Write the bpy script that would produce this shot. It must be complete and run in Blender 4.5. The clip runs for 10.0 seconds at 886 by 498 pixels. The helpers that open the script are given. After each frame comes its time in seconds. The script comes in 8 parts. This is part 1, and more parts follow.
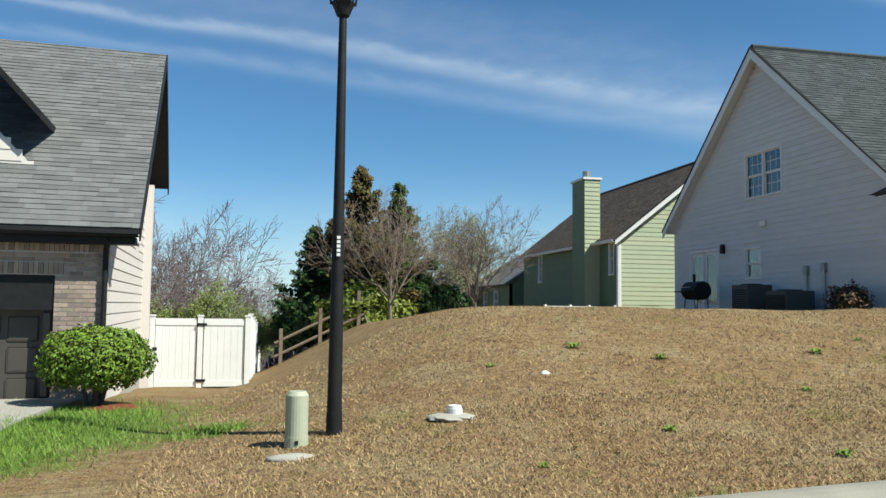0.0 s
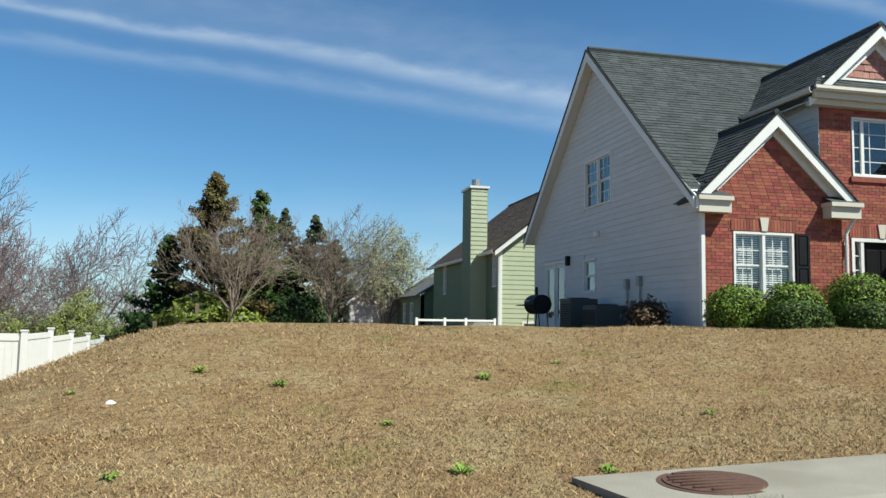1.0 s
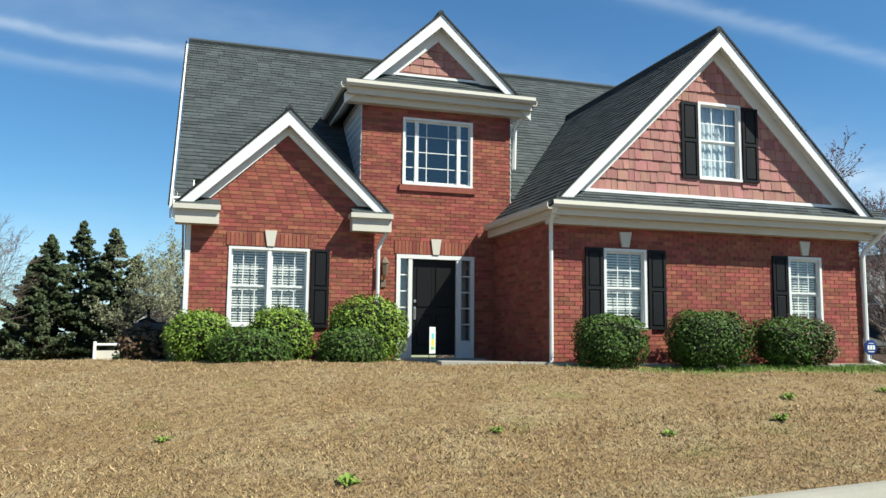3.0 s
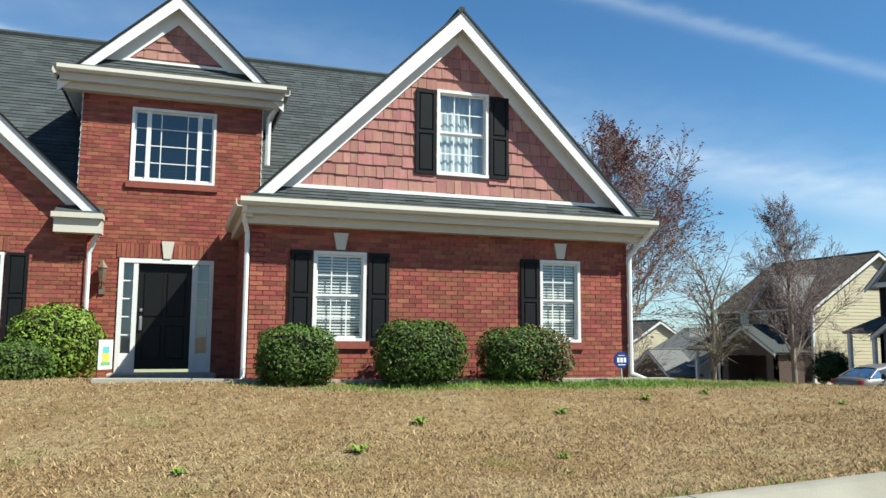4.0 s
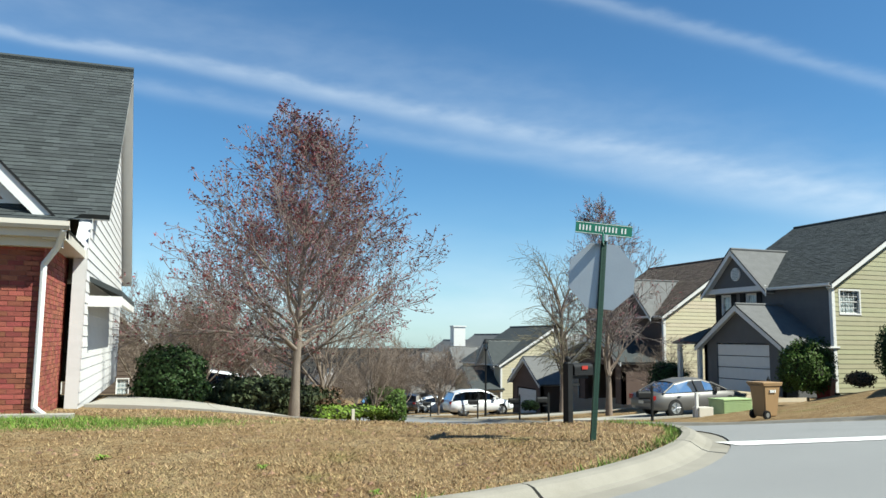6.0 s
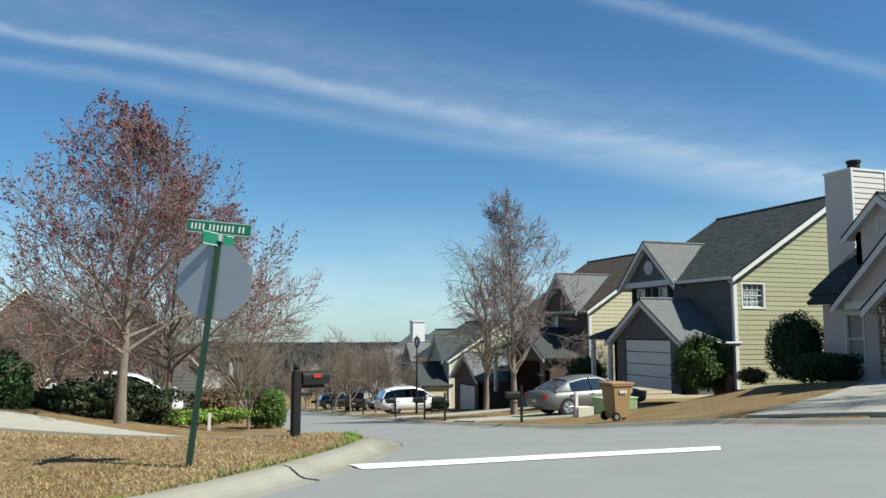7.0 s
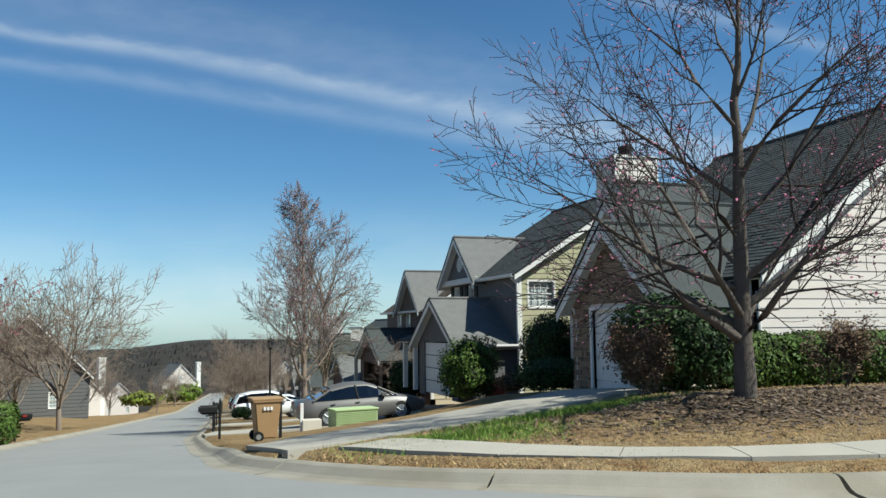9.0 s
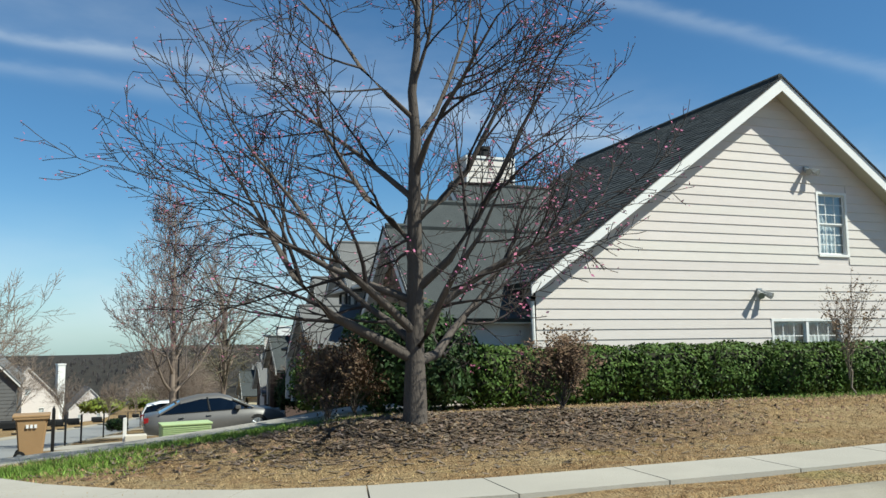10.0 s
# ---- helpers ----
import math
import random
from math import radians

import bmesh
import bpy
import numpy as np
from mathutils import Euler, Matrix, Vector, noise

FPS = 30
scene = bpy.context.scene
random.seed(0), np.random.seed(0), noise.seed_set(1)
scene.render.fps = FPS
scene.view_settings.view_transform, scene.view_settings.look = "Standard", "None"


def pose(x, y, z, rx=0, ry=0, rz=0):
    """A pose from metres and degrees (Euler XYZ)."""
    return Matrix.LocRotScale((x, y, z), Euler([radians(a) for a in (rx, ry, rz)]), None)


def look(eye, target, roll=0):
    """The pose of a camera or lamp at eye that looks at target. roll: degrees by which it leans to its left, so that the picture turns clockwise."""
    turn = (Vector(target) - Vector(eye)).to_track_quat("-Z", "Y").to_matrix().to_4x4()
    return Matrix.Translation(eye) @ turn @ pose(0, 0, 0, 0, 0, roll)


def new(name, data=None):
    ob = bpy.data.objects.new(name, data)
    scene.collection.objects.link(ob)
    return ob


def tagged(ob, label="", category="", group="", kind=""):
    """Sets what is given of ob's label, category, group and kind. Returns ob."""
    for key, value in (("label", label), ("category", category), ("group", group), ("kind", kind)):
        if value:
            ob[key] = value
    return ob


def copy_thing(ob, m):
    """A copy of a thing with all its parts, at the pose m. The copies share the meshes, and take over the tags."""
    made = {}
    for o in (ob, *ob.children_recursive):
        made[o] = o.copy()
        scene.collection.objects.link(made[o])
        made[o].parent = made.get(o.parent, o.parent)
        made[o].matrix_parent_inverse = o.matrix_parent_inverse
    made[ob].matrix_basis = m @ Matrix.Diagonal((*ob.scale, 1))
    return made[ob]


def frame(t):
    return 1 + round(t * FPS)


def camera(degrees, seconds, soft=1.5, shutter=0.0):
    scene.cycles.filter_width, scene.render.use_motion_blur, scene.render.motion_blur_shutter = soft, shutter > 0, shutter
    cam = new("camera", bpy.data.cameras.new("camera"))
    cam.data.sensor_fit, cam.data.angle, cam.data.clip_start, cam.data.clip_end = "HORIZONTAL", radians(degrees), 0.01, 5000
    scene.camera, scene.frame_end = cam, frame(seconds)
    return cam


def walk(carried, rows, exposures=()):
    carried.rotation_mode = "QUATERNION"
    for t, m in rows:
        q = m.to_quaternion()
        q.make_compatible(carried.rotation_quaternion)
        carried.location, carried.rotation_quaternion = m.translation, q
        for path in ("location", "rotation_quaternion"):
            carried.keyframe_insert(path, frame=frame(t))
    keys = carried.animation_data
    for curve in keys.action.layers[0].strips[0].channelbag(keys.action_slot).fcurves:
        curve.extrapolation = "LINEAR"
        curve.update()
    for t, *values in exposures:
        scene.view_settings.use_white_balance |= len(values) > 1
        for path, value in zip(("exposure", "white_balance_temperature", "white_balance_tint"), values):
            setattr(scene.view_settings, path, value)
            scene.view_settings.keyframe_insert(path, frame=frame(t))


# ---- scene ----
cam = camera(58.8, 10.0)
PATH = [
    (0, (0.15, 0.798, 2.545), (0.566, 2.749, 2.69), 0.7),
    (0.5, (2.769, 0.851, 2.672), (3.175, 2.803, 2.827), 0.8),
    (1, (5.209, 0.915, 2.736), (5.643, 2.86, 2.906), 0.9),
    (1.5, (7.585, 0.996, 2.793), (8.055, 2.932, 2.966), 1.0),
    (2, (9.902, 1.079, 2.928), (10.427, 3.001, 3.106), 0.6),
    (2.5, (12.147, 1.083, 3.027), (12.711, 2.992, 3.222), 0.5),
    (4, (19.371, 1.039, 3.254), (19.994, 2.926, 3.48), 0.4),
    (4.5, (21.677, 1.082, 3.309), (22.331, 2.958, 3.536), 0.2),
    (5, (24.132, 0.925, 3.448), (24.787, 2.801, 3.674), 0.5),
    (5.5, (26.536, 0.745, 3.582), (27.181, 2.624, 3.813), 0.8),
    (7, (33.331, 0.053, 3.935), (33.986, 1.931, 4.148), 0.1),
    (7.5, (35.663, -0.137, 4.05), (36.315, 1.743, 4.249), -0.0),
    (8, (37.942, -0.331, 4.149), (38.602, 1.546, 4.358), -0.2),
    (8.5, (40.296, -0.615, 4.192), (40.951, 1.264, 4.395), -0.6),
    (9, (42.683, -0.71, 4.247), (43.338, 1.17, 4.447), -0.6),
    (9.5, (45.108, -0.909, 4.302), (45.769, 0.966, 4.519), -0.6),
    (10, (47.627, -1.035, 4.334), (48.296, 0.837, 4.548), -0.5),
]
LENS_LIGHT = ((0, 0.74), (1, 0.76), (1.7, 0.80), (2.5, 0.92), (4.5, 0.98), (5.5, 1.0), (7, 0.72), (7.5, 0.70), (9, 0.68), (10, 0.68))
walk(cam, [(t, look(eye, target, roll)) for t, eye, target, roll in PATH], [(t, stops, 6350, 3) for t, stops in LENS_LIGHT])

# ---- light ----
SUN = Vector((1.2, -1.0, 1.8)).normalized()


def socket_math(nt, op, a, b=None, clamp=False):
    n = nt.nodes.new("ShaderNodeMath")
    n.operation, n.use_clamp = op, clamp
    for i, v in enumerate((a, b)):
        if v is None:
            continue
        if isinstance(v, (int, float)):
            n.inputs[i].default_value = v
        else:
            nt.links.new(v, n.inputs[i])
    return n.outputs[0]


def build_world():
    w = bpy.data.worlds.new("sky")
    scene.world = w
    w.use_nodes = True
    nt = w.node_tree
    nt.nodes.clear()
    out = nt.nodes.new("ShaderNodeOutputWorld")
    bg = nt.nodes.new("ShaderNodeBackground")
    sky = nt.nodes.new("ShaderNodeTexSky")
    sky.sky_type = "NISHITA"
    sky.sun_disc = False
    sky.sun_elevation = math.asin(SUN.z)
    sky.sun_rotation = math.atan2(SUN.x, SUN.y)
    sky.altitude = 300
    sky.air_density, sky.dust_density, sky.ozone_density = 1.0, 0.25, 3.0
    co = nt.nodes.new("ShaderNodeTexCoord")
    d = co.outputs["Generated"]
    noise_big = nt.nodes.new("ShaderNodeTexNoise")
    noise_big.inputs["Scale"].default_value = 5.0
    noise_big.inputs["Detail"].default_value = 4
    mapn = nt.nodes.new("ShaderNodeMapping")
    mapn.inputs["Scale"].default_value = (1.0, 1.0, 3.0)
    nt.links.new(d, mapn.inputs[0])
    nt.links.new(mapn.outputs[0], noise_big.inputs["Vector"])
    fine = nt.nodes.new("ShaderNodeTexNoise")
    fine.inputs["Scale"].default_value = 22.0
    fine.inputs["Detail"].default_value = 6
    nt.links.new(mapn.outputs[0], fine.inputs["Vector"])
    wob = socket_math(nt, "MULTIPLY", socket_math(nt, "SUBTRACT", noise_big.outputs[0], 0.5), 0.018)
    wob2 = socket_math(nt, "MULTIPLY", socket_math(nt, "SUBTRACT", fine.outputs[0], 0.5), 0.012)

    def dot(v):
        n = nt.nodes.new("ShaderNodeVectorMath")
        n.operation = "DOT_PRODUCT"
        nt.links.new(d, n.inputs[0])
        n.inputs[1].default_value = v
        return n.outputs["Value"]

    def streak(normal, width, strength, grow_axis, grow):
        """A long vapour streak along a great circle, widening along grow_axis."""
        a = socket_math(nt, "ADD", socket_math(nt, "ADD", dot(normal), wob), wob2)
        wide = socket_math(nt, "MAXIMUM", socket_math(nt, "ADD", socket_math(nt, "MULTIPLY", dot(grow_axis), grow), width), 0.004)
        q = socket_math(nt, "DIVIDE", a, wide)
        g = socket_math(nt, "POWER", 2.718, socket_math(nt, "MULTIPLY", socket_math(nt, "MULTIPLY", q, q), -1.0))
        tex = socket_math(nt, "ADD", socket_math(nt, "MULTIPLY", fine.outputs[0], 1.1), 0.4)
        return socket_math(nt, "MULTIPLY", socket_math(nt, "MULTIPLY", g, tex), strength)

    along = (0.83, -0.55, 0.0)
    parts = [
        streak((-0.083, 0.318, -0.945), 0.017, 0.25, along, 0.016),
        streak((-0.073, 0.284, -0.956), 0.015, 0.14, along, 0.010),
        streak((-0.0818, 0.4885, -0.8687), 0.009, 0.17, along, 0.0),
        streak((-0.095, 0.350, -0.932), 0.045, 0.11, along, 0.0),
    ]
    total = parts[0]
    for p in parts[1:]:
        total = socket_math(nt, "ADD", total, p)
    # low bank of thin cloud and haze over the horizon
    up = dot((0, 0, 1))
    q = socket_math(nt, "DIVIDE", socket_math(nt, "SUBTRACT", up, 0.03), 0.085)
    low = socket_math(nt, "POWER", 2.718, socket_math(nt, "MULTIPLY", socket_math(nt, "MULTIPLY", q, q), -1.0))
    low = socket_math(nt, "MULTIPLY", low, socket_math(nt, "MULTIPLY", noise_big.outputs[0], 0.75))
    total = socket_math(nt, "ADD", total, low, clamp=True)
    tint = nt.nodes.new("ShaderNodeMix")
    tint.data_type, tint.blend_type = "RGBA", "MULTIPLY"
    tint.inputs[0].default_value = 1.0
    nt.links.new(sky.outputs[0], tint.inputs[6])
    tint.inputs[7].default_value = (0.62, 0.94, 1.13, 1)
    mix = nt.nodes.new("ShaderNodeMix")
    mix.data_type = "RGBA"
    nt.links.new(total, mix.inputs[0])
    nt.links.new(tint.outputs[2], mix.inputs[6])
    mix.inputs[7].default_value = (8.0, 8.6, 9.4, 1)
    nt.links.new(mix.outputs[2], bg.inputs[0])
    bg.inputs[1].default_value = 0.063
    nt.links.new(bg.outputs[0], out.inputs[0])
    lamp = new("sun", bpy.data.lights.new("sun", "SUN"))
    lamp.data.energy, lamp.data.angle, lamp.data.color = 5.0, radians(0.53), (1.0, 0.975, 0.88)
    lamp.matrix_world = look(SUN * 100, (0, 0, 0))


build_world()

# ---- materials ----
MATS = {}


def mat(name, base, rough=0.8, second=None, scale=6.0, amount=0.5, grain=60.0, bump=0.15, metal=0.0, island=0.0, stretch=(1, 1, 1), third=None, third_scale=1.2, spec=0.3, coat=0.0, objrand=0.0, world_space=False):
    """A procedural surface: base colour broken by two scales of noise, fine relief, optional tone change per piece."""
    if name in MATS:
        return MATS[name]
    m = bpy.data.materials.new(name)
    MATS[name] = m
    m.use_nodes = True
    nt = m.node_tree
    b = nt.nodes["Principled BSDF"]
    b.inputs["Roughness"].default_value = rough
    b.inputs["Metallic"].default_value = metal
    b.inputs["Specular IOR Level"].default_value = spec
    b.inputs["Coat Weight"].default_value = coat
    co = nt.nodes.new("ShaderNodeTexCoord")
    src = co.outputs["Object"]
    if world_space:
        src = nt.nodes.new("ShaderNodeNewGeometry").outputs["Position"]
    mp = nt.nodes.new("ShaderNodeMapping")
    mp.inputs["Scale"].default_value = stretch
    nt.links.new(src, mp.inputs[0])
    n1 = nt.nodes.new("ShaderNodeTexNoise")
    n1.inputs["Scale"].default_value, n1.inputs["Detail"].default_value = scale, 5
    n2 = nt.nodes.new("ShaderNodeTexNoise")
    n2.inputs["Scale"].default_value, n2.inputs["Detail"].default_value = grain, 3
    for n in (n1, n2):
        nt.links.new(mp.outputs[0], n.inputs["Vector"])
    second = second or tuple(c * 0.7 for c in base)
    ramp = nt.nodes.new("ShaderNodeMapRange")
    ramp.inputs[1].default_value, ramp.inputs[2].default_value = 0.5 - 0.25, 0.5 + 0.25
    nt.links.new(n1.outputs[0], ramp.inputs[0])
    f = socket_math(nt, "MULTIPLY", ramp.outputs[0], amount, clamp=True)
    f = socket_math(nt, "ADD", f, socket_math(nt, "MULTIPLY", socket_math(nt, "SUBTRACT", n2.outputs[0], 0.5), amount * 0.9), clamp=True)
    mix = nt.nodes.new("ShaderNodeMix")
    mix.data_type = "RGBA"
    mix.inputs[6].default_value, mix.inputs[7].default_value = (*base, 1), (*second, 1)
    nt.links.new(f, mix.inputs[0])
    colour = mix.outputs[2]
    if third:
        n3 = nt.nodes.new("ShaderNodeTexNoise")
        n3.inputs["Scale"].default_value, n3.inputs["Detail"].default_value = third_scale, 4
        nt.links.new(mp.outputs[0], n3.inputs["Vector"])
        r3 = nt.nodes.new("ShaderNodeMapRange")
        r3.inputs[1].default_value, r3.inputs[2].default_value = 0.52, 0.68
        nt.links.new(n3.outputs[0], r3.inputs[0])
        mx = nt.nodes.new("ShaderNodeMix")
        mx.data_type = "RGBA"
        mx.inputs[7].default_value = (*third, 1)
        nt.links.new(r3.outputs[0], mx.inputs[0])
        nt.links.new(colour, mx.inputs[6])
        colour = mx.outputs[2]
    if island or objrand:
        rnd = nt.nodes.new("ShaderNodeNewGeometry").outputs["Random Per Island"] if island else nt.nodes.new("ShaderNodeObjectInfo").outputs["Random"]
        k = island or objrand
        hsv = nt.nodes.new("ShaderNodeHueSaturation")
        nt.links.new(socket_math(nt, "ADD", socket_math(nt, "MULTIPLY", rnd, k), 1.0 - k / 2), hsv.inputs["Value"])
        nt.links.new(socket_math(nt, "ADD", socket_math(nt, "MULTIPLY", socket_math(nt, "FRACT", socket_math(nt, "MULTIPLY", rnd, 7.3)), 0.03), 0.485), hsv.inputs["Hue"])
        nt.links.new(colour, hsv.inputs["Color"])
        colour = hsv.outputs[0]
    nt.links.new(colour, b.inputs["Base Color"])
    if bump:
        bp = nt.nodes.new("ShaderNodeBump")
        bp.inputs["Strength"].default_value = bump
        bp.inputs["Distance"].default_value = 0.02
        nt.links.new(n2.outputs[0], bp.inputs["Height"])
        nt.links.new(bp.outputs[0], b.inputs["Normal"])
    return m


def glass_mat(name, tint, gloss=0.5):
    if name in MATS:
        return MATS[name]
    m = bpy.data.materials.new(name)
    MATS[name] = m
    m.use_nodes = True
    nt = m.node_tree
    nt.nodes.clear()
    out = nt.nodes.new("ShaderNodeOutputMaterial")
    tr = nt.nodes.new("ShaderNodeBsdfTransparent")
    tr.inputs[0].default_value = (*tint, 1)
    gl = nt.nodes.new("ShaderNodeBsdfGlossy")
    gl.inputs["Roughness"].default_value = 0.02
    fr = nt.nodes.new("ShaderNodeFresnel")
    fr.inputs[0].default_value = 1.5
    mx = nt.nodes.new("ShaderNodeMixShader")
    nt.links.new(socket_math(nt, "ADD", socket_math(nt, "MULTIPLY", fr.outputs[0], 1.6), gloss * 0.12, clamp=True), mx.inputs[0])
    nt.links.new(tr.outputs[0], mx.inputs[1])
    nt.links.new(gl.outputs[0], mx.inputs[2])
    nt.links.new(mx.outputs[0], out.inputs[0])
    return m


GLASS = glass_mat("window_glass", (0.75, 0.8, 0.82))
CARGLASS = glass_mat("car_glass", (0.10, 0.11, 0.11), 0.15)
BRICK = mat("red_brick", (0.275, 0.082, 0.055), 0.85, (0.18, 0.05, 0.036), 9, 0.6, 90, 0.35, island=0.55)
BRICK_ONE = mat("red_brick_piece", (0.275, 0.082, 0.055), 0.85, (0.18, 0.05, 0.036), 9, 0.6, 90, 0.35, objrand=0.55)
MORTAR = mat("mortar_red", (0.25, 0.115, 0.085), 0.95, (0.19, 0.08, 0.06), 14, 0.5, 120, 0.3)
GREYBRICK = mat("tan_grey_brick", (0.30, 0.235, 0.19), 0.9, (0.20, 0.15, 0.12), 9, 0.6, 90, 0.35, island=0.7)
GREYMORTAR = mat("mortar_pale", (0.46, 0.43, 0.39), 0.95, (0.36, 0.33, 0.30), 14, 0.5, 120, 0.3)
SHAKE = mat("rose_cedar_shake", (0.357, 0.170, 0.145), 0.85, (0.238, 0.106, 0.089), 5, 0.7, 70, 0.3, island=0.35, stretch=(4, 4, 0.6))
SHINGLE = mat("charcoal_shingle", (0.058, 0.066, 0.066), 0.92, (0.034, 0.038, 0.04), 3.0, 0.6, 160, 0.5, island=0.45)
SHINGLE_GREY = mat("weathered_grey_shingle", (0.15, 0.15, 0.148), 0.92, (0.10, 0.10, 0.098), 3.0, 0.6, 160, 0.5, island=0.35)
SHINGLE_BROWN = mat("brown_shingle", (0.105, 0.078, 0.06), 0.92, (0.06, 0.046, 0.037), 3.0, 0.6, 160, 0.5, island=0.5)
WHITE = mat("white_paint", (0.67, 0.662, 0.637), 0.55, (0.55, 0.54, 0.51), 4, 0.35, 40, 0.08, spec=0.4)
CREAMTRIM = mat("cream_trim", (0.528, 0.488, 0.416), 0.55, (0.440, 0.400, 0.336), 4, 0.35, 40, 0.08)
SIDING_WHITE = mat("pale_grey_siding", (0.56, 0.55, 0.54), 0.7, (0.46, 0.45, 0.44), 2.2, 0.5, 30, 0.1, objrand=0.06, stretch=(1, 1, 3))
SIDING_CREAM = mat("cream_siding", (0.57, 0.52, 0.48), 0.7, (0.49, 0.445, 0.405), 2.2, 0.45, 30, 0.1, objrand=0.06, stretch=(1, 1, 3))
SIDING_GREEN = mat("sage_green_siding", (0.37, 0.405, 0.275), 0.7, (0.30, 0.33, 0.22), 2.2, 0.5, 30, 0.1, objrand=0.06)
# darker copy of the sage siding, with shade put into its colour
SIDING_GREEN_SHADE = mat("shaded_green_siding", (0.15, 0.20, 0.12), 0.7, (0.11, 0.15, 0.09), 2.2, 0.5, 30, 0.1, objrand=0.06)
SIDING_OLIVE = mat("olive_grey_siding", (0.36, 0.34, 0.22), 0.7, (0.28, 0.27, 0.17), 2.2, 0.5, 30, 0.1, objrand=0.06)
SIDING_SLATE = mat("slate_siding", (0.115, 0.115, 0.115), 0.7, (0.085, 0.085, 0.088), 2.2, 0.5, 30, 0.1, objrand=0.06)
SIDING_TAN = mat("tan_siding", (0.50, 0.445, 0.32), 0.7, (0.42, 0.37, 0.26), 2.2, 0.5, 30, 0.1, objrand=0.06)
SIDING_BROWN = mat("brown_siding", (0.10, 0.07, 0.055), 0.75, (0.07, 0.05, 0.04), 2.2, 0.5, 30, 0.1, objrand=0.06)
BLACK = mat("black_paint", (0.009, 0.009, 0.009), 0.6, (0.026, 0.026, 0.027), 8, 0.4, 60, 0.06, spec=0.2)
SHUTTER = mat("black_shutter", (0.010, 0.010, 0.011), 0.55, (0.016, 0.016, 0.017), 8, 0.4, 60, 0.08, spec=0.12)
# near-black that puts the shade of unlit insides into the colour
DARK = mat("unlit_interior", (0.03, 0.03, 0.033), 0.9, (0.02, 0.02, 0.02), 4, 0.5, 20, 0.0)
BLIND = mat("white_blind", (0.74, 0.73, 0.70), 0.6, (0.62, 0.61, 0.58), 6, 0.3, 30, 0.0)
CURTAIN = mat("sheer_curtain", (0.58, 0.62, 0.63), 0.9, (0.44, 0.48, 0.50), 6, 0.5, 30, 0.0, stretch=(6, 6, 0.5))
CONCRETE = mat("pale_concrete", (0.35, 0.325, 0.278), 0.9, (0.27, 0.25, 0.212), 1.6, 0.6, 70, 0.25, third=(0.31, 0.29, 0.25), third_scale=0.6)
KERBSTONE = mat("kerb_concrete", (0.275, 0.252, 0.208), 0.9, (0.195, 0.178, 0.145), 2.2, 0.7, 70, 0.3, third=(0.20, 0.18, 0.14), third_scale=0.9)
ASPHALT = mat("worn_asphalt", (0.232, 0.233, 0.228), 0.92, (0.183, 0.184, 0.181), 0.9, 0.55, 180, 0.35, third=(0.21, 0.21, 0.207), third_scale=0.25, world_space=True)
STONE = mat("stacked_fieldstone", (0.24, 0.17, 0.115), 0.9, (0.13, 0.09, 0.065), 4, 0.7, 40, 0.4, island=0.9)
BARK = mat("grey_bark", (0.215, 0.175, 0.14), 0.9, (0.12, 0.095, 0.075), 7, 0.7, 50, 0.6, stretch=(1, 1, 0.3))
BARKDARK = mat("dark_bark", (0.085, 0.065, 0.055), 0.9, (0.05, 0.04, 0.035), 7, 0.7, 50, 0.6, stretch=(1, 1, 0.3))
TWIG = mat("pale_twig", (0.22, 0.17, 0.135), 0.9, (0.13, 0.10, 0.08), 5, 0.5, 40, 0.2)
BUD = mat("red_maple_bud", (0.17, 0.04, 0.055), 0.8, (0.22, 0.075, 0.075), 3, 0.6, 30, 0.0, island=0.8)
LEAF = mat("glossy_green_leaf", (0.135, 0.20, 0.026), 0.55, (0.065, 0.11, 0.016), 1.4, 0.6, 30, 0.0, island=1.0, spec=0.15)
LEAFDARK = mat("dark_green_leaf", (0.032, 0.062, 0.016), 0.6, (0.02, 0.04, 0.012), 1.4, 0.6, 30, 0.0, island=1.0, spec=0.2)
LEAFBRIGHT = mat("yellow_green_leaf", (0.17, 0.20, 0.03), 0.5, (0.10, 0.13, 0.02), 1.4, 0.6, 30, 0.0, island=0.9)
LEAFRED = mat("bronze_leaf", (0.12, 0.07, 0.035), 0.6, (0.075, 0.048, 0.025), 1.4, 0.6, 30, 0.0, island=1.0)
NEEDLE = mat("conifer_needle", (0.035, 0.055, 0.02), 0.7, (0.05, 0.05, 0.02), 0.6, 0.7, 20, 0.0, island=1.0)
METAL = mat("grey_metal", (0.35, 0.36, 0.36), 0.45, (0.25, 0.26, 0.26), 8, 0.5, 60, 0.1, metal=0.7)
ALU = mat("dull_aluminium", (0.36, 0.38, 0.40), 0.45, (0.30, 0.32, 0.34), 3, 0.5, 50, 0.05, metal=0.75)

# ---- helpers for building ----
def mesh_object(name, bm, material, smooth=False):
    me = bpy.data.meshes.new(name)
    bm.to_mesh(me)
    bm.free()
    for m in material if isinstance(material, (list, tuple)) else [material]:
        me.materials.append(m)
    if smooth:
        me.shade_smooth()
    return new(name, me)


def part(name, bm, material, parent, label="", smooth=False):
    """One mesh object under a thing or under a part."""
    ob = mesh_object(name, bm, material, smooth)
    ob.parent = parent
    if label:
        ob["label"] = label
    return ob


def raw(name, verts, faces, material, parent=None, smooth=False):
    """A mesh straight from arrays."""
    me = bpy.data.meshes.new(name)
    me.from_pydata(verts, [], faces)
    me.update()
    me.materials.append(material)
    if smooth:
        me.shade_smooth()
    ob = new(name, me)
    if parent:
        ob.parent = parent
    return ob


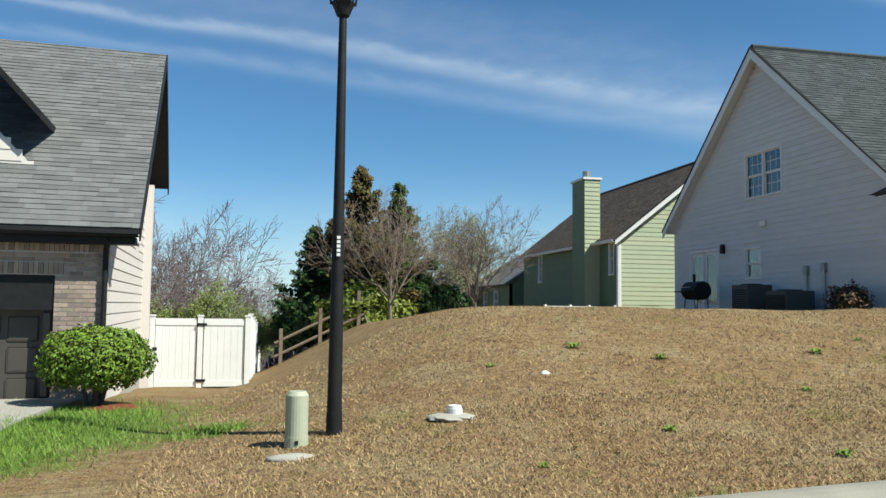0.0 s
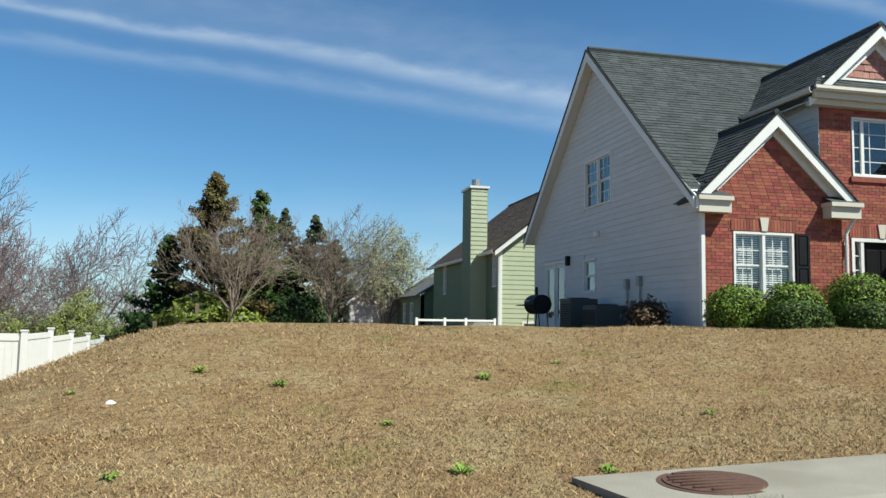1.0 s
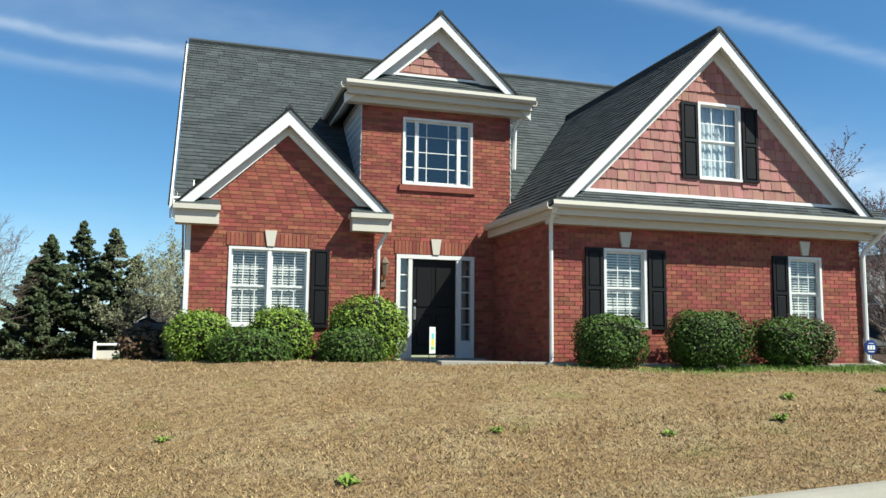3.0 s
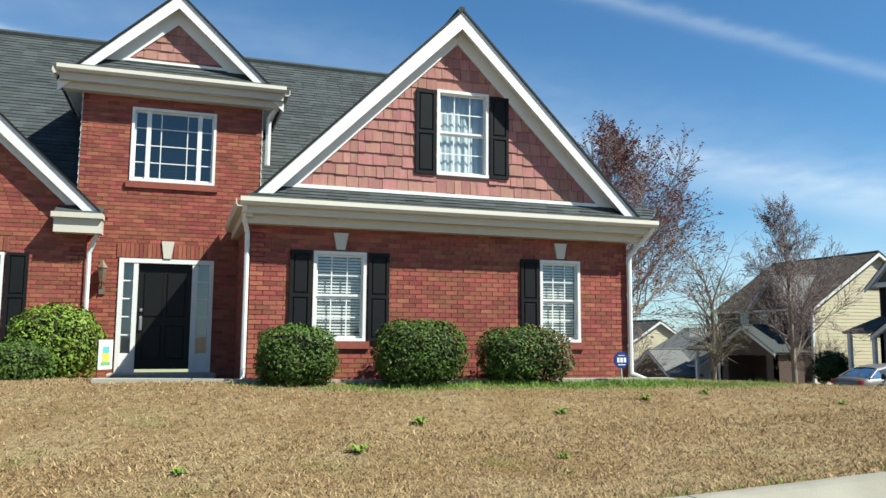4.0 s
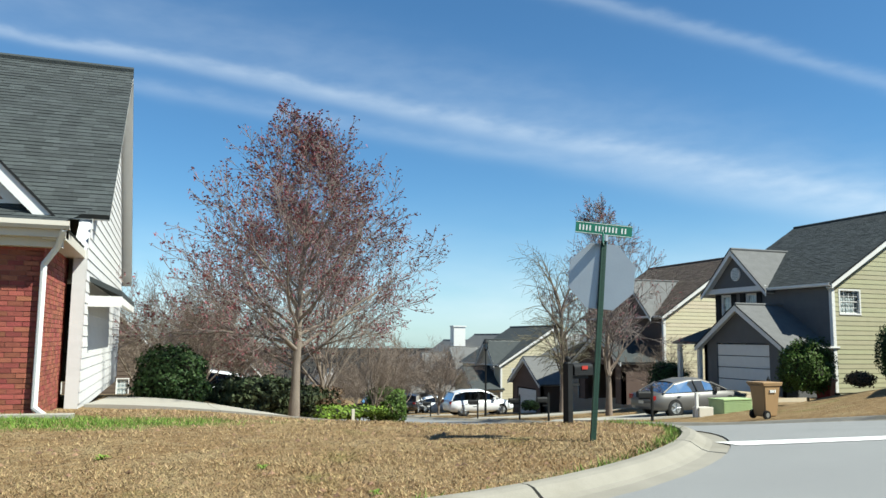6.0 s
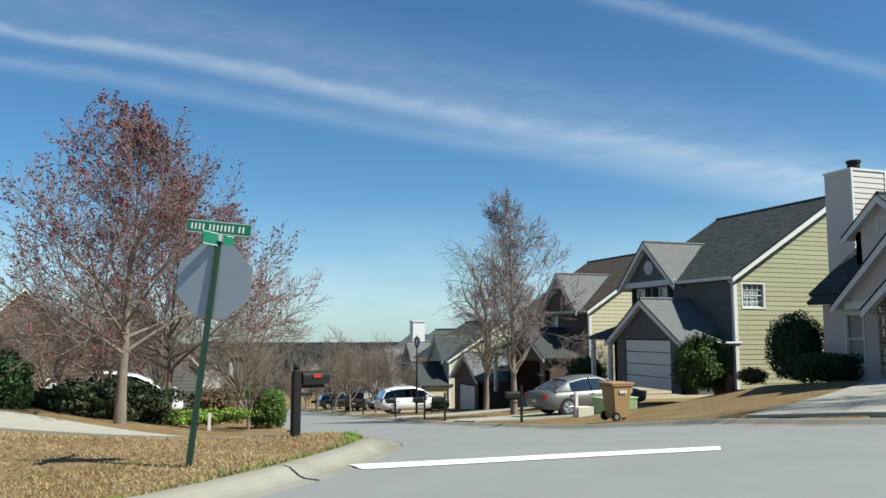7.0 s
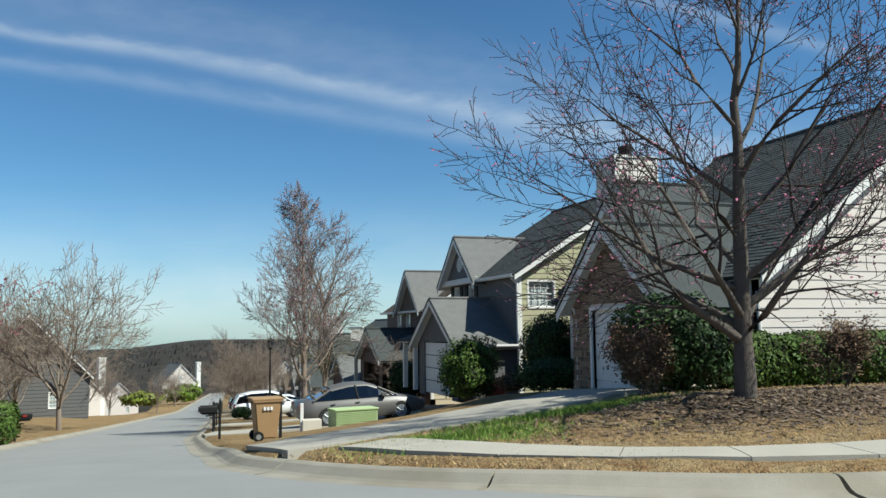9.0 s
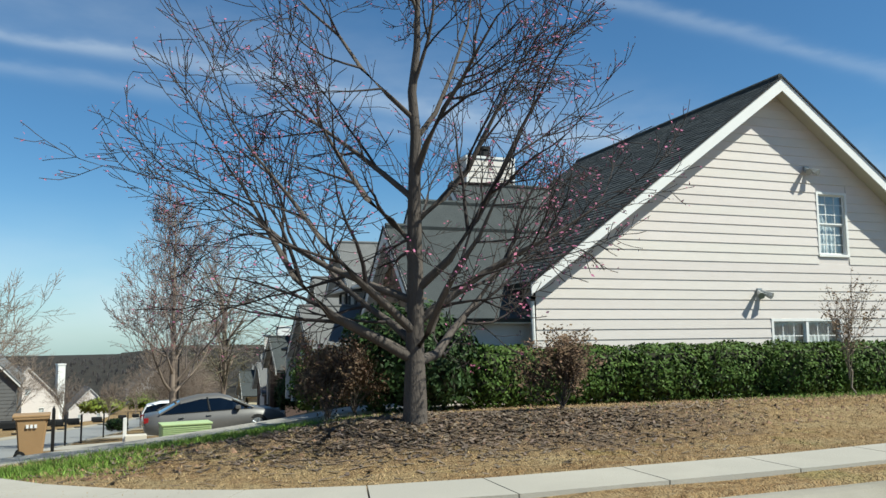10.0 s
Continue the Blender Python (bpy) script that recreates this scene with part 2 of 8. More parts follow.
def thing(name, at=(0, 0, 0), label="", category="", group="", kind="", turn=0):
    e = new(name)
    e.matrix_basis = pose(*at, 0, 0, turn)
    return tagged(e, label, category, group, kind)


def box(bm, x0, x1, y0, y1, z0, z1, bevel=0.0):
    r = bmesh.ops.create_cube(bm, size=1)
    vs = r["verts"]
    bmesh.ops.scale(bm, vec=(x1 - x0, y1 - y0, z1 - z0), verts=vs)
    bmesh.ops.translate(bm, vec=((x0 + x1) / 2, (y0 + y1) / 2, (z0 + z1) / 2), verts=vs)
    if bevel:
        es = {e for v in vs for e in v.link_edges}
        bmesh.ops.bevel(bm, geom=list(es), offset=bevel, segments=2, affect="EDGES", profile=0.7)
    return bm


def boxes(*args, bevel=0.0):
    bm = bmesh.new()
    for a in args:
        box(bm, *a, bevel=bevel)
    return bm


def prism(bm, pts, d):
    """A slab: polygon pts pushed along the vector d."""
    a = [bm.verts.new(p) for p in pts]
    b = [bm.verts.new(Vector(p) + Vector(d)) for p in pts]
    bm.faces.new(a)
    bm.faces.new(b[::-1])
    for i in range(len(pts)):
        j = (i + 1) % len(pts)
        bm.faces.new((a[j], a[i], b[i], b[j]))
    bmesh.ops.recalc_face_normals(bm, faces=bm.faces[:])
    return bm


def cyl(bm, p, q, r0, r1=None, n=12):
    """A tapered rod from p to q."""
    p, q = Vector(p), Vector(q)
    r1 = r0 if r1 is None else r1
    z = (q - p).normalized()
    x = z.orthogonal().normalized()
    y = z.cross(x)
    rings = []
    for c, r in ((p, r0), (q, r1)):
        rings.append([bm.verts.new(c + (x * math.cos(2 * math.pi * i / n) + y * math.sin(2 * math.pi * i / n)) * r) for i in range(n)])
    for i in range(n):
        j = (i + 1) % n
        bm.faces.new((rings[0][i], rings[0][j], rings[1][j], rings[1][i]))
    bm.faces.new(rings[0][::-1])
    bm.faces.new(rings[1])
    return bm


# ---- lie of the land ----
def ease(a):
    a = min(1.0, max(0.0, a))
    return a * a * (3 - 2 * a)


MAIN_X = (-60, 0, 3, 9, 15, 20, 25, 30, 34, 38, 42, 46, 54, 70, 120)
MAIN_Z = (-2.8, 0.50, 0.62, 0.90, 1.20, 1.43, 1.64, 1.87, 2.09, 2.25, 2.36, 2.42, 2.47, 2.8, 3.8)
SIDE_Y = (6, 9, 13, 19, 30, 47, 60, 110, 250, 400)
SIDE_Z = (2.33, 2.31, 2.15, 1.66, 1.15, 0.5, 0.05, -1.6, -2.9, -3.2)
LOT_Y = (6, 9.3, 13, 16.5, 20, 23, 25.5, 27.5, 33, 48, 60, 110, 250)
LOT_Z = (2.65, 3.0, 2.92, 2.84, 2.72, 2.42, 1.9, 1.62, 1.62, 0.75, 0.2, -1.2, -2.5)
KERB_W, KERB_E = 6.7, 4.55        # back of the kerb, west and east of the side street


def kerb_y(x):
    return float(np.interp(x, (-40, 0, 5, 13, 23, 27, 30.2), (5.3, 5.65, 5.8, 6.12, 6.2, 6.3, KERB_W)))


SIDE_W, SIDE_E = 36.2, 43.8      # back of the kerb along the side street at its mouth
CURVE_W, CURVE_E = 6.0, 6.7      # corner radii


def lean(y):
    """Sideways drift of the side street."""
    return 0.08 * max(0.0, y - 14.0)


def lean_e(y):
    """The same for its east side."""
    return 0.07 * max(0.0, y - 28.0)


def fall(x, y):
    """The whole neighbourhood slopes down from the main street."""
    v = min(330.0, max(6.0, y)) - 13.5
    k = 0.05 if v < 0 else float(np.interp(x, (-1, 3, 14, 28), (0.055, 0.037, 0.037, 0.05)))
    left = 0.16 * min(1.2, max(0.0, 1 - x / 10)) * (1 - ease((y - 12) / 12))
    return left - k * v


def main_z(x):
    return float(np.interp(x, MAIN_X, MAIN_Z))


def side_z(y):
    return float(np.interp(y, SIDE_Y, SIDE_Z))


def flat_road_z(x, y):
    w = ease((y - 5.0) / 7.0)
    return (1 - w) * main_z(x) + w * side_z(y)


def road_z(x, y):
    return flat_road_z(x, y) + fall(x, y)


def on_road(x, y, inset=0.0):
    """Inside the back of the kerbs, drawn in by inset."""
    xl, xr = SIDE_W + lean(y) + inset, SIDE_E + lean_e(y) - inset
    if x < 40.3:
        if y < kerb_y(x) - inset:
            return True
        cx, cy, r = SIDE_W - CURVE_W, KERB_W + CURVE_W, CURVE_W + inset
        if x > cx and y < cy:
            return (x - cx) ** 2 + (y - cy) ** 2 > r * r
        return x > xl
    if y < KERB_E - inset:
        return True
    cx, cy, r = SIDE_E + CURVE_E, KERB_E + CURVE_E, CURVE_E + inset
    if x < cx and y < cy:
        return (x - cx) ** 2 + (y - cy) ** 2 > r * r
    return x < xr


def lot_z(x, y):
    kerb = main_z(x) + 0.12
    side = flat_road_z(40, max(y, 6)) + 0.12
    if x < 40.3:
        top = 0.85 + 1.70 * ease((x + 1.2) / 5.2) + 0.10 * ease((x - 3) / 4) * (1 - ease((x - 16) / 6))
        wide = float(np.interp(x, (10, 20, 30), (10.0, 6.6, 7.5)))
        z = kerb + (top - kerb) * ease((y - kerb_y(x)) / (wide + KERB_W - kerb_y(x)))
        e = ease((x - 27.3 - lean(y)) / 7.4)
        if y < 13:
            side = kerb + (side - kerb) * ease((y - 6) / 7)
        z = z * (1 - e) + side * e
        if y > 26:
            z -= 0.05 * (y - 26) * ease((y - 26) / 20) * (1 - e)
    else:
        top = float(np.interp(y, LOT_Y, LOT_Z))
        if y < 13:
            low = kerb + (side - kerb) * ease((y - 6) / 7)
            e = min(1.0, max(0.0, (x - SIDE_E) / 6.6)) ** 1.3
            z = low + (max(top, kerb) - low) * e * ease((y - KERB_E - 1.5) / 3.2)
        else:
            e = min(1.0, max(0.0, (x - SIDE_E - lean_e(y)) / 8.0)) ** float(np.interp(y, (17, 21), (1.0, 1.8)))
            z = side + (top - side) * e
    return z + fall(x, y)


def far_rise(x, y):
    """Wooded ridge that closes the view."""
    d = math.hypot(x - 40, y)
    return 7.5 * ease((d - 330) / 420) * (0.8 + 0.35 * noise.noise(Vector((x * 0.0045, y * 0.0045, 0.3)))) if d > 330 else 0.0


def ground_z(x, y):
    if y > 260:
        # the valley floor carries on evenly from west to east below the ridge
        low, high = lot_z(max(-40, min(x, 0)), 260), lot_z(90, 260)
        z = low + (high - low) * ease((x + 10) / 100)
    elif on_road(x, y):
        z = road_z(x, y)
    else:
        z = lot_z(x, y)
    if y < -12:
        z = main_z(x) + fall(x, y)
    return z + far_rise(x, y)


def sheet_coords(lo, hi, near_lo, near_hi, step):
    out = list(np.arange(near_lo, near_hi + 1e-6, step))
    s, v = step, near_hi
    while v < hi:
        s = min(s * 1.14, 40)
        v += s
        out.append(v)
    s, v = step, near_lo
    while v > lo:
        s = min(s * 1.14, 40)
        v -= s
        out.insert(0, v)
    return out


def lawn_mat():
    m = bpy.data.materials.new("dormant_lawn")
    m.use_nodes = True
    nt = m.node_tree
    b = nt.nodes["Principled BSDF"]
    b.inputs["Roughness"].default_value = 0.95
    b.inputs["Specular IOR Level"].default_value = 0.1
    pos = nt.nodes.new("ShaderNodeNewGeometry").outputs["Position"]

    def nz(scale, detail=5):
        n = nt.nodes.new("ShaderNodeTexNoise")
        n.inputs["Scale"].default_value, n.inputs["Detail"].default_value = scale, detail
        nt.links.new(pos, n.inputs["Vector"])
        return n.outputs[0]

    def streaks(scale):
        """Noise drawn out along the mower's run."""
        mp = nt.nodes.new("ShaderNodeMapping")
        mp.inputs["Scale"].default_value = (0.5, 1.7, 1.0)
        nt.links.new(pos, mp.inputs[0])
        n = nt.nodes.new("ShaderNodeTexNoise")
        n.inputs["Scale"].default_value, n.inputs["Detail"].default_value = scale, 5
        nt.links.new(mp.outputs[0], n.inputs["Vector"])
        return n.outputs[0]

    def rng(v, lo, hi):
        r = nt.nodes.new("ShaderNodeMapRange")
        r.inputs[1].default_value, r.inputs[2].default_value = lo, hi
        nt.links.new(v, r.inputs[0])
        return r.outputs[0]

    def blend(f, a, c):
        mx = nt.nodes.new("ShaderNodeMix")
        mx.data_type = "RGBA"
        nt.links.new(f, mx.inputs[0])
        for i, v in ((6, a), (7, c)):
            if isinstance(v, tuple):
                mx.inputs[i].default_value = (*v, 1)
            else:
                nt.links.new(v, mx.inputs[i])
        return mx.outputs[2]

    straw = blend(rng(nz(0.45), 0.35, 0.65), (0.285, 0.193, 0.095), (0.235, 0.140, 0.062))
    straw = blend(rng(nz(3.2), 0.50, 0.72), straw, (0.20, 0.115, 0.056))
    straw = blend(rng(nz(1.1), 0.5, 0.66), straw, (0.31, 0.228, 0.12))
    straw = blend(rng(nz(42.0, 3), 0.45, 0.75), straw, (0.26, 0.195, 0.105))
    straw = blend(socket_math(nt, "MULTIPLY", rng(streaks(9.0), 0.53, 0.66), 0.75), straw, (0.15, 0.086, 0.041))
    straw = blend(socket_math(nt, "MULTIPLY", rng(streaks(5.0), 0.54, 0.70), 0.6), straw, (0.30, 0.225, 0.13))
    straw = blend(socket_math(nt, "MULTIPLY", rng(nz(13.0, 4), 0.55, 0.67), 0.62), straw, (0.105, 0.058, 0.027))
    straw = blend(socket_math(nt, "MULTIPLY", rng(nz(27.0, 3), 0.56, 0.70), 0.7), straw, (0.34, 0.26, 0.15))
    sep = nt.nodes.new("ShaderNodeSeparateXYZ")
    nt.links.new(pos, sep.inputs[0])
    x, y = sep.outputs[0], sep.outputs[1]

    def disc(cx, cy, rx, ry, soft=0.25):
        """A patch of green with a ragged edge."""
        a = socket_math(nt, "DIVIDE", socket_math(nt, "SUBTRACT", x, cx), rx)
        c = socket_math(nt, "DIVIDE", socket_math(nt, "SUBTRACT", y, cy), ry)
        r = socket_math(nt, "SQRT", socket_math(nt, "ADD", socket_math(nt, "MULTIPLY", a, a), socket_math(nt, "MULTIPLY", c, c)))
        r = socket_math(nt, "ADD", r, socket_math(nt, "MULTIPLY", socket_math(nt, "SUBTRACT", nz(1.8), 0.5), 1.3))
        return socket_math(nt, "SUBTRACT", 1.0, rng(r, 1.0 - soft, 1.0 + soft))

    green = None
    for c in ((-2.6, 11.6, 1.7, 2.5), (-3.2, 9.2, 1.5, 1.0), (-0.6, 10.4, 0.6, 0.5), (27.2, 12.6, 2.6, 0.7), (24.5, 12.4, 3.6, 0.5), (48.6, 11.3, 2.4, 0.8), (46.4, 9.0, 1.3, 0.6), (62.0, 10.3, 5.0, 0.8), (46, 30.5, 5, 1.2)):
        g = disc(*c)
        green = g if green is None else socket_math(nt, "MAXIMUM", green, g)
    speck = rng(nz(0.9), 0.60, 0.72)
    green = socket_math(nt, "MAXIMUM", green, socket_math(nt, "MULTIPLY", speck, 0.3))
    grass = blend(rng(nz(5.0), 0.35, 0.65), (0.13, 0.215, 0.034), (0.08, 0.14, 0.025))
    colour = blend(socket_math(nt, "MULTIPLY", green, 0.85), straw, grass)
    # bark mulch under the corner tree and bare banks
    mulch = disc(52.0, 9.0, 3.6, 1.5, 0.3)
    colour = blend(mulch, colour, blend(rng(nz(16.0), 0.4, 0.6), (0.10, 0.068, 0.046), (0.16, 0.112, 0.074)))
    # far ground: winter woods
    far = rng(y, 150.0, 260.0)
    colour = blend(far, colour, blend(rng(nz(0.05), 0.4, 0.6), (0.042, 0.037, 0.03), (0.03, 0.027, 0.023)))
    nt.links.new(colour, b.inputs["Base Color"])
    bp = nt.nodes.new("ShaderNodeBump")
    bp.inputs["Strength"].default_value, bp.inputs["Distance"].default_value = 1.0, 0.09
    h = socket_math(nt, "ADD", nz(9.0), socket_math(nt, "MULTIPLY", nz(45.0, 3), 0.6))
    nt.links.new(h, bp.inputs["Height"])
    nt.links.new(bp.outputs[0], b.inputs["Normal"])
    return m


LAWN = lawn_mat()


def build_ground():
    xs = sheet_coords(-700, 900, -8, 66, 0.4)
    ys = sheet_coords(-400, 1100, 4, 34, 0.4)
    verts, faces = [], []
    for y in ys:
        for x in xs:
            z = ground_z(x, y)
            if on_road(x, y, 0.32) and y > -14:
                z -= 0.10
            elif on_road(x, y):
                z -= 0.10
            else:
                z += 0.05 * noise.noise(Vector((x * 0.55, y * 0.55, 0))) * (1 if y < 80 else 0)
            verts.append((x, y, z))
    nx = len(xs)
    for j in range(len(ys) - 1):
        for i in range(nx - 1):
            a = j * nx + i
            faces.append((a, a + 1, a + nx + 1, a + nx))
    ob = raw("ground", verts, faces, LAWN, smooth=True)
    tagged(ob, "dormant tan lawn on rolling lots with a few green patches", "lawn", kind="structure")


def strip(name, left, right, material, z_of, lift, parent=None, n=1):
    """A ribbon of quads between two lists of plan points."""
    verts, faces = [], []
    for (ax, ay), (bx, by) in zip(left, right):
        for k in range(n + 1):
            t = k / n
            px, py = ax + (bx - ax) * t, ay + (by - ay) * t
            verts.append((px, py, z_of(px, py) + lift))
    w = n + 1
    for i in range(len(left) - 1):
        for k in range(n):
            a = i * w + k
            faces.append((a, a + 1, a + w + 1, a + w))
    return raw(name, verts, faces, material, parent, smooth=True)


def kerb_line_west():
    pts = [(x, kerb_y(x)) for x in np.arange(-40, SIDE_W - CURVE_W, 1.0)]
    cx, cy = SIDE_W - CURVE_W, KERB_W + CURVE_W
    pts += [(cx + CURVE_W * math.sin(a), cy - CURVE_W * math.cos(a)) for a in np.linspace(0, math.pi / 2, 19)]
    pts += [(SIDE_W + lean(y), y) for y in list(np.arange(13.5, 60, 1.5)) + list(np.arange(60, 255, 8))]
    return pts


def kerb_line_east():
    pts = [(SIDE_E + lean_e(y), y) for y in list(np.arange(252, 60, -8)) + list(np.arange(60, KERB_E + CURVE_E, -1.5))]
    cx, cy = SIDE_E + CURVE_E, KERB_E + CURVE_E
    pts += [(cx - CURVE_E * math.cos(a), cy - CURVE_E * math.sin(a)) for a in np.linspace(0, math.pi / 2, 15)]
    pts += [(x, KERB_E) for x in np.arange(cx + 1, 130, 1.0)]
    return pts


def kerb(name, pts, label):
    """Rolled kerb with its gutter pan, cast in lengths with open joints; the road lies to the right of the line."""
    profile = ((0.0, -0.10), (0.0, 0.12), (0.10, 0.125), (0.17, 0.11), (0.29, 0.035), (0.36, 0.014), (0.58, 0.006), (0.58, -0.10))
    e = thing(name, label=label, category="kerb", kind="structure")
    run, start, seg = 0.0, 0, []
    pieces = []
    for i, p in enumerate(pts):
        seg.append(p)
        if i and math.dist(pts[i - 1], p):
            run += math.dist(pts[i - 1], p)
        if run > 2.7 and len(seg) > 1:
            pieces.append(seg)
            seg, run = [p], 0.0
    pieces.append(seg)
    for seg in pieces:
        if len(seg) < 2:
            continue
        verts, faces = [], []
        k = len(profile)
        for i, p in enumerate(seg):
            a, c = seg[max(0, i - 1)], seg[min(len(seg) - 1, i + 1)]
            d = Vector((c[0] - a[0], c[1] - a[1])).normalized()
            r = Vector((d.y, -d.x))
            q = Vector(p)
            if i == 0:
                q = q + d * 0.008
            if i == len(seg) - 1:
                q = q - d * 0.008
            base = road_z(q.x, q.y)
            for off, h in profile:
                verts.append((q.x + r.x * off, q.y + r.y * off, base + h))
        for i in range(len(seg) - 1):
            for j in range(k):
                a = i * k + j
                c = i * k + (j + 1) % k
                faces.append((a, a + k, c + k, c))
        faces.append(tuple(range(k)))
        faces.append(tuple(range((len(seg) - 1) * k, len(seg) * k))[::-1])
        raw("kerb_stone", verts, faces, KERBSTONE, e)
    return e


def build_roads():
    xs = list(np.arange(-60, 31, 3.0)) + list(np.arange(31, 50, 0.7)) + list(np.arange(50, 131, 4.0))
    edge = []
    for x in xs:
        y = kerb_y(x) - 0.57 if x < 40.3 else KERB_E - 0.57
        edge.append(y)
    road = strip("road", [(x, -9.0) for x in xs], [(x, y) for x, y in zip(xs, edge)], ASPHALT, road_z, 0.0, n=8)
    tagged(road, "sun-bleached grey asphalt street with hairline cracks", "road", kind="structure")
    ys = list(np.arange(3.9, 14, 0.35)) + list(np.arange(14, 60, 1.5)) + list(np.arange(60, 254, 6))

    def west(y):
        cx, cy, r = SIDE_W - CURVE_W, KERB_W + CURVE_W, CURVE_W + 0.57
        if y < cy - 0.01:
            s = r * r - (y - cy) ** 2
            return cx + math.sqrt(s) if s > 0 else cx
        return SIDE_W + lean(y) + 0.57

    def east(y):
        cx, cy, r = SIDE_E + CURVE_E, KERB_E + CURVE_E, CURVE_E + 0.57
        if y < cy:
            s = r * r - (y - cy) ** 2
            return cx - math.sqrt(s) if s > 0 else cx
        return SIDE_E + lean_e(y) - 0.57

    side = strip("road", [(west(y), y) for y in ys], [(east(y), y) for y in ys], ASPHALT, road_z, 0.003, n=8)
    tagged(side, "pale asphalt side street running gently downhill", "road", kind="structure")
    paint = mat("worn_white_line", (0.74, 0.73, 0.70), 0.8, (0.60, 0.59, 0.57), 5, 0.5, 60, 0.1)
    bar = strip("stop_line", [(x, 8.46 - 0.165 * (x - 35.36)) for x in np.linspace(35.36, 39.45, 9)], [(x, 8.84 - 0.165 * (x - 35.36)) for x in np.linspace(35.30, 39.7, 9)], paint, road_z, 0.010, n=1)
    tagged(bar, "worn white painted stop line across the lane", "road marking", kind="structure")
    kerb("kerb_west", kerb_line_west(), "rolled concrete kerb with gutter along the lawn")
    kerb("kerb_east", kerb_line_east(), "rolled concrete kerb with gutter round the corner lot")


build_ground()
build_roads()

# ---- house kit ----
UP = Vector((0, 0, 1))


class Face:
    """A wall plane: origin, the way along it and the way out of it."""

    def __init__(self, origin, along, out):
        self.o, self.u, self.n = Vector(origin), Vector(along).normalized(), Vector(out).normalized()

    def p(self, u, z, d=0.0):
        return self.o + self.u * u + self.n * d + UP * z

    def box(self, bm, u0, u1, z0, z1, d0, d1, bevel=0.0):
        c = [self.p(u, z, d) for d in (d0, d1) for u, z in ((u0, z0), (u1, z0), (u1, z1), (u0, z1))]
        vs = [bm.verts.new(v) for v in c]
        fs = [bm.faces.new([vs[i] for i in f]) for f in ((0, 1, 2, 3), (7, 6, 5, 4), (0, 4, 5, 1), (1, 5, 6, 2), (2, 6, 7, 3), (3, 7, 4, 0))]
        bmesh.ops.recalc_face_normals(bm, faces=fs)
        if bevel:
            bmesh.ops.bevel(bm, geom=list({e for f in fs for e in f.edges}), offset=bevel, segments=1, affect="EDGES")
        return bm


def spans(u0, u1, z, z2, holes):
    """The stretches of u0..u1 that no hole touches between the heights z and z2."""
    out = [(u0, u1)]
    for a, b, c, d in holes:
        if d <= z + 1e-4 or c >= z2 - 1e-4:
            continue
        nxt = []
        for s, e in out:
            if b <= s or a >= e:
                nxt.append((s, e))
                continue
            if a > s:
                nxt.append((s, a))
            if b < e:
                nxt.append((b, e))
        out = nxt
    return [(s, e) for s, e in out if e - s > 0.02]


def backing(house, face, z0, z1, extent, holes, material, name="wall", thick=0.22, step=0.2, gable_from=None):
    """The wall body behind its cladding, with its openings left open."""
    cuts = sorted({z0, z1, *(h[2] for h in holes), *(h[3] for h in holes)} & {v for v in [z0, z1, *(h[2] for h in holes), *(h[3] for h in holes)] if z0 <= v <= z1})
    if gable_from is not None:
        cuts = sorted(set(cuts) | set(np.arange(gable_from, z1, step).round(3).tolist()))
    bm = bmesh.new()
    for a, b in zip(cuts, cuts[1:]):
        lo, hi = extent(a + 1e-4), extent(b - 1e-4)
        u0, u1 = min(lo[0], hi[0]), max(lo[1], hi[1])
        for s, e in spans(u0, u1, a, b, holes):
            q = [(lo[0] if s == u0 else s, a), (lo[1] if e == u1 else e, a), (hi[1] if e == u1 else e, b), (hi[0] if s == u0 else s, b)]
            prism(bm, [face.p(u, z, 0) for u, z in q], face.n * -thick)
    bmesh.ops.remove_doubles(bm, verts=bm.verts[:], dist=0.002)
    return part(name, bm, material, house)


def clad_boards(wall, face, z0, z1, extent, holes, material, rise=0.2, name="siding_board"):
    """Lapped boards, each an object of its own."""
    z = z0
    while z < z1 - 0.03:
        top = min(z + rise, z1)
        u0, u1 = extent((z + top) / 2)
        for s, e in spans(u0, u1, z, top, holes):
            v = [face.p(s, z, 0.002), face.p(e, z, 0.002), face.p(s, z, 0.024), face.p(e, z, 0.024), face.p(s, top + 0.01, 0.002), face.p(e, top + 0.01, 0.002), face.p(s, top + 0.01, 0.008), face.p(e, top + 0.01, 0.008)]
            raw(name, v, [(0, 1, 3, 2), (2, 3, 7, 6), (6, 7, 5, 4), (0, 2, 6, 4), (1, 5, 7, 3)], material, wall)
        z = top


def brick_arrays(face, z0, z1, extent, holes, rng, rise=0.075, length=0.21, proud=0.008):
    rows = []
    k, z = 0, z0
    while z < z1 - 0.02:
        u0, u1 = extent(z + rise / 2)
        for s, e in spans(u0, u1, z, z + rise, holes):
            u = s - (length / 2 if k % 2 else 0)
            while u < e:
                a, b = max(u, s), min(u + length - 0.010, e)
                if b - a > 0.02:
                    rows.append((a, b, z + 0.005, z + rise - 0.005, proud + rng.uniform(-0.003, 0.004)))
                u += length
        z += rise
        k += 1
    return rows


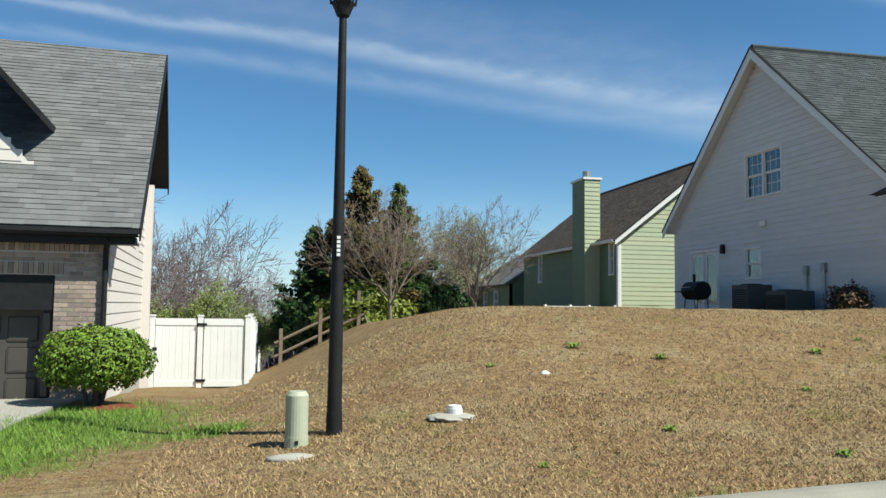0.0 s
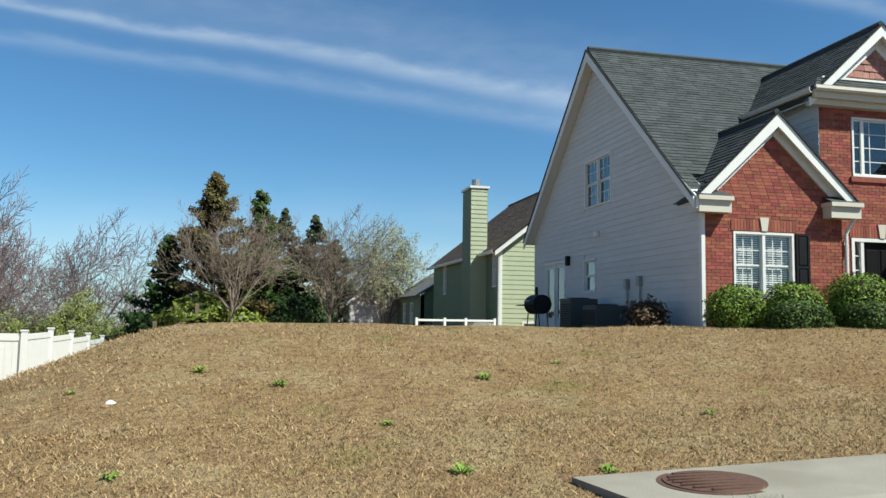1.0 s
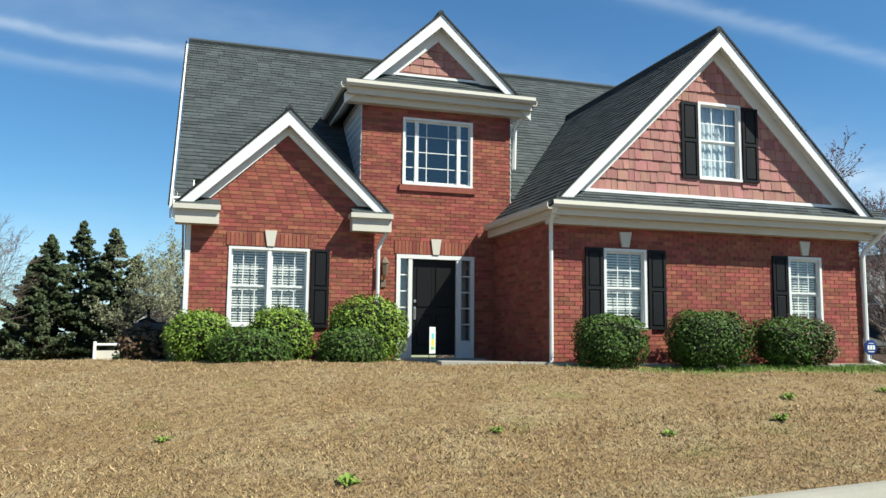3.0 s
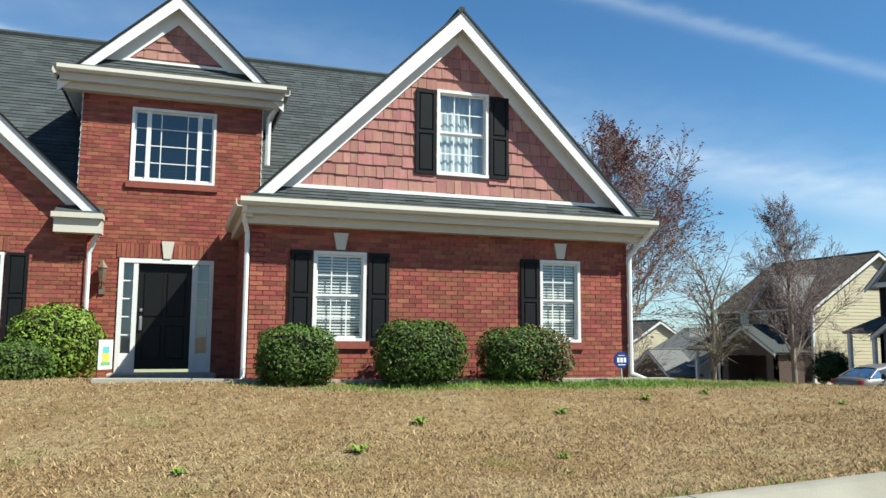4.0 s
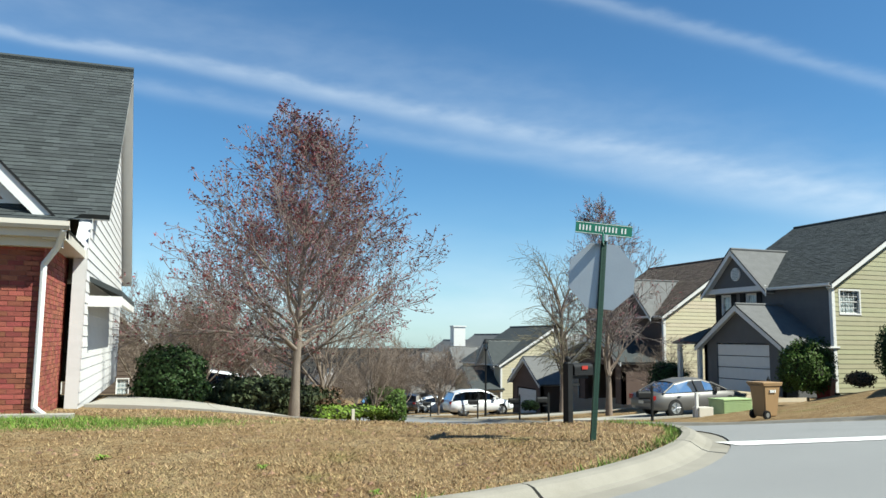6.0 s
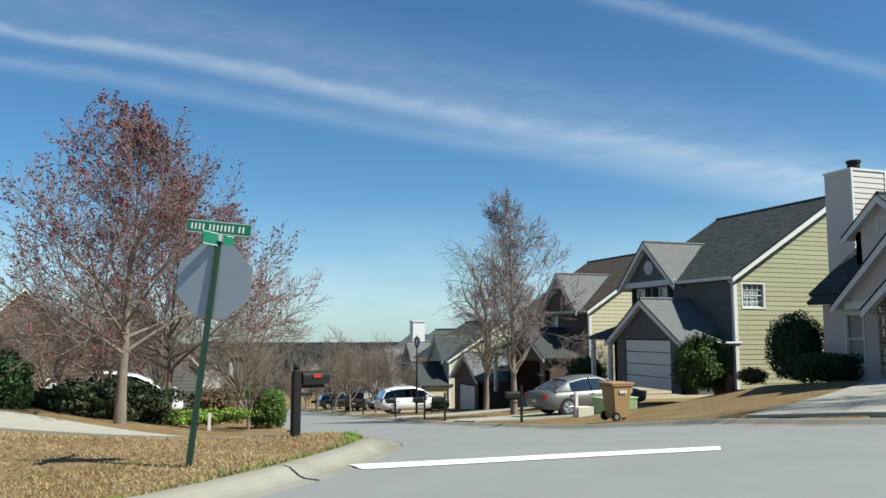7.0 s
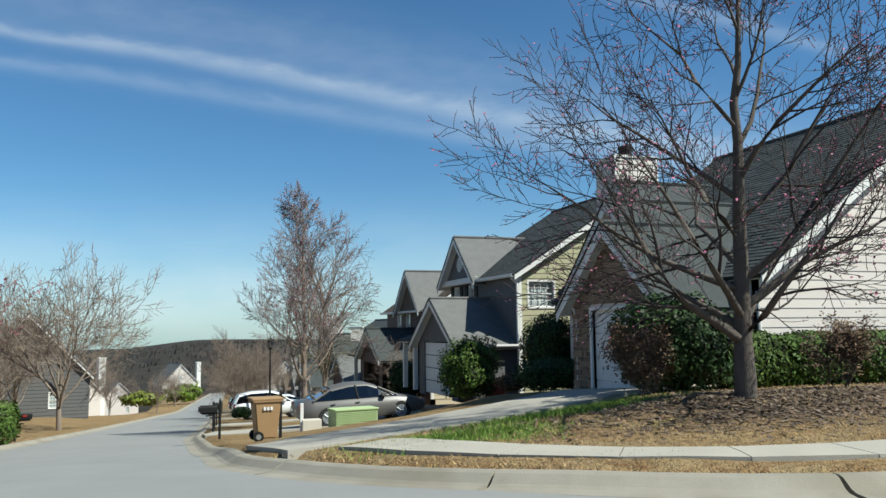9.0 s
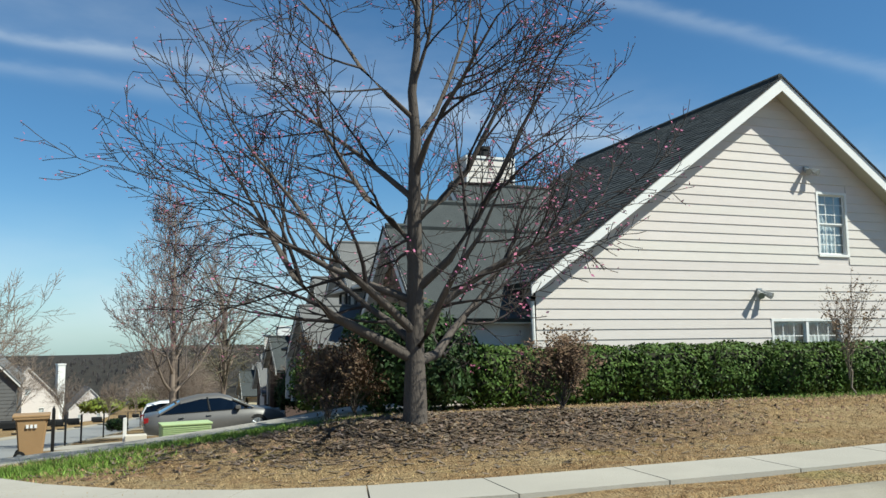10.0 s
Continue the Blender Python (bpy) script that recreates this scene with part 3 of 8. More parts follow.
def lay_bricks(wall, face, rows, material, piece_material=None, pieces=0, name="brick"):
    """Bricks with recessed joints; the first ones named pieces, the rest joined."""
    if pieces:
        cache = {}
        for a, b, c, d, pr in rows[:pieces]:
            key = round(b - a, 2)
            if key not in cache:
                w, h = key, d - c
                me = bpy.data.meshes.new(name)
                vs = [face.u * u + UP * z + face.n * q for q in (0.0, 0.012) for u, z in ((0, 0), (w, 0), (w, h), (0, h))]
                me.from_pydata(vs, [], [(4, 5, 6, 7), (0, 1, 5, 4), (1, 2, 6, 5), (2, 3, 7, 6), (3, 0, 4, 7)])
                me.materials.append(piece_material)
                cache[key] = me
            ob = new(name, cache[key])
            ob.parent = wall
            ob.location = face.p(a, c, pr - 0.010)
        rows = rows[pieces:]
    verts, faces = [], []
    for a, b, c, d, pr in rows:
        i = len(verts)
        verts += [face.p(u, z, q) for q in (0.0, pr) for u, z in ((a, c), (b, c), (b, d), (a, d))]
        faces += [(i + 4, i + 5, i + 6, i + 7), (i, i + 1, i + 5, i + 4), (i + 1, i + 2, i + 6, i + 5), (i + 2, i + 3, i + 7, i + 6), (i + 3, i, i + 4, i + 7)]
    if verts:
        ob = raw("brickwork", verts, faces, material, wall)
        ob["kind"] = "stuff"


def shake_courses(wall, face, z0, z1, extent, holes, material, rng, rise=0.2):
    """Cedar shakes in uneven courses."""
    verts, faces = [], []
    z = z0
    while z < z1 - 0.05:
        u0, u1 = extent(z + rise * 0.4)
        for s, e in spans(u0, u1, z, z + rise, holes):
            u = s
            while u < e - 0.02:
                w = min(rng.uniform(0.12, 0.26), e - u)
                dz, pr = rng.uniform(-0.012, 0.012), rng.uniform(0.022, 0.036)
                i = len(verts)
                a, b, c, d = u + 0.004, u + w - 0.004, z + dz, z + rise + 0.03
                verts += [face.p(a, c, 0), face.p(b, c, 0), face.p(a, c, pr), face.p(b, c, pr), face.p(a, d, 0.006), face.p(b, d, 0.006)]
                faces += [(0 + i, 1 + i, 3 + i, 2 + i), (2 + i, 3 + i, 5 + i, 4 + i), (0 + i, 2 + i, 4 + i), (1 + i, 5 + i, 3 + i)]
                u += w
        z += rise
    ob = raw("shake_shingles", verts, faces, material, wall)
    ob["kind"] = "stuff"


def roof_slope(house, eave_a, eave_b, ridge_b, ridge_a, material, tabs=True, soffit=None, rng=None, tab=0.32, course=0.145, name="roof"):
    """One slope: deck, optional soffit under it and shingle tabs in courses over it."""
    ea, eb, rb, ra = (Vector(v) for v in (eave_a, eave_b, ridge_b, ridge_a))
    n = (eb - ea).cross(ra - ea).normalized()
    if n.z < 0:
        n = -n
    bm = bmesh.new()
    prism(bm, [ea, eb, rb, ra], -n * 0.10)
    deck = part(name, bm, material, house)
    if soffit:
        bm = bmesh.new()
        k = -n * 0.103
        prism(bm, [ea + k, eb + k, rb + k, ra + k], -n * 0.03)
        part("soffit", bm, soffit, house)
    if tabs:
        rng = rng or random.Random(3)
        wide, tall = (eb - ea).length, (ra - ea).length
        U, V = (eb - ea) / wide, (ra - ea) / tall
        verts, faces = [], []
        v, k = -0.02, 0
        while v < tall - 0.02:
            u = -rng.uniform(0, tab)
            while u < wide:
                a, b = max(u + 0.004, 0.0), min(u + tab - 0.004, wide)
                if b - a > 0.03:
                    lift, drop = rng.uniform(0.012, 0.022), rng.uniform(-0.006, 0.006)
                    top = min(v + course + 0.01, tall)
                    p = [ea + U * a + V * (v + drop), ea + U * b + V * (v + drop), ea + U * b + V * top, ea + U * a + V * top]
                    i = len(verts)
                    verts += [p[0], p[1], p[0] + n * lift, p[1] + n * lift, p[2] + n * 0.004, p[3] + n * 0.004]
                    faces += [(i, i + 1, i + 3, i + 2), (i + 2, i + 3, i + 4, i + 5)]
                u += tab
            v += course
            k += 1
        ob = raw("shingles", verts, faces, material, deck)
        ob["kind"] = "stuff"
    return deck


def gable_roof(house, front, back, side, drop, material, tabs=True, soffit=None, rake=None, rake_back=False, rng=None, right=True, left=True, board=0.24):
    """Two slopes from the ridge front-back down by drop over the sideways vector side, with rake boards at the front."""
    f, b, s = Vector(front), Vector(back), Vector(side)
    d = UP * -drop
    made = []
    if right:
        made.append(roof_slope(house, f + s + d, b + s + d, b, f, material, tabs, soffit, rng))
    if left:
        made.append(roof_slope(house, f - s + d, b - s + d, b, f, material, tabs, soffit, rng))
    if rake:
        ends = [(f, (f - b).normalized())] + ([(b, (b - f).normalized())] if rake_back else [])
        for c, out in ends:
            for sgn, on in ((1, right), (-1, left)):
                if not on:
                    continue
                foot = c + s * sgn + d
                bm = bmesh.new()
                h = UP * -board
                lo = UP * -0.03
                prism(bm, [c + lo, foot + lo, foot + h, c + h * 1.25], out * 0.035)
                part("rake_board", bm, rake, house)
                bm = bmesh.new()
                q = out * 0.035
                prism(bm, [c + UP * 0.02 + q, foot + UP * 0.02 + q, foot + UP * -0.028 + q, c + UP * -0.028 + q], out * 0.03)
                part("drip_edge", bm, BLACK, house)
    bm = bmesh.new()
    cyl(bm, f + UP * 0.015, b + UP * 0.015, 0.07, n=6)
    part("ridge_cap", bm, material, house)
    return made


def rake_frieze(house, face, c, apex, half, drop, wide=0.4):
    """Flat boards on the gable wall along the underside of its roof."""
    for s in (-1, 1):
        bm = bmesh.new()
        top, low = apex - 0.12, apex - drop - 0.12
        prism(bm, [face.p(c, top, 0.0), face.p(c + s * half, low, 0.0), face.p(c + s * (half - wide * 0.9), low, 0.0), face.p(c, top - wide, 0.0)], face.n * (0.045 + 0.003 * s))
        part("frieze_board", bm, WHITE, house)


def window(house, face, u0, u1, z0, z1, cols=3, rows=2, hung=True, blind=None, casing=0.05, frame=None, deep=0.10, units=1, grid_top_only=False):
    """A framed window: casing, sashes, glazing bars, panes, what hangs behind them and a near-black box for the unlit
    room.
    """
    fm = frame or WHITE
    bm = bmesh.new()
    c = casing
    face.box(bm, u0, u1, z1 - c, z1, -deep, 0.03)
    face.box(bm, u0, u1, z0, z0 + c, -deep, 0.04)
    face.box(bm, u0, u0 + c, z0 + c, z1 - c, -deep, 0.03)
    face.box(bm, u1 - c, u1, z0 + c, z1 - c, -deep, 0.03)
    win = part("window", bm, fm, house)
    w = (u1 - u0) / units
    for k in range(units):
        a, b = u0 + w * k + (c if k == 0 else 0.035), u0 + w * (k + 1) - (c if k == units - 1 else 0.035)
        lo, hi = z0 + c, z1 - c
        mid = (lo + hi) / 2
        if units > 1 and k:
            bm = bmesh.new()
            face.box(bm, a - 0.07, a, lo, hi, -deep, 0.02)
            part("mullion", bm, fm, win)
        for n_, (p, q) in enumerate(((mid, hi), (lo, mid)) if hung else ((lo, hi),)):
            dd = -0.03 - 0.025 * n_
            bm = bmesh.new()
            face.box(bm, a, b, p, p + 0.035, dd - 0.02, dd)
            face.box(bm, a, b, q - 0.035, q, dd - 0.02, dd)
            face.box(bm, a, a + 0.03, p + 0.035, q - 0.035, dd - 0.02, dd)
            face.box(bm, b - 0.03, b, p + 0.035, q - 0.035, dd - 0.02, dd)
            part("sash", bm, fm, win)
            bm = bmesh.new()
            for i in range(1, cols):
                u = a + (b - a) * i / cols
                face.box(bm, u - 0.009, u + 0.009, p + 0.03, q - 0.03, dd - 0.014, dd - 0.004)
            for i in range(1, rows):
                z = p + (q - p) * i / rows
                face.box(bm, a + 0.03, b - 0.03, z - 0.009, z + 0.009, dd - 0.016, dd - 0.003)
            if len(bm.verts):
                part("glazing_bar", bm, fm, win)
            else:
                bm.free()
            pane = raw("pane", [face.p(u, z, dd - 0.01) for u, z in ((a, p), (b, p), (b, q), (a, q))], [(0, 1, 2, 3)], GLASS, win)
            pane.visible_shadow = False
        if blind == "slats":
            bm = bmesh.new()
            z = hi - 0.02
            while z > lo + 0.02:
                face.box(bm, a + 0.02, b - 0.02, z - 0.010, z + 0.016, -0.125, -0.115)
                z -= 0.048
            part("blind", bm, BLIND, win)
        elif blind:
            bm = bmesh.new()
            n = 56
            for i in range(n):
                u, v = a + (b - a) * i / n, a + (b - a) * (i + 1) / n
                d, e = (-0.14 + 0.012 * math.sin(k * 0.8) for k in (i, i + 1))
                bm.faces.new([bm.verts.new(face.p(*c)) for c in ((u, lo, d), (v, lo, e), (v, hi, e), (u, hi, d))])
            bmesh.ops.remove_doubles(bm, verts=bm.verts, dist=0.0005)
            part("curtain", bm, blind, win)
    # backing box added behind the panes, its near-black colour standing for room shade
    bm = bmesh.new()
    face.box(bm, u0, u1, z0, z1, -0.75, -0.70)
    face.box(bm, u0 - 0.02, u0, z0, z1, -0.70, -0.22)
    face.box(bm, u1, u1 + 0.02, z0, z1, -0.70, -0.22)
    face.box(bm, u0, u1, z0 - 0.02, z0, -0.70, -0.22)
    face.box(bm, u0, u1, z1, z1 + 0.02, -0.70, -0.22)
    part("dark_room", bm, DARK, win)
    return win


def shutter(house, face, u0, u1, z0, z1):
    bm = bmesh.new()
    face.box(bm, u0, u1, z0, z1, 0.012, 0.035, 0.004)
    leaf = part("shutter", bm, SHUTTER, house)
    f = 0.05
    zm = z0 + (z1 - z0) * 0.5

    def piece(name, *b, bevel=0.0):
        bm = bmesh.new()
        face.box(bm, *b, bevel)
        part(name, bm, SHUTTER, leaf)

    for a, b in ((z0, z0 + f), (zm - f / 2, zm + f / 2), (z1 - f, z1)):
        piece("rail", u0, u1, a, b, 0.035, 0.055)
    for a, b in ((u0, u0 + f), (u1 - f, u1)):
        piece("stile", a, b, z0 + f, zm - f / 2, 0.035, 0.054)
        piece("stile", a, b, zm + f / 2, z1 - f, 0.035, 0.054)
    for a, b in ((z0 + f, zm - f / 2), (zm + f / 2, z1 - f)):
        piece("panel", u0 + f + 0.02, u1 - f - 0.02, a + 0.025, b - 0.025, 0.035, 0.048, bevel=0.008)
    return leaf


def soldier_course(house, face, u0, u1, z0, z1, material, mortar, key=None, rng=None):
    """Upright bricks over an opening, with a pale keystone."""
    bm = bmesh.new()
    face.box(bm, u0, u1, z0, z1, 0.0, 0.004)
    head = part("lintel", bm, mortar, house)
    u = u0
    verts, faces = [], []
    while u < u1 - 0.03:
        i = len(verts)
        a, b = u + 0.004, min(u + 0.07, u1)
        verts += [face.p(x, z, q) for q in (0.004, 0.024) for x, z in ((a, z0 + 0.004), (b, z0 + 0.004), (b, z1 - 0.004), (a, z1 - 0.004))]
        faces += [(i + 4, i + 5, i + 6, i + 7), (i, i + 1, i + 5, i + 4), (i + 1, i + 2, i + 6, i + 5), (i + 2, i + 3, i + 7, i + 6), (i + 3, i, i + 4, i + 7)]
        u += 0.075
    raw("soldier_bricks", verts, faces, material, head)["kind"] = "stuff"
    if key is not None:
        bm = bmesh.new()
        prism(bm, [face.p(key - 0.065, z0 - 0.0, 0.0), face.p(key + 0.065, z0, 0.0), face.p(key + 0.11, z1 + 0.05, 0.0), face.p(key - 0.11, z1 + 0.05, 0.0)], face.n * 0.05)
        part("keystone", bm, CREAMTRIM, house)


def downspout(house, pts, r=0.038, material=None):
    bm = bmesh.new()
    for a, b in zip(pts, pts[1:]):
        cyl(bm, a, b, r, n=8)
    return part("downspout", bm, material or WHITE, house, smooth=False)


def gutter(house, a, b, out, material=None):
    """An ogee gutter between two points, opening upwards."""
    a, b, o = Vector(a), Vector(b), Vector(out).normalized()
    prof = ((0, 0), (0.10, 0.0), (0.13, 0.05), (0.125, 0.12), (0.11, 0.12), (0.112, 0.055), (0.09, 0.02), (0.0, 0.02))
    bm = bmesh.new()
    prism(bm, [a + o * x + UP * z for x, z in prof], b - a)
    return part("gutter", bm, material or WHITE, house)


def side_house(name, label, at, turn, wide, deep, eave, ridge, front, gable, roof, trim, plan, rng, boards=False, rise=0.25):
    """A two-slope house whose ridge runs along its local y; gable ends at local y=0 and y=deep; local x=0 is its street side.
    plan is called with the house's local frame to add its openings."""
    h = thing(name, at, label, "house", turn=turn)
    slope = (ridge - eave) / (wide / 2)

    def tri(z):
        if z <= eave:
            return 0.0, wide
        k = (z - eave) / slope
        return k, wide - k

    near = Face((0, 0, 0), (1, 0, 0), (0, -1, 0))
    far = Face((wide, deep, 0), (-1, 0, 0), (0, 1, 0))
    street = Face((0, deep, 0), (0, -1, 0), (-1, 0, 0))
    back = Face((wide, 0, 0), (0, 1, 0), (1, 0, 0))
    holes = plan(h, near, street)
    for f, ext, top, mat_, key in ((near, tri, ridge, gable, "near"), (far, tri, ridge, gable, "far"), (street, lambda z: (0.0, deep), eave, front, "street"), (back, lambda z: (0.0, deep), eave, gable, "back")):
        hs = holes.get(key, [])
        wall = backing(h, f, -0.6, top - 0.02, ext, hs, mat_, gable_from=eave if top > eave else None)
        if key in ("near", "street"):
            z = -0.3
            verts, faces = [], []
            if boards:
                clad_boards(wall, f, -0.3, top - 0.05, ext, hs, mat_, rise)
            else:
                while z < top - 0.05:
                    t2 = min(z + rise, top)
                    u0, u1 = ext((z + t2) / 2)
                    for s, e in spans(u0, u1, z, t2, hs):
                        i = len(verts)
                        verts += [f.p(s, z, 0.0), f.p(e, z, 0.0), f.p(s, z, 0.028), f.p(e, z, 0.028), f.p(s, t2, 0.004), f.p(e, t2, 0.004)]
                        faces += [(i, i + 1, i + 3, i + 2), (i + 2, i + 3, i + 5, i + 4)]
                    z = t2
                raw("siding", verts, faces, mat_, wall)["kind"] = "stuff"
    o = 0.3
    gable_roof(h, (wide / 2, -o, ridge + 0.1), (wide / 2, deep + o, ridge + 0.1), (wide / 2 + o, 0, 0), (ridge - eave) * (wide / 2 + o) / (wide / 2), roof, tabs=boards, soffit=trim, rake=trim, rng=rng)
    ez = eave + 0.1 - slope * o
    gutter(h, (-o, -o, ez - 0.12), (-o, deep + o, ez - 0.12), (-1, 0, 0), trim)
    bm = boxes((-0.02, 0.10, -0.06, -0.03, -0.3, eave - 0.1), (-0.06, -0.03, -0.06, 0.10, -0.3, eave - 0.1))
    part("corner_board", bm, trim, h)
    return h

# ---- brick house on the bank ----
def build_brick_house():
    rng = random.Random(11)
    h = thing("brick_house", label="red brick house with white siding gable end and charcoal shingle roof", category="house")
    G = 2.35                                    # below the soil line
    EAVE, RIDGE, RY = 5.35, 10.41, 21.5
    FRONT, REAR = 15.85, 27.05                  # eave lines of the main roof
    L, R = 14.25, 27.35                         # side walls
    slope = (RIDGE - EAVE) / (RY - FRONT)

    # left gable end in pale lap siding
    left = Face((L, 0, 0), (0, -1, 0), (-1, 0, 0))

    def gable_span(z):
        y0, y1 = 16.05, 26.75
        if z > EAVE - 0.1:
            k = (z - (EAVE - 0.1)) / slope
            y0, y1 = max(y0, FRONT + 0.1 + k), min(y1, REAR - 0.1 - k)
        return -y1, -y0

    lholes = [(-22.35, -20.54, 5.9, 7.3), (-22.42, -21.56, 3.47, 4.43), (-25.7, -23.85, 2.4, 4.53)]
    wall = backing(h, left, G, RIDGE - 0.35, gable_span, lholes, SIDING_WHITE, gable_from=EAVE - 0.1)
    clad_boards(wall, left, 2.5, RIDGE - 0.3, gable_span, lholes, SIDING_WHITE, 0.16)
    window(h, left, -22.35, -20.54, 5.9, 7.3, 3, 2, units=2)
    window(h, left, -22.42, -21.56, 3.47, 4.43, 1, 1, blind=CURTAIN)
    bm = bmesh.new()
    for a, b in ((-25.7, -25.62), (-24.81, -24.74), (-23.93, -23.85)):
        left.box(bm, a, b, 2.4, 4.53, -0.1, 0.03)
    left.box(bm, -25.62, -23.93, 4.45, 4.53, -0.1, 0.03)
    door = part("french_door", bm, WHITE, h, "white two-leaf patio door")
    for a, b in ((-25.62, -24.81), (-24.74, -23.93)):
        bm = bmesh.new()
        left.box(bm, a, b, 2.4, 2.73, -0.06, -0.02)
        left.box(bm, a, a + 0.11, 2.73, 4.33, -0.06, -0.02)
        left.box(bm, b - 0.11, b, 2.73, 4.33, -0.06, -0.02)
        left.box(bm, a, b, 4.33, 4.45, -0.06, -0.02)
        part("door_leaf", bm, WHITE, door)
        raw("pane", [left.p(u, z, -0.04) for u, z in ((a + 0.11, 2.73), (b - 0.11, 2.73), (b - 0.11, 4.33), (a + 0.11, 4.33))], [(0, 1, 2, 3)], GLASS, door)
    # near-black sheet behind the leaves: the unlit room as a colour
    bm = bmesh.new()
    left.box(bm, -25.7, -23.85, 2.38, 4.53, -0.35, -0.3)
    part("dark_room", bm, DARK, door)
    bm = bmesh.new()
    left.box(bm, -23.62, -23.46, 4.33, 4.63, 0.02, 0.14, 0.02)
    part("wall_lantern", bm, BLACK, h)
    bm = bmesh.new()
    left.box(bm, -21.5, -21.3, 5.0, 5.18, 0.02, 0.12, 0.02)
    part("vent_hood", bm, WHITE, h)
    for y, z in ((-19.5, 3.75), (-18.8, 3.8)):
        bm = bmesh.new()
        left.box(bm, y - 0.07, y + 0.07, z - 0.25, z, 0.02, 0.14, 0.01)
        cyl(bm, left.p(y, 2.4, 0.08), left.p(y, z - 0.2, 0.08), 0.035, n=8)
        part("meter_box", bm, METAL, h)
    bm = boxes((L - 0.035, L + 0.05, 15.99, 16.09, 2.5, 5.05))
    part("corner_board", bm, WHITE, h)

    # right gable end (plain, hardly seen)
    right = Face((R, 0, 0), (0, 1, 0), (1, 0, 0))
    wall = backing(h, right, G, RIDGE - 0.35, lambda z: tuple(-v for v in gable_span(z)[::-1]), [], SIDING_WHITE, gable_from=EAVE - 0.1)
    clad_boards(wall, right, 2.5, RIDGE - 0.3, lambda z: tuple(-v for v in gable_span(z)[::-1]), [], SIDING_WHITE, 0.2)
    back = Face((R, REAR - 0.3, 0), (-1, 0, 0), (0, 1, 0))
    backing(h, back, G, EAVE - 0.1, lambda z: (0, R - L), [], SIDING_WHITE)

    # main roof
    cut = 16.55                                  # the front slope starts behind the gabled bay
    zc = EAVE + slope * (cut - FRONT)
    roof_slope(h, (13.98, cut, zc), (R + 0.3, cut, zc), (R + 0.3, RY, RIDGE), (13.98, RY, RIDGE), SHINGLE, True, WHITE, rng)
    roof_slope(h, (13.98, FRONT - 0.05, EAVE), (14.3, FRONT - 0.05, EAVE), (14.3, cut, zc), (13.98, cut, zc), SHINGLE, True, WHITE, rng)
    bm = bmesh.new()
    prism(bm, [(13.97, FRONT - 0.1, EAVE - 0.26), (14.32, FRONT - 0.1, EAVE - 0.26), (14.32, cut, zc - 0.26), (13.97, cut, zc - 0.26)], (0, 0, 0.24))
    part("rake_soffit", bm, WHITE, h)
    roof_slope(h, (13.98, REAR, EAVE), (R + 0.3, REAR, EAVE), (R + 0.3, RY, RIDGE), (13.98, RY, RIDGE), SHINGLE, False, WHITE, rng)
    bm = bmesh.new()
    cyl(bm, (13.97, RY, RIDGE + 0.02), (R + 0.3, RY, RIDGE + 0.02), 0.09, n=6)
    part("ridge_cap", bm, SHINGLE, h)
    for a in ((FRONT - 0.05, EAVE), (REAR, EAVE)):
        bm = bmesh.new()
        prism(bm, [(13.955, a[0], a[1] - 0.03), (13.955, RY, RIDGE - 0.03), (13.955, RY, RIDGE - 0.34), (13.955, a[0], a[1] - 0.25)], (-0.035, 0, 0))
        part("rake_board", bm, WHITE, h)
        bm = bmesh.new()
        prism(bm, [(13.92, a[0], a[1] + 0.02), (13.92, RY, RIDGE + 0.02), (13.92, RY, RIDGE - 0.028), (13.92, a[0], a[1] - 0.028)], (-0.03, 0, 0))
        part("drip_edge", bm, BLACK, h)

    # gabled bay
    BY, BX0, BX1, BAPEX, BC = 16.02, 14.25, 17.70, 7.30, 15.99
    bay = Face((0, BY, 0), (1, 0, 0), (0, -1, 0))

    def bay_span(z):
        a, b = BX0, BX1
        if z > EAVE - 0.15:
            k = (z - EAVE + 0.15) / 0.97
            a, b = max(a, 14.16 + k), min(b, 17.84 - k)
        return a, b

    bholes = [(14.98, 16.46, 3.18, 4.66)]
    wall = backing(h, bay, G, BAPEX - 0.3, bay_span, bholes, MORTAR, gable_from=EAVE - 0.15)
    lay_bricks(wall, bay, brick_arrays(bay, 2.4, BAPEX - 0.35, bay_span, bholes + [(14.93, 16.52, 4.68, 4.93)], rng), BRICK)
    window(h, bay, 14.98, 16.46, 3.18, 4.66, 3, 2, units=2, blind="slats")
    shutter(h, bay, 16.5, 16.84, 3.18, 4.66)
    soldier_course(h, bay, 14.93, 16.52, 4.68, 4.93, BRICK, MORTAR, 15.73)
    rake_frieze(h, bay, BC, BAPEX, 1.70, 1.65, 0.36)
    before = set(h.children_recursive)
    gable_roof(h, (BC, BY - 0.20, BAPEX), (BC, 18.2, BAPEX), (1.99, 0, 0), 1.93, SHINGLE, True, WHITE, WHITE, rng=rng, board=0.26)
    # the bay's roof dies into the side wall behind the corner
    for ob in set(h.children_recursive) - before:
        for v in ob.data.vertices:
            if v.co.x < 14.4 and v.co.y > 16.05:
                v.co.x = 14.4
    for a, b in ((14.02, 14.78), (17.22, 17.98)):
        bm = boxes((a, b, BY - 0.29, BY + 0.05, 5.02, 5.27), (a - 0.04, b + 0.02, BY - 0.36, BY + 0.0, 5.27, 5.36))
        part("eave_return", bm, CREAMTRIM, h)
        bm = bmesh.new()
        prism(bm, [(a, BY - 0.34, 5.365), (b, BY - 0.34, 5.365), (b, BY, 5.52), (a, BY, 5.52)], (0, 0, -0.03))
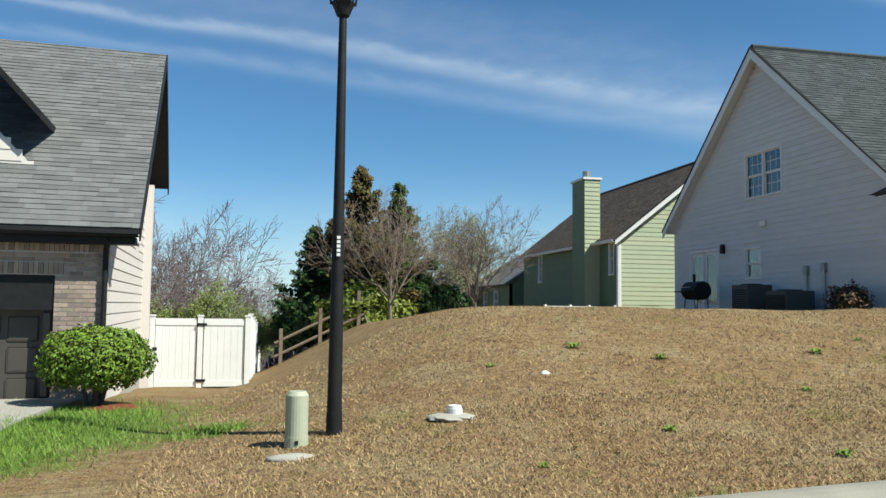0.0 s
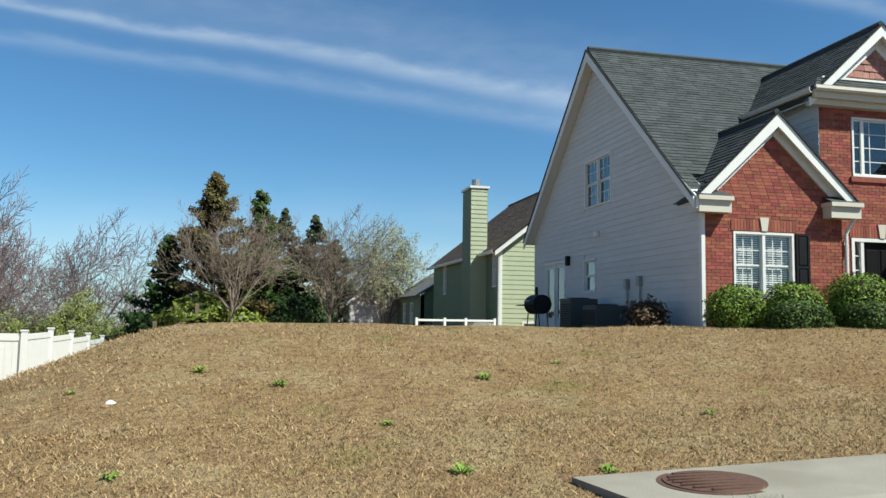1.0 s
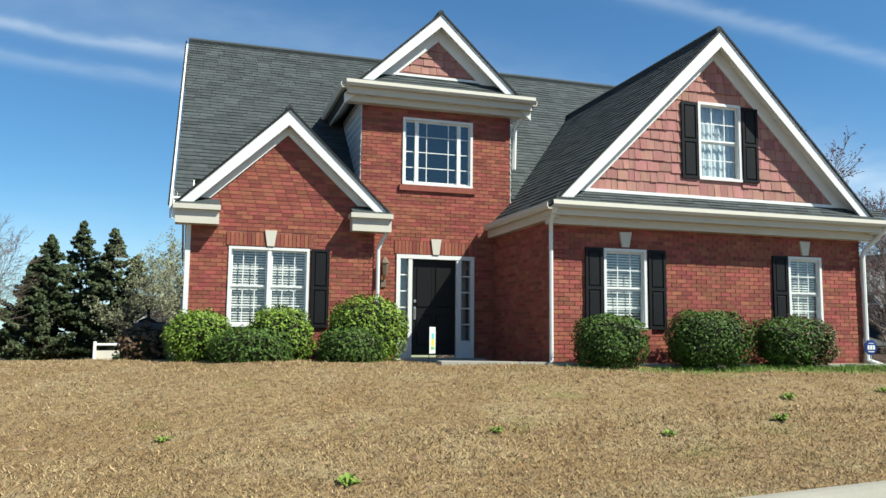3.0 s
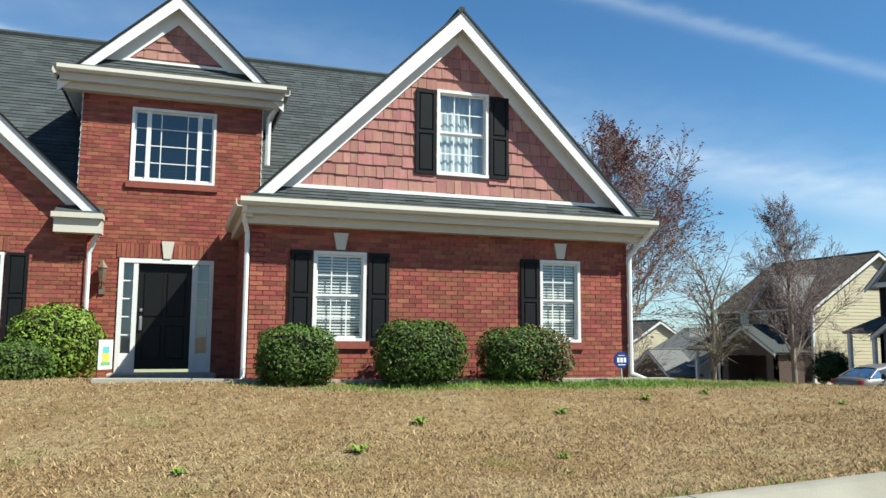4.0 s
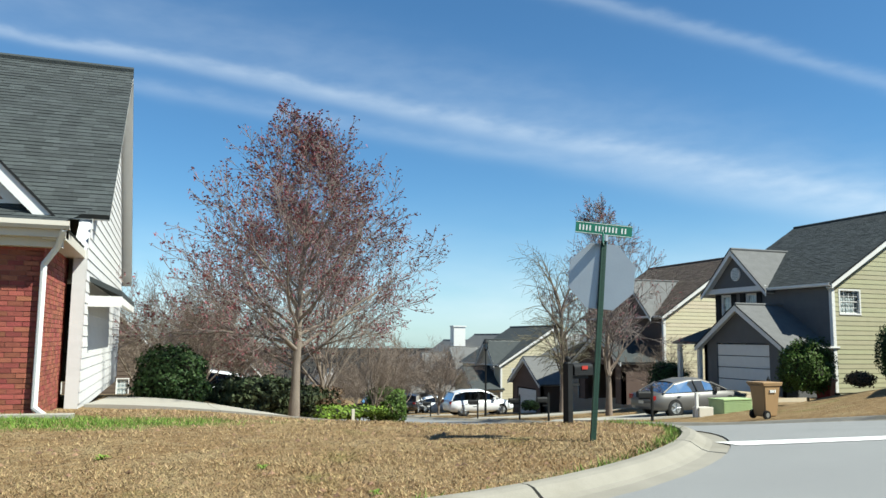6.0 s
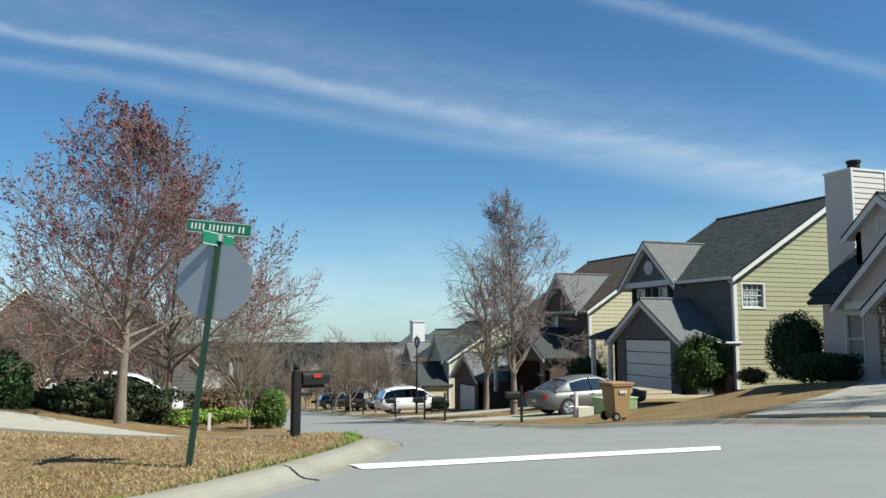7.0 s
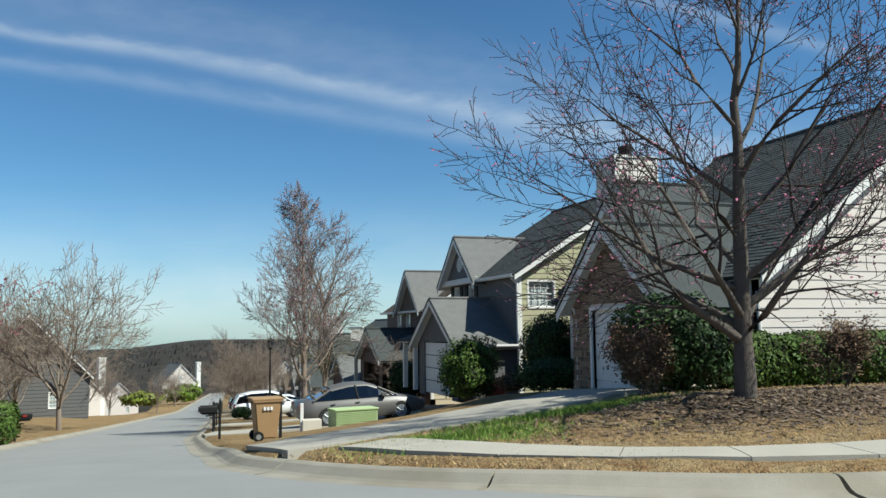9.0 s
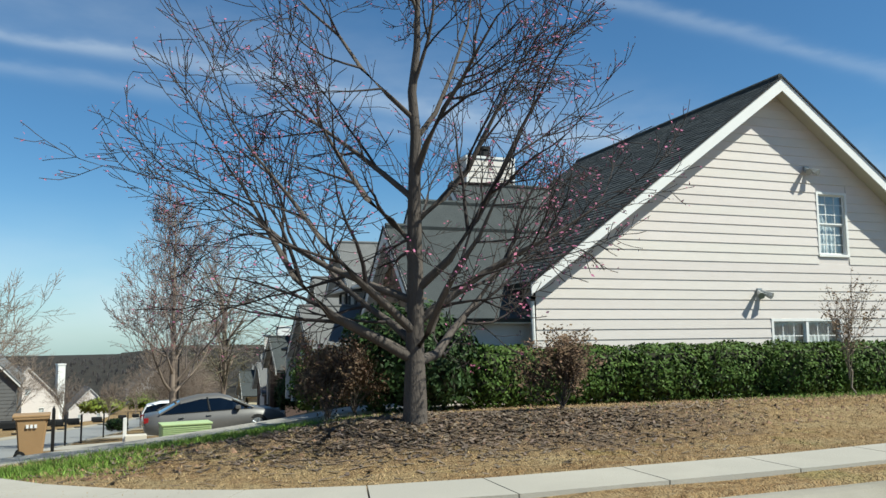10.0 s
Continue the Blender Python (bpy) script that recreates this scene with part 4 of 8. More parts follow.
        part("return_roof", bm, SHINGLE, h)
    downspout(h, [(17.92, BY - 0.2, 5.05), (17.82, BY - 0.06, 4.8), (17.78, BY - 0.045, 4.7), (17.78, BY - 0.045, 2.7)])
    backing(h, Face((BX1, BY, 0), (0, 1, 0), (1, 0, 0)), G, EAVE, lambda z: (0, 0.38), [], MORTAR)
    lay_bricks(h, Face((BX1, BY, 0), (0, 1, 0), (1, 0, 0)), brick_arrays(Face((BX1, BY, 0), (0, 1, 0), (1, 0, 0)), 2.4, EAVE, lambda z: (0, 0.38), [], rng), BRICK)

    # entry with the tall dormer above
    DY, DX0, DX1, DEAVE, DAPEX, DC = 16.4, 17.49, 20.70, 7.90, 9.73, 19.08
    ent = Face((0, DY, 0), (1, 0, 0), (0, -1, 0))
    eholes = [(18.25, 19.90, 2.4, 4.67), (18.34, 19.85, 6.1, 7.5)]
    wall = backing(h, ent, G, 8.0, lambda z: (DX0, DX1), eholes, MORTAR)
    lay_bricks(wall, ent, brick_arrays(ent, 2.4, 7.78, lambda z: (DX0, DX1), eholes + [(18.2, 19.95, 4.68, 4.95)], rng), BRICK)
    soldier_course(h, ent, 18.2, 19.95, 4.68, 4.95, BRICK, MORTAR, 19.07)
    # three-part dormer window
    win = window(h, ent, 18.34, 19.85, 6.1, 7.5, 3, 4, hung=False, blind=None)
    for a, b in ((18.60, 18.68), (19.51, 19.59)):
        bm = bmesh.new()
        ent.box(bm, a, b, 6.15, 7.45, -0.06, 0.0)
        part("mullion", bm, WHITE, win)
    bm = bmesh.new()
    ent.box(bm, 18.28, 19.91, 5.98, 6.1, -0.02, 0.05)
    part("brick_sill", bm, BRICK, h)
    # front door with side lights
    bm = bmesh.new()
    ent.box(bm, 18.25, 18.33, 2.6, 4.67, -0.14, 0.03)
    ent.box(bm, 18.50, 18.58, 2.6, 4.59, -0.14, 0.02)
    ent.box(bm, 19.52, 19.62, 2.6, 4.59, -0.14, 0.02)
    ent.box(bm, 19.82, 19.90, 2.6, 4.67, -0.14, 0.03)
    ent.box(bm, 18.33, 19.82, 4.59, 4.67, -0.14, 0.03)
    ent.box(bm, 18.33, 18.50, 2.6, 2.95, -0.14, -0.01)
    ent.box(bm, 19.62, 19.82, 2.6, 2.95, -0.14, -0.01)
    for i in range(1, 5):
        z = 2.95 + 1.64 * i / 5
        ent.box(bm, 18.33, 18.50, z - 0.012, z + 0.012, -0.07, -0.02)
        ent.box(bm, 19.62, 19.82, z - 0.012, z + 0.012, -0.07, -0.02)
    surround = part("door_surround", bm, WHITE, h)
    for a, b in ((18.33, 18.50), (19.62, 19.82)):
        raw("pane", [ent.p(u, z, -0.05) for u, z in ((a, 2.95), (b, 2.95), (b, 4.59), (a, 4.59))], [(0, 1, 2, 3)], GLASS, surround)
        bm = bmesh.new()
        ent.box(bm, a, b, 2.9, 4.6, -0.30, -0.28)
        part("lace_curtain", bm, CURTAIN, surround)
    bm = bmesh.new()
    ent.box(bm, 18.58, 19.52, 2.66, 4.59, -0.12, -0.06)
    for z0, z1 in ((2.85, 3.45), (3.62, 4.42)):
        for a, b in ((18.69, 19.01), (19.09, 19.41)):
            ent.box(bm, a, b, z0, z1, -0.06, -0.045, 0.012)
    door = part("front_door", bm, mat("black_door_paint", (0.010, 0.010, 0.010), 0.4, (0.014, 0.014, 0.014), 5, 0.4, 60, 0.03, spec=0.15), h, "glossy black panelled front door")
    bm = bmesh.new()
    ent.box(bm, 18.63, 18.68, 3.36, 3.62, -0.06, -0.03, 0.01)
    ent.box(bm, 18.63, 18.68, 3.70, 3.76, -0.06, -0.03, 0.01)
    cyl(bm, ent.p(18.655, 3.42, -0.01), ent.p(18.655, 3.58, -0.01), 0.012)
    part("handle", bm, METAL, door, "silver handle set")
    bm = bmesh.new()
    ent.box(bm, 18.15, 20.0, 2.44, 2.6, -0.2, 0.5, 0.02)
    part("doorstep", bm, CONCRETE, h)
    # lantern by the door
    bm = bmesh.new()
    ent.box(bm, 17.93, 18.03, 4.0, 4.15, 0.01, 0.04)
    cyl(bm, ent.p(17.98, 4.1, 0.03), ent.p(17.98, 4.25, 0.12), 0.012, n=6)
    cyl(bm, ent.p(17.98, 4.22, 0.13), ent.p(17.98, 4.47, 0.13), 0.055, 0.085, n=6)
    cyl(bm, ent.p(17.98, 4.47, 0.13), ent.p(17.98, 4.60, 0.13), 0.10, 0.015, n=6)
    part("wall_lantern", bm, mat("bronze_lantern", (0.25, 0.19, 0.13), 0.5, (0.16, 0.12, 0.09), 9, 0.6, 50, 0.1, metal=0.6), h, "weathered bronze wall lantern")
    # dormer cheeks and roof
    for x, out in ((DX0, -1), (DX1, 1)):
        f = Face((x, DY, 0), (0, -out, 0) if out < 0 else (0, 1, 0), (out, 0, 0))
        f = Face((x, DY + 3.2, 0), (0, -1, 0), (-1, 0, 0)) if out < 0 else Face((x, DY, 0), (0, 1, 0), (1, 0, 0))
        wall = backing(h, f, 5.0, DEAVE, lambda z: (0, 3.2), [], SIDING_WHITE, thick=0.1)
        clad_boards(wall, f, 5.2, DEAVE - 0.1, lambda z: (0, 3.2), [], SIDING_WHITE, 0.16)
    gable_roof(h, (DC, DY - 0.20, DAPEX), (DC, 20.7, DAPEX), (2.0, 0, 0), 1.88, SHINGLE, True, WHITE, WHITE, rng=rng, board=0.24)
    dg = Face((0, DY + 0.04, 0), (1, 0, 0), (0, -1, 0))

    def dg_span(z):
        k = (z - DEAVE) / 0.94
        return DX0 - 0.2 + k, DX1 + 0.17 - k

    wall = backing(h, dg, 8.02, DAPEX - 0.15, dg_span, [], SHAKE, gable_from=8.02, thick=0.12)
    shake_courses(wall, dg, 8.47, DAPEX - 0.25, dg_span, [], SHAKE, rng, 0.17)
    bm = bmesh.new()
    dg.box(bm, DX0 + 0.12, DX1 - 0.12, 8.38, 8.43, 0, 0.05)
    part("trim_board", bm, WHITE, h)
    rake_frieze(h, dg, DC, DAPEX, 1.75, 1.64, 0.42)
    roof_slope(h, (17.12, DY - 0.34, 8.03), (21.06, DY - 0.34, 8.03), (20.65, DY + 0.06, 8.40), (17.52, DY + 0.06, 8.40), SHINGLE, True, None, rng, name="skirt_roof")
    bm = boxes((17.12, 21.06, DY - 0.34, DY + 0.02, 7.80, 7.93), (17.16, 21.02, DY - 0.20, DY + 0.01, 7.68, 7.80))
    part("eave_box", bm, CREAMTRIM, h)
    gutter(h, (17.08, DY - 0.34, 7.93), (21.10, DY - 0.34, 7.93), (0, -1, 0), CREAMTRIM)
    for x in (17.12, 21.06):
        gutter(h, (x, DY - 0.34, 7.90), (x, DY + 2.5, 7.90), (-1 if x < 19 else 1, 0, 0), CREAMTRIM)
    downspout(h, [(21.0, DY - 0.25, 7.9), (20.95, DY - 0.1, 7.7), (20.83, DY + 0.05, 7.5), (20.83, DY + 0.1, 6.6)], 0.05)

    # garage wing
    WY, WX0, WX1, WEAVE, WAPEX, WC = 13.52, 20.34, 27.0, 5.30, 8.88, 23.74
    wing = Face((0, WY, 0), (1, 0, 0), (0, -1, 0))
    wholes = [(21.32, 22.18, 3.2, 4.63), (25.27, 26.05, 3.2, 4.63)]
    wall = backing(h, wing, G, 5.3, lambda z: (WX0, WX1), wholes, MORTAR)
    rows = brick_arrays(wing, 2.4, 5.05, lambda z: (WX0, WX1), wholes, rng)
    near = [r for r in rows if 22.6 < r[0] < 24.9 and r[2] > 3.0]
    near = near[:300]
    keep = set(near)
    rest = [r for r in rows if r not in keep]
    lay_bricks(wall, wing, near + rest, BRICK, BRICK_ONE, len(near))
    for a, b, key in ((21.32, 22.18, 21.75), (25.27, 26.05, 25.66)):
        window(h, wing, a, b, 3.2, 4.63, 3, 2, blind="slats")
        bm = bmesh.new()
        prism(bm, [wing.p(key - 0.07, 4.66, 0.0), wing.p(key + 0.07, 4.66, 0.0), wing.p(key + 0.12, 4.93, 0.0), wing.p(key - 0.12, 4.93, 0.0)], wing.n * 0.05)
        part("keystone", bm, CREAMTRIM, h)
        bm = bmesh.new()
        wing.box(bm, a - 0.06, b + 0.06, 3.08, 3.2, -0.02, 0.055)
        part("brick_sill", bm, BRICK, h)
    shutter(h, wing, 20.95, 21.29, 3.2, 4.63)
    shutter(h, wing, 22.21, 22.56, 3.2, 4.63)
    shutter(h, wing, 24.90, 25.24, 3.2, 4.63)
    side = Face((WX0, 0, 0), (0, -1, 0), (-1, 0, 0))
    sw = backing(h, side, G, 5.3, lambda z: (-DY, -WY), [], MORTAR)
    lay_bricks(sw, side, brick_arrays(side, 2.4, 5.05, lambda z: (-DY, -WY), [], rng), BRICK)
    east = Face((WX1, 0, 0), (0, 1, 0), (1, 0, 0))
    sw = backing(h, east, G, 5.3, lambda z: (WY, 16.5), [], MORTAR)
    lay_bricks(sw, east, brick_arrays(east, 2.4, 5.05, lambda z: (WY, 16.5), [], rng), BRICK)
    # gable with shakes, set back behind a skirt of roof
    slope_w = 3.57 / 3.54
    up = Face((0, WY + 0.06, 0), (1, 0, 0), (0, -1, 0))
    gholes = [(23.38, 24.33, 6.02, 7.52)]

    def wg_span(z):
        k = (z - WEAVE) / slope_w
        return WC - 3.42 + k, WC + 3.42 - k

    wall = backing(h, up, 5.3, WAPEX - 0.12, wg_span, gholes, SHAKE, gable_from=5.3, thick=0.15)
    shake_courses(wall, up, 5.71, WAPEX - 0.3, wg_span, gholes, SHAKE, rng, 0.2)
    window(h, up, 23.38, 24.33, 6.02, 7.52, 3, 2, blind=CURTAIN)
    shutter(h, up, 23.00, 23.36, 6.02, 7.48)
    shutter(h, up, 24.35, 24.70, 6.02, 7.48)
    bm = bmesh.new()
    up.box(bm, 20.72, 26.8, 5.64, 5.70, 0.0, 0.055)
    part("trim_board", bm, WHITE, h)
    rake_frieze(h, up, WC, WAPEX, 3.3, 3.3 * slope_w)
    gable_roof(h, (WC, WY - 0.20, WAPEX), (WC, 19.9, WAPEX), (3.54, 0, 0), 3.57, SHINGLE, True, WHITE, WHITE, rng=rng, board=0.27)
    roof_slope(h, (20.2, WY - 0.38, 5.36), (27.32, WY - 0.38, 5.36), (27.0, WY + 0.08, 5.67), (20.55, WY + 0.08, 5.67), SHINGLE, True, None, rng, name="skirt_roof")
    bm = boxes((20.18, 27.32, WY - 0.38, WY + 0.02, 5.13, 5.24), (20.2, 27.26, WY - 0.20, WY + 0.01, 5.0, 5.13))
    part("eave_box", bm, CREAMTRIM, h)
    gutter(h, (20.13, WY - 0.38, 5.24), (27.38, WY - 0.38, 5.24), (0, -1, 0), CREAMTRIM)
    gutter(h, (20.2, WY - 0.36, 5.22), (20.2, 16.3, 5.22), (-1, 0, 0), CREAMTRIM)
    bm = boxes((20.2, 20.34, WY - 0.30, DY, 5.08, 5.22))
    part("eave_box", bm, CREAMTRIM, h)
    bm = boxes((27.0, 27.32, WY - 0.30, 16.4, 5.10, 5.24))
    part("eave_box", bm, CREAMTRIM, h)
    downspout(h, [(20.2, WY - 0.44, 5.24), (20.22, WY - 0.2, 5.05), (20.28, WY - 0.06, 4.85), (20.28, WY - 0.06, 2.62), (20.18, WY - 0.25, 2.5)])
    downspout(h, [(27.3, WY - 0.44, 5.24), (27.2, WY - 0.2, 5.0), (27.02, WY - 0.07, 4.75), (27.02, WY - 0.07, 2.65), (27.25, WY - 0.35, 2.52)], 0.045)
    # porch roof over the side garage doors
    bm = bmesh.new()
    prism(bm, [(27.3, 16.6, 4.75), (27.95, 16.6, 4.45), (27.95, 22.0, 4.45), (27.3, 22.0, 4.75)], (0, 0, 0.1))
    part("side_canopy", bm, SHINGLE, h)
    bm = boxes((27.35, 27.95, 16.6, 16.7, 4.25, 4.45), (27.85, 27.95, 16.7, 22.0, 4.3, 4.44))
    part("canopy_fascia", bm, WHITE, h)
    return h


build_brick_house()

# ---- neighbouring houses ----
def plain_plan(near=(), street=(), grid=(3, 2)):
    """Openings by face: rows of u0, u1, z0, z1."""
    def plan(h, nf, sf):
        for rows, f in ((near, nf), (street, sf)):
            for r in rows:
                window(h, f, *r, grid[0], grid[1], blind=CURTAIN, casing=0.07)
        return {"near": list(near), "street": list(street)}
    return plan


def front_gable(h, face_x, yc, half, z_eave, z_apex, back_x, wall_mat, roof, trim, base=-0.4, shakes=None, holes=(), rng=None):
    """A gabled wing that looks to the street (local -x)."""
    f = Face((face_x, yc + half, 0), (0, -1, 0), (-1, 0, 0))
    slope = (z_apex - z_eave) / half

    def ext(z):
        if z <= z_eave:
            return 0.0, 2 * half
        k = (z - z_eave) / slope
        return k, 2 * half - k

    wall = backing(h, f, base, z_apex - 0.05, ext, list(holes), wall_mat, gable_from=z_eave)
    for y, n in ((yc - half, -1), (yc + half, 1)):
        g = Face((face_x, y, 0), (1, 0, 0), (0, n, 0))
        backing(h, g, base, z_eave, lambda z: (0.0, back_x - face_x), [], wall_mat)
    o = 0.3
    gable_roof(h, (face_x - o, yc, z_apex + 0.08), (back_x, yc, z_apex + 0.08), (0, half + o, 0), slope * (half + o), roof, tabs=False, soffit=trim, rake=trim, rng=rng)
    return f, wall


def sectional_door(h, f, u0, u1, z0, step, q):
    """A white garage door: a thin leaf with four raised panels."""
    bm = bmesh.new()
    f.box(bm, u0, u1, z0, z0 + 4 * step, q - 0.02, q)
    door = part("garage_door", bm, WHITE, h, "plain white sectional garage door")
    for k in range(4):
        bm = bmesh.new()
        f.box(bm, u0 + 0.01, u1 - 0.01, z0 + k * step + 0.01, z0 + (k + 1) * step - 0.012, q, q + 0.04, 0.01)
        part("panel", bm, WHITE, door)


def build_left_house():
    rng = random.Random(5)
    h = thing("left_house", (-2.08, 14.6, 0), "house with grey-brown brick front, white lap siding and weathered grey roof", "house", turn=4.2)
    ez, rz, ry, by = 3.78, 8.27, 5.0, 7.5
    W = 14.0
    front = Face((-W, 0.35, 0), (1, 0, 0), (0, -1, 0))
    x1 = W - 0.50
    gar = (x1 - 0.80 - 4.9, x1 - 0.80, 0.2, 2.98)
    wall = backing(h, front, 0.2, 3.6, lambda z: (0, x1), [gar], GREYMORTAR)
    rows = brick_arrays(front, 0.5, 3.36, lambda z: (x1 - 3.2, x1), [gar, (x1 - 0.80 - 4.9, x1 - 0.68, 2.98, 3.2)], rng)
    lay_bricks(wall, front, rows, GREYBRICK)
    soldier_course(h, front, x1 - 3.0, x1 - 0.68, 2.99, 3.19, GREYBRICK, GREYMORTAR)
    soldier_course(h, front, x1 - 3.0, x1 - 0.02, 3.37, 3.58, GREYBRICK, GREYMORTAR)
    taupe = mat("dark_taupe_paint", (0.065, 0.058, 0.05), 0.5, (0.05, 0.045, 0.04), 5, 0.4, 50, 0.05)
    bm = bmesh.new()
    a, b = gar[0], gar[1]
    front.box(bm, a, b, 0.6, 2.4, -0.36, -0.32)
    n = 8
    for i in range(n):
        for j in range(3):
            u = b - 0.15 - (i + 1) * 0.58
            front.box(bm, u, u + 0.46, 0.86 + j * 0.51, 1.27 + j * 0.51, -0.32, -0.30, 0.02)
    part("garage_door", bm, taupe, h, "dark taupe panelled garage door")
    bm = bmesh.new()
    front.box(bm, a, b, 2.4, 2.98, -0.36, -0.02)
    front.box(bm, b - 0.16, b, 0.4, 2.4, -0.30, -0.05)
    part("garage_frame", bm, BLACK, h)
    side = Face((-0.50, 0.35, 0), (0, 1, 0), (1, 0, 0))

    def sext(z):
        lo, hi = 0.0, by - 0.65
        if z > ez - 0.15:
            lo = max(lo, (z - ez + 0.15) / ((rz - ez) / ry) - 0.3)
        if z > 5.45:
            hi = min(hi, by - 0.65 - (z - 5.45) / 1.05)
        return lo, hi

    holes = [(4.6, 5.4, 3.9, 5.1)]
    wall = backing(h, side, 0.2, rz - 0.3, sext, holes, SIDING_CREAM, gable_from=ez - 0.15)
    clad_boards(wall, side, 0.75, rz - 0.3, sext, holes, SIDING_CREAM, 0.2)
    window(h, side, *holes[0], 1, 1, blind=CURTAIN)
    bm = bmesh.new()
    side.box(bm, 0, by - 0.65, 0.3, 0.78, 0.0, 0.03)
    part("foundation", bm, CONCRETE, h)
    roof_slope(h, (-W, 0, ez), (0, 0, ez), (0, ry, rz), (-W, ry, rz), SHINGLE_GREY, True, BLACK, rng)
    roof_slope(h, (-W, by, 5.56), (0, by, 5.56), (0, ry, rz), (-W, ry, rz), SHINGLE_GREY, False, BLACK, rng)
    for p, q in (((0, ez), (ry, rz)), ((by, 5.56), (ry, rz))):
        bm = bmesh.new()
        prism(bm, [(0, p[0], p[1] - 0.0), (0, q[0], q[1] + 0.0), (0, q[0], q[1] - 0.30), (0, p[0], p[1] - 0.22)], (0.03, 0, 0))
        part("rake_board", bm, BLACK, h)
    gutter(h, (-W, 0, ez - 0.16), (0.0, 0, ez - 0.16), (0, -1, 0), BLACK)
    bm = boxes((-W, -0.05, 0.0, 0.34, ez - 0.28, ez - 0.16))
    part("eave_box", bm, BLACK, h)
    downspout(h, [(-0.45, 0.0, ez - 0.2), (-0.53, 0.27, ez - 0.35), (-0.53, 0.28, 0.75)], 0.045, BLACK)
    # cross gable that leans out over the roof
    dx, dzf = -3.1, 4.6
    bm = bmesh.new()
    prism(bm, [(-1.75, 0.9, 5.7), (-3.9, 0.9, 8.0), (-3.9, 4.6, 8.0), (-1.75, 3.0, 5.7)], (0, 0, 0.14))
    part("dormer_roof", bm, BLACK, h)
    g = Face((-6.0, 1.3, 0), (1, 0, 0), (0, -1, 0))
    wall = backing(h, g, 4.2, 7.2, lambda z: (0, 4.1 - max(0, z - 4.9) * 0.95), [], SIDING_CREAM, gable_from=4.9)
    clad_boards(wall, g, 4.2, 7.2, lambda z: (0, 4.1 - max(0, z - 4.9) * 0.95), [], SIDING_CREAM, 0.2)
    bk = Face((0, by - 0.3, 0), (-1, 0, 0), (0, 1, 0))
    backing(h, bk, 0.2, 5.5, lambda z: (0.3, W), [], SIDING_CREAM)


def build_green_house():
    rng = random.Random(8)
    plan = plain_plan(near=((1.0, 1.9, 0.0, 0.55),), street=((9.6, 10.3, 2.0, 3.6), (12.2, 12.8, 2.0, 3.5), (2.6, 3.3, 1.9, 3.5)))
    # west wall takes the darker copy: its shade is put into the colour
    h = side_house("green_house", "two-storey sage green house with brown shingle roof", (14.7, 32.5, 2.0), 0, 9.2, 13.2, 3.65, 7.3, SIDING_GREEN_SHADE, SIDING_GREEN, SHINGLE_BROWN, WHITE, plan, rng, boards=True, rise=0.2)
    w = Face((-0.75, 0, 0), (0, -1, 0), (-1, 0, 0))
    # chimney body in the shaded copy, its sunward face clad in the plain green
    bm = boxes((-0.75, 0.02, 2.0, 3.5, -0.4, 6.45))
    ch = part("chimney", bm, SIDING_GREEN_SHADE, h, "square siding-clad chimney with metal flue")
    fs = Face((-0.75, 2.0, 0), (1, 0, 0), (0, -1, 0))
    wv, wf = [], []
    clad = 0.2
    for k in range(34):
        z = -0.3 + k * clad
        i = len(wv)
        wv += [fs.p(0, z, 0), fs.p(0.75, z, 0), fs.p(0, z, 0.025), fs.p(0.75, z, 0.025), fs.p(0, z + clad, 0.004), fs.p(0.75, z + clad, 0.004)]
        wf += [(i, i + 1, i + 3, i + 2), (i + 2, i + 3, i + 5, i + 4)]
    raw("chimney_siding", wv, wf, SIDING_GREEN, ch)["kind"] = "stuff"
    bm = boxes((-0.82, 0.09, 1.93, 3.57, 6.45, 6.55))
    part("chimney_cap", bm, WHITE, ch)
    bm = bmesh.new()
    cyl(bm, (-0.33, 2.75, 6.55), (-0.33, 2.75, 6.95), 0.2)
    part("flue", bm, METAL, ch)
    # low rear wing
    r = thing("rear_wing", (14.2, 47.1, 1.35), "low green wing with grey shingle roof beyond the house", "house")
    f = Face((0, 9, 0), (0, -1, 0), (-1, 0, 0))
    wh = [(3.0, 4.0, 0.9, 2.2), (5.6, 6.6, 0.9, 2.2)]
    backing(r, f, -0.5, 2.6, lambda z: (0, 9), wh, SIDING_GREEN_SHADE)
    for a in wh:
        window(r, f, *a, 1, 1, blind=BLIND)
    roof_slope(r, (-0.3, -0.2, 2.6), (-0.3, 9.3, 2.6), (3.5, 9.3, 5.0), (3.5, -0.2, 5.0), SHINGLE_GREY, False, None, rng)
    g = Face((0, 0, 0), (1, 0, 0), (0, -1, 0))
    backing(r, g, -0.5, 4.6, lambda z: (max(0, (z - 2.6) * 1.4), 3.5), [], SIDING_GREEN_SHADE, gable_from=2.6)
    # pale shed behind
    s = side_house("garden_shed", "small pale yellow outbuilding with gable roof", (10.9, 55.6, 1.05), 0, 4.2, 5.0, 2.7, 4.3, SIDING_TAN, SIDING_CREAM, SHINGLE_GREY, WHITE, plain_plan(), rng)


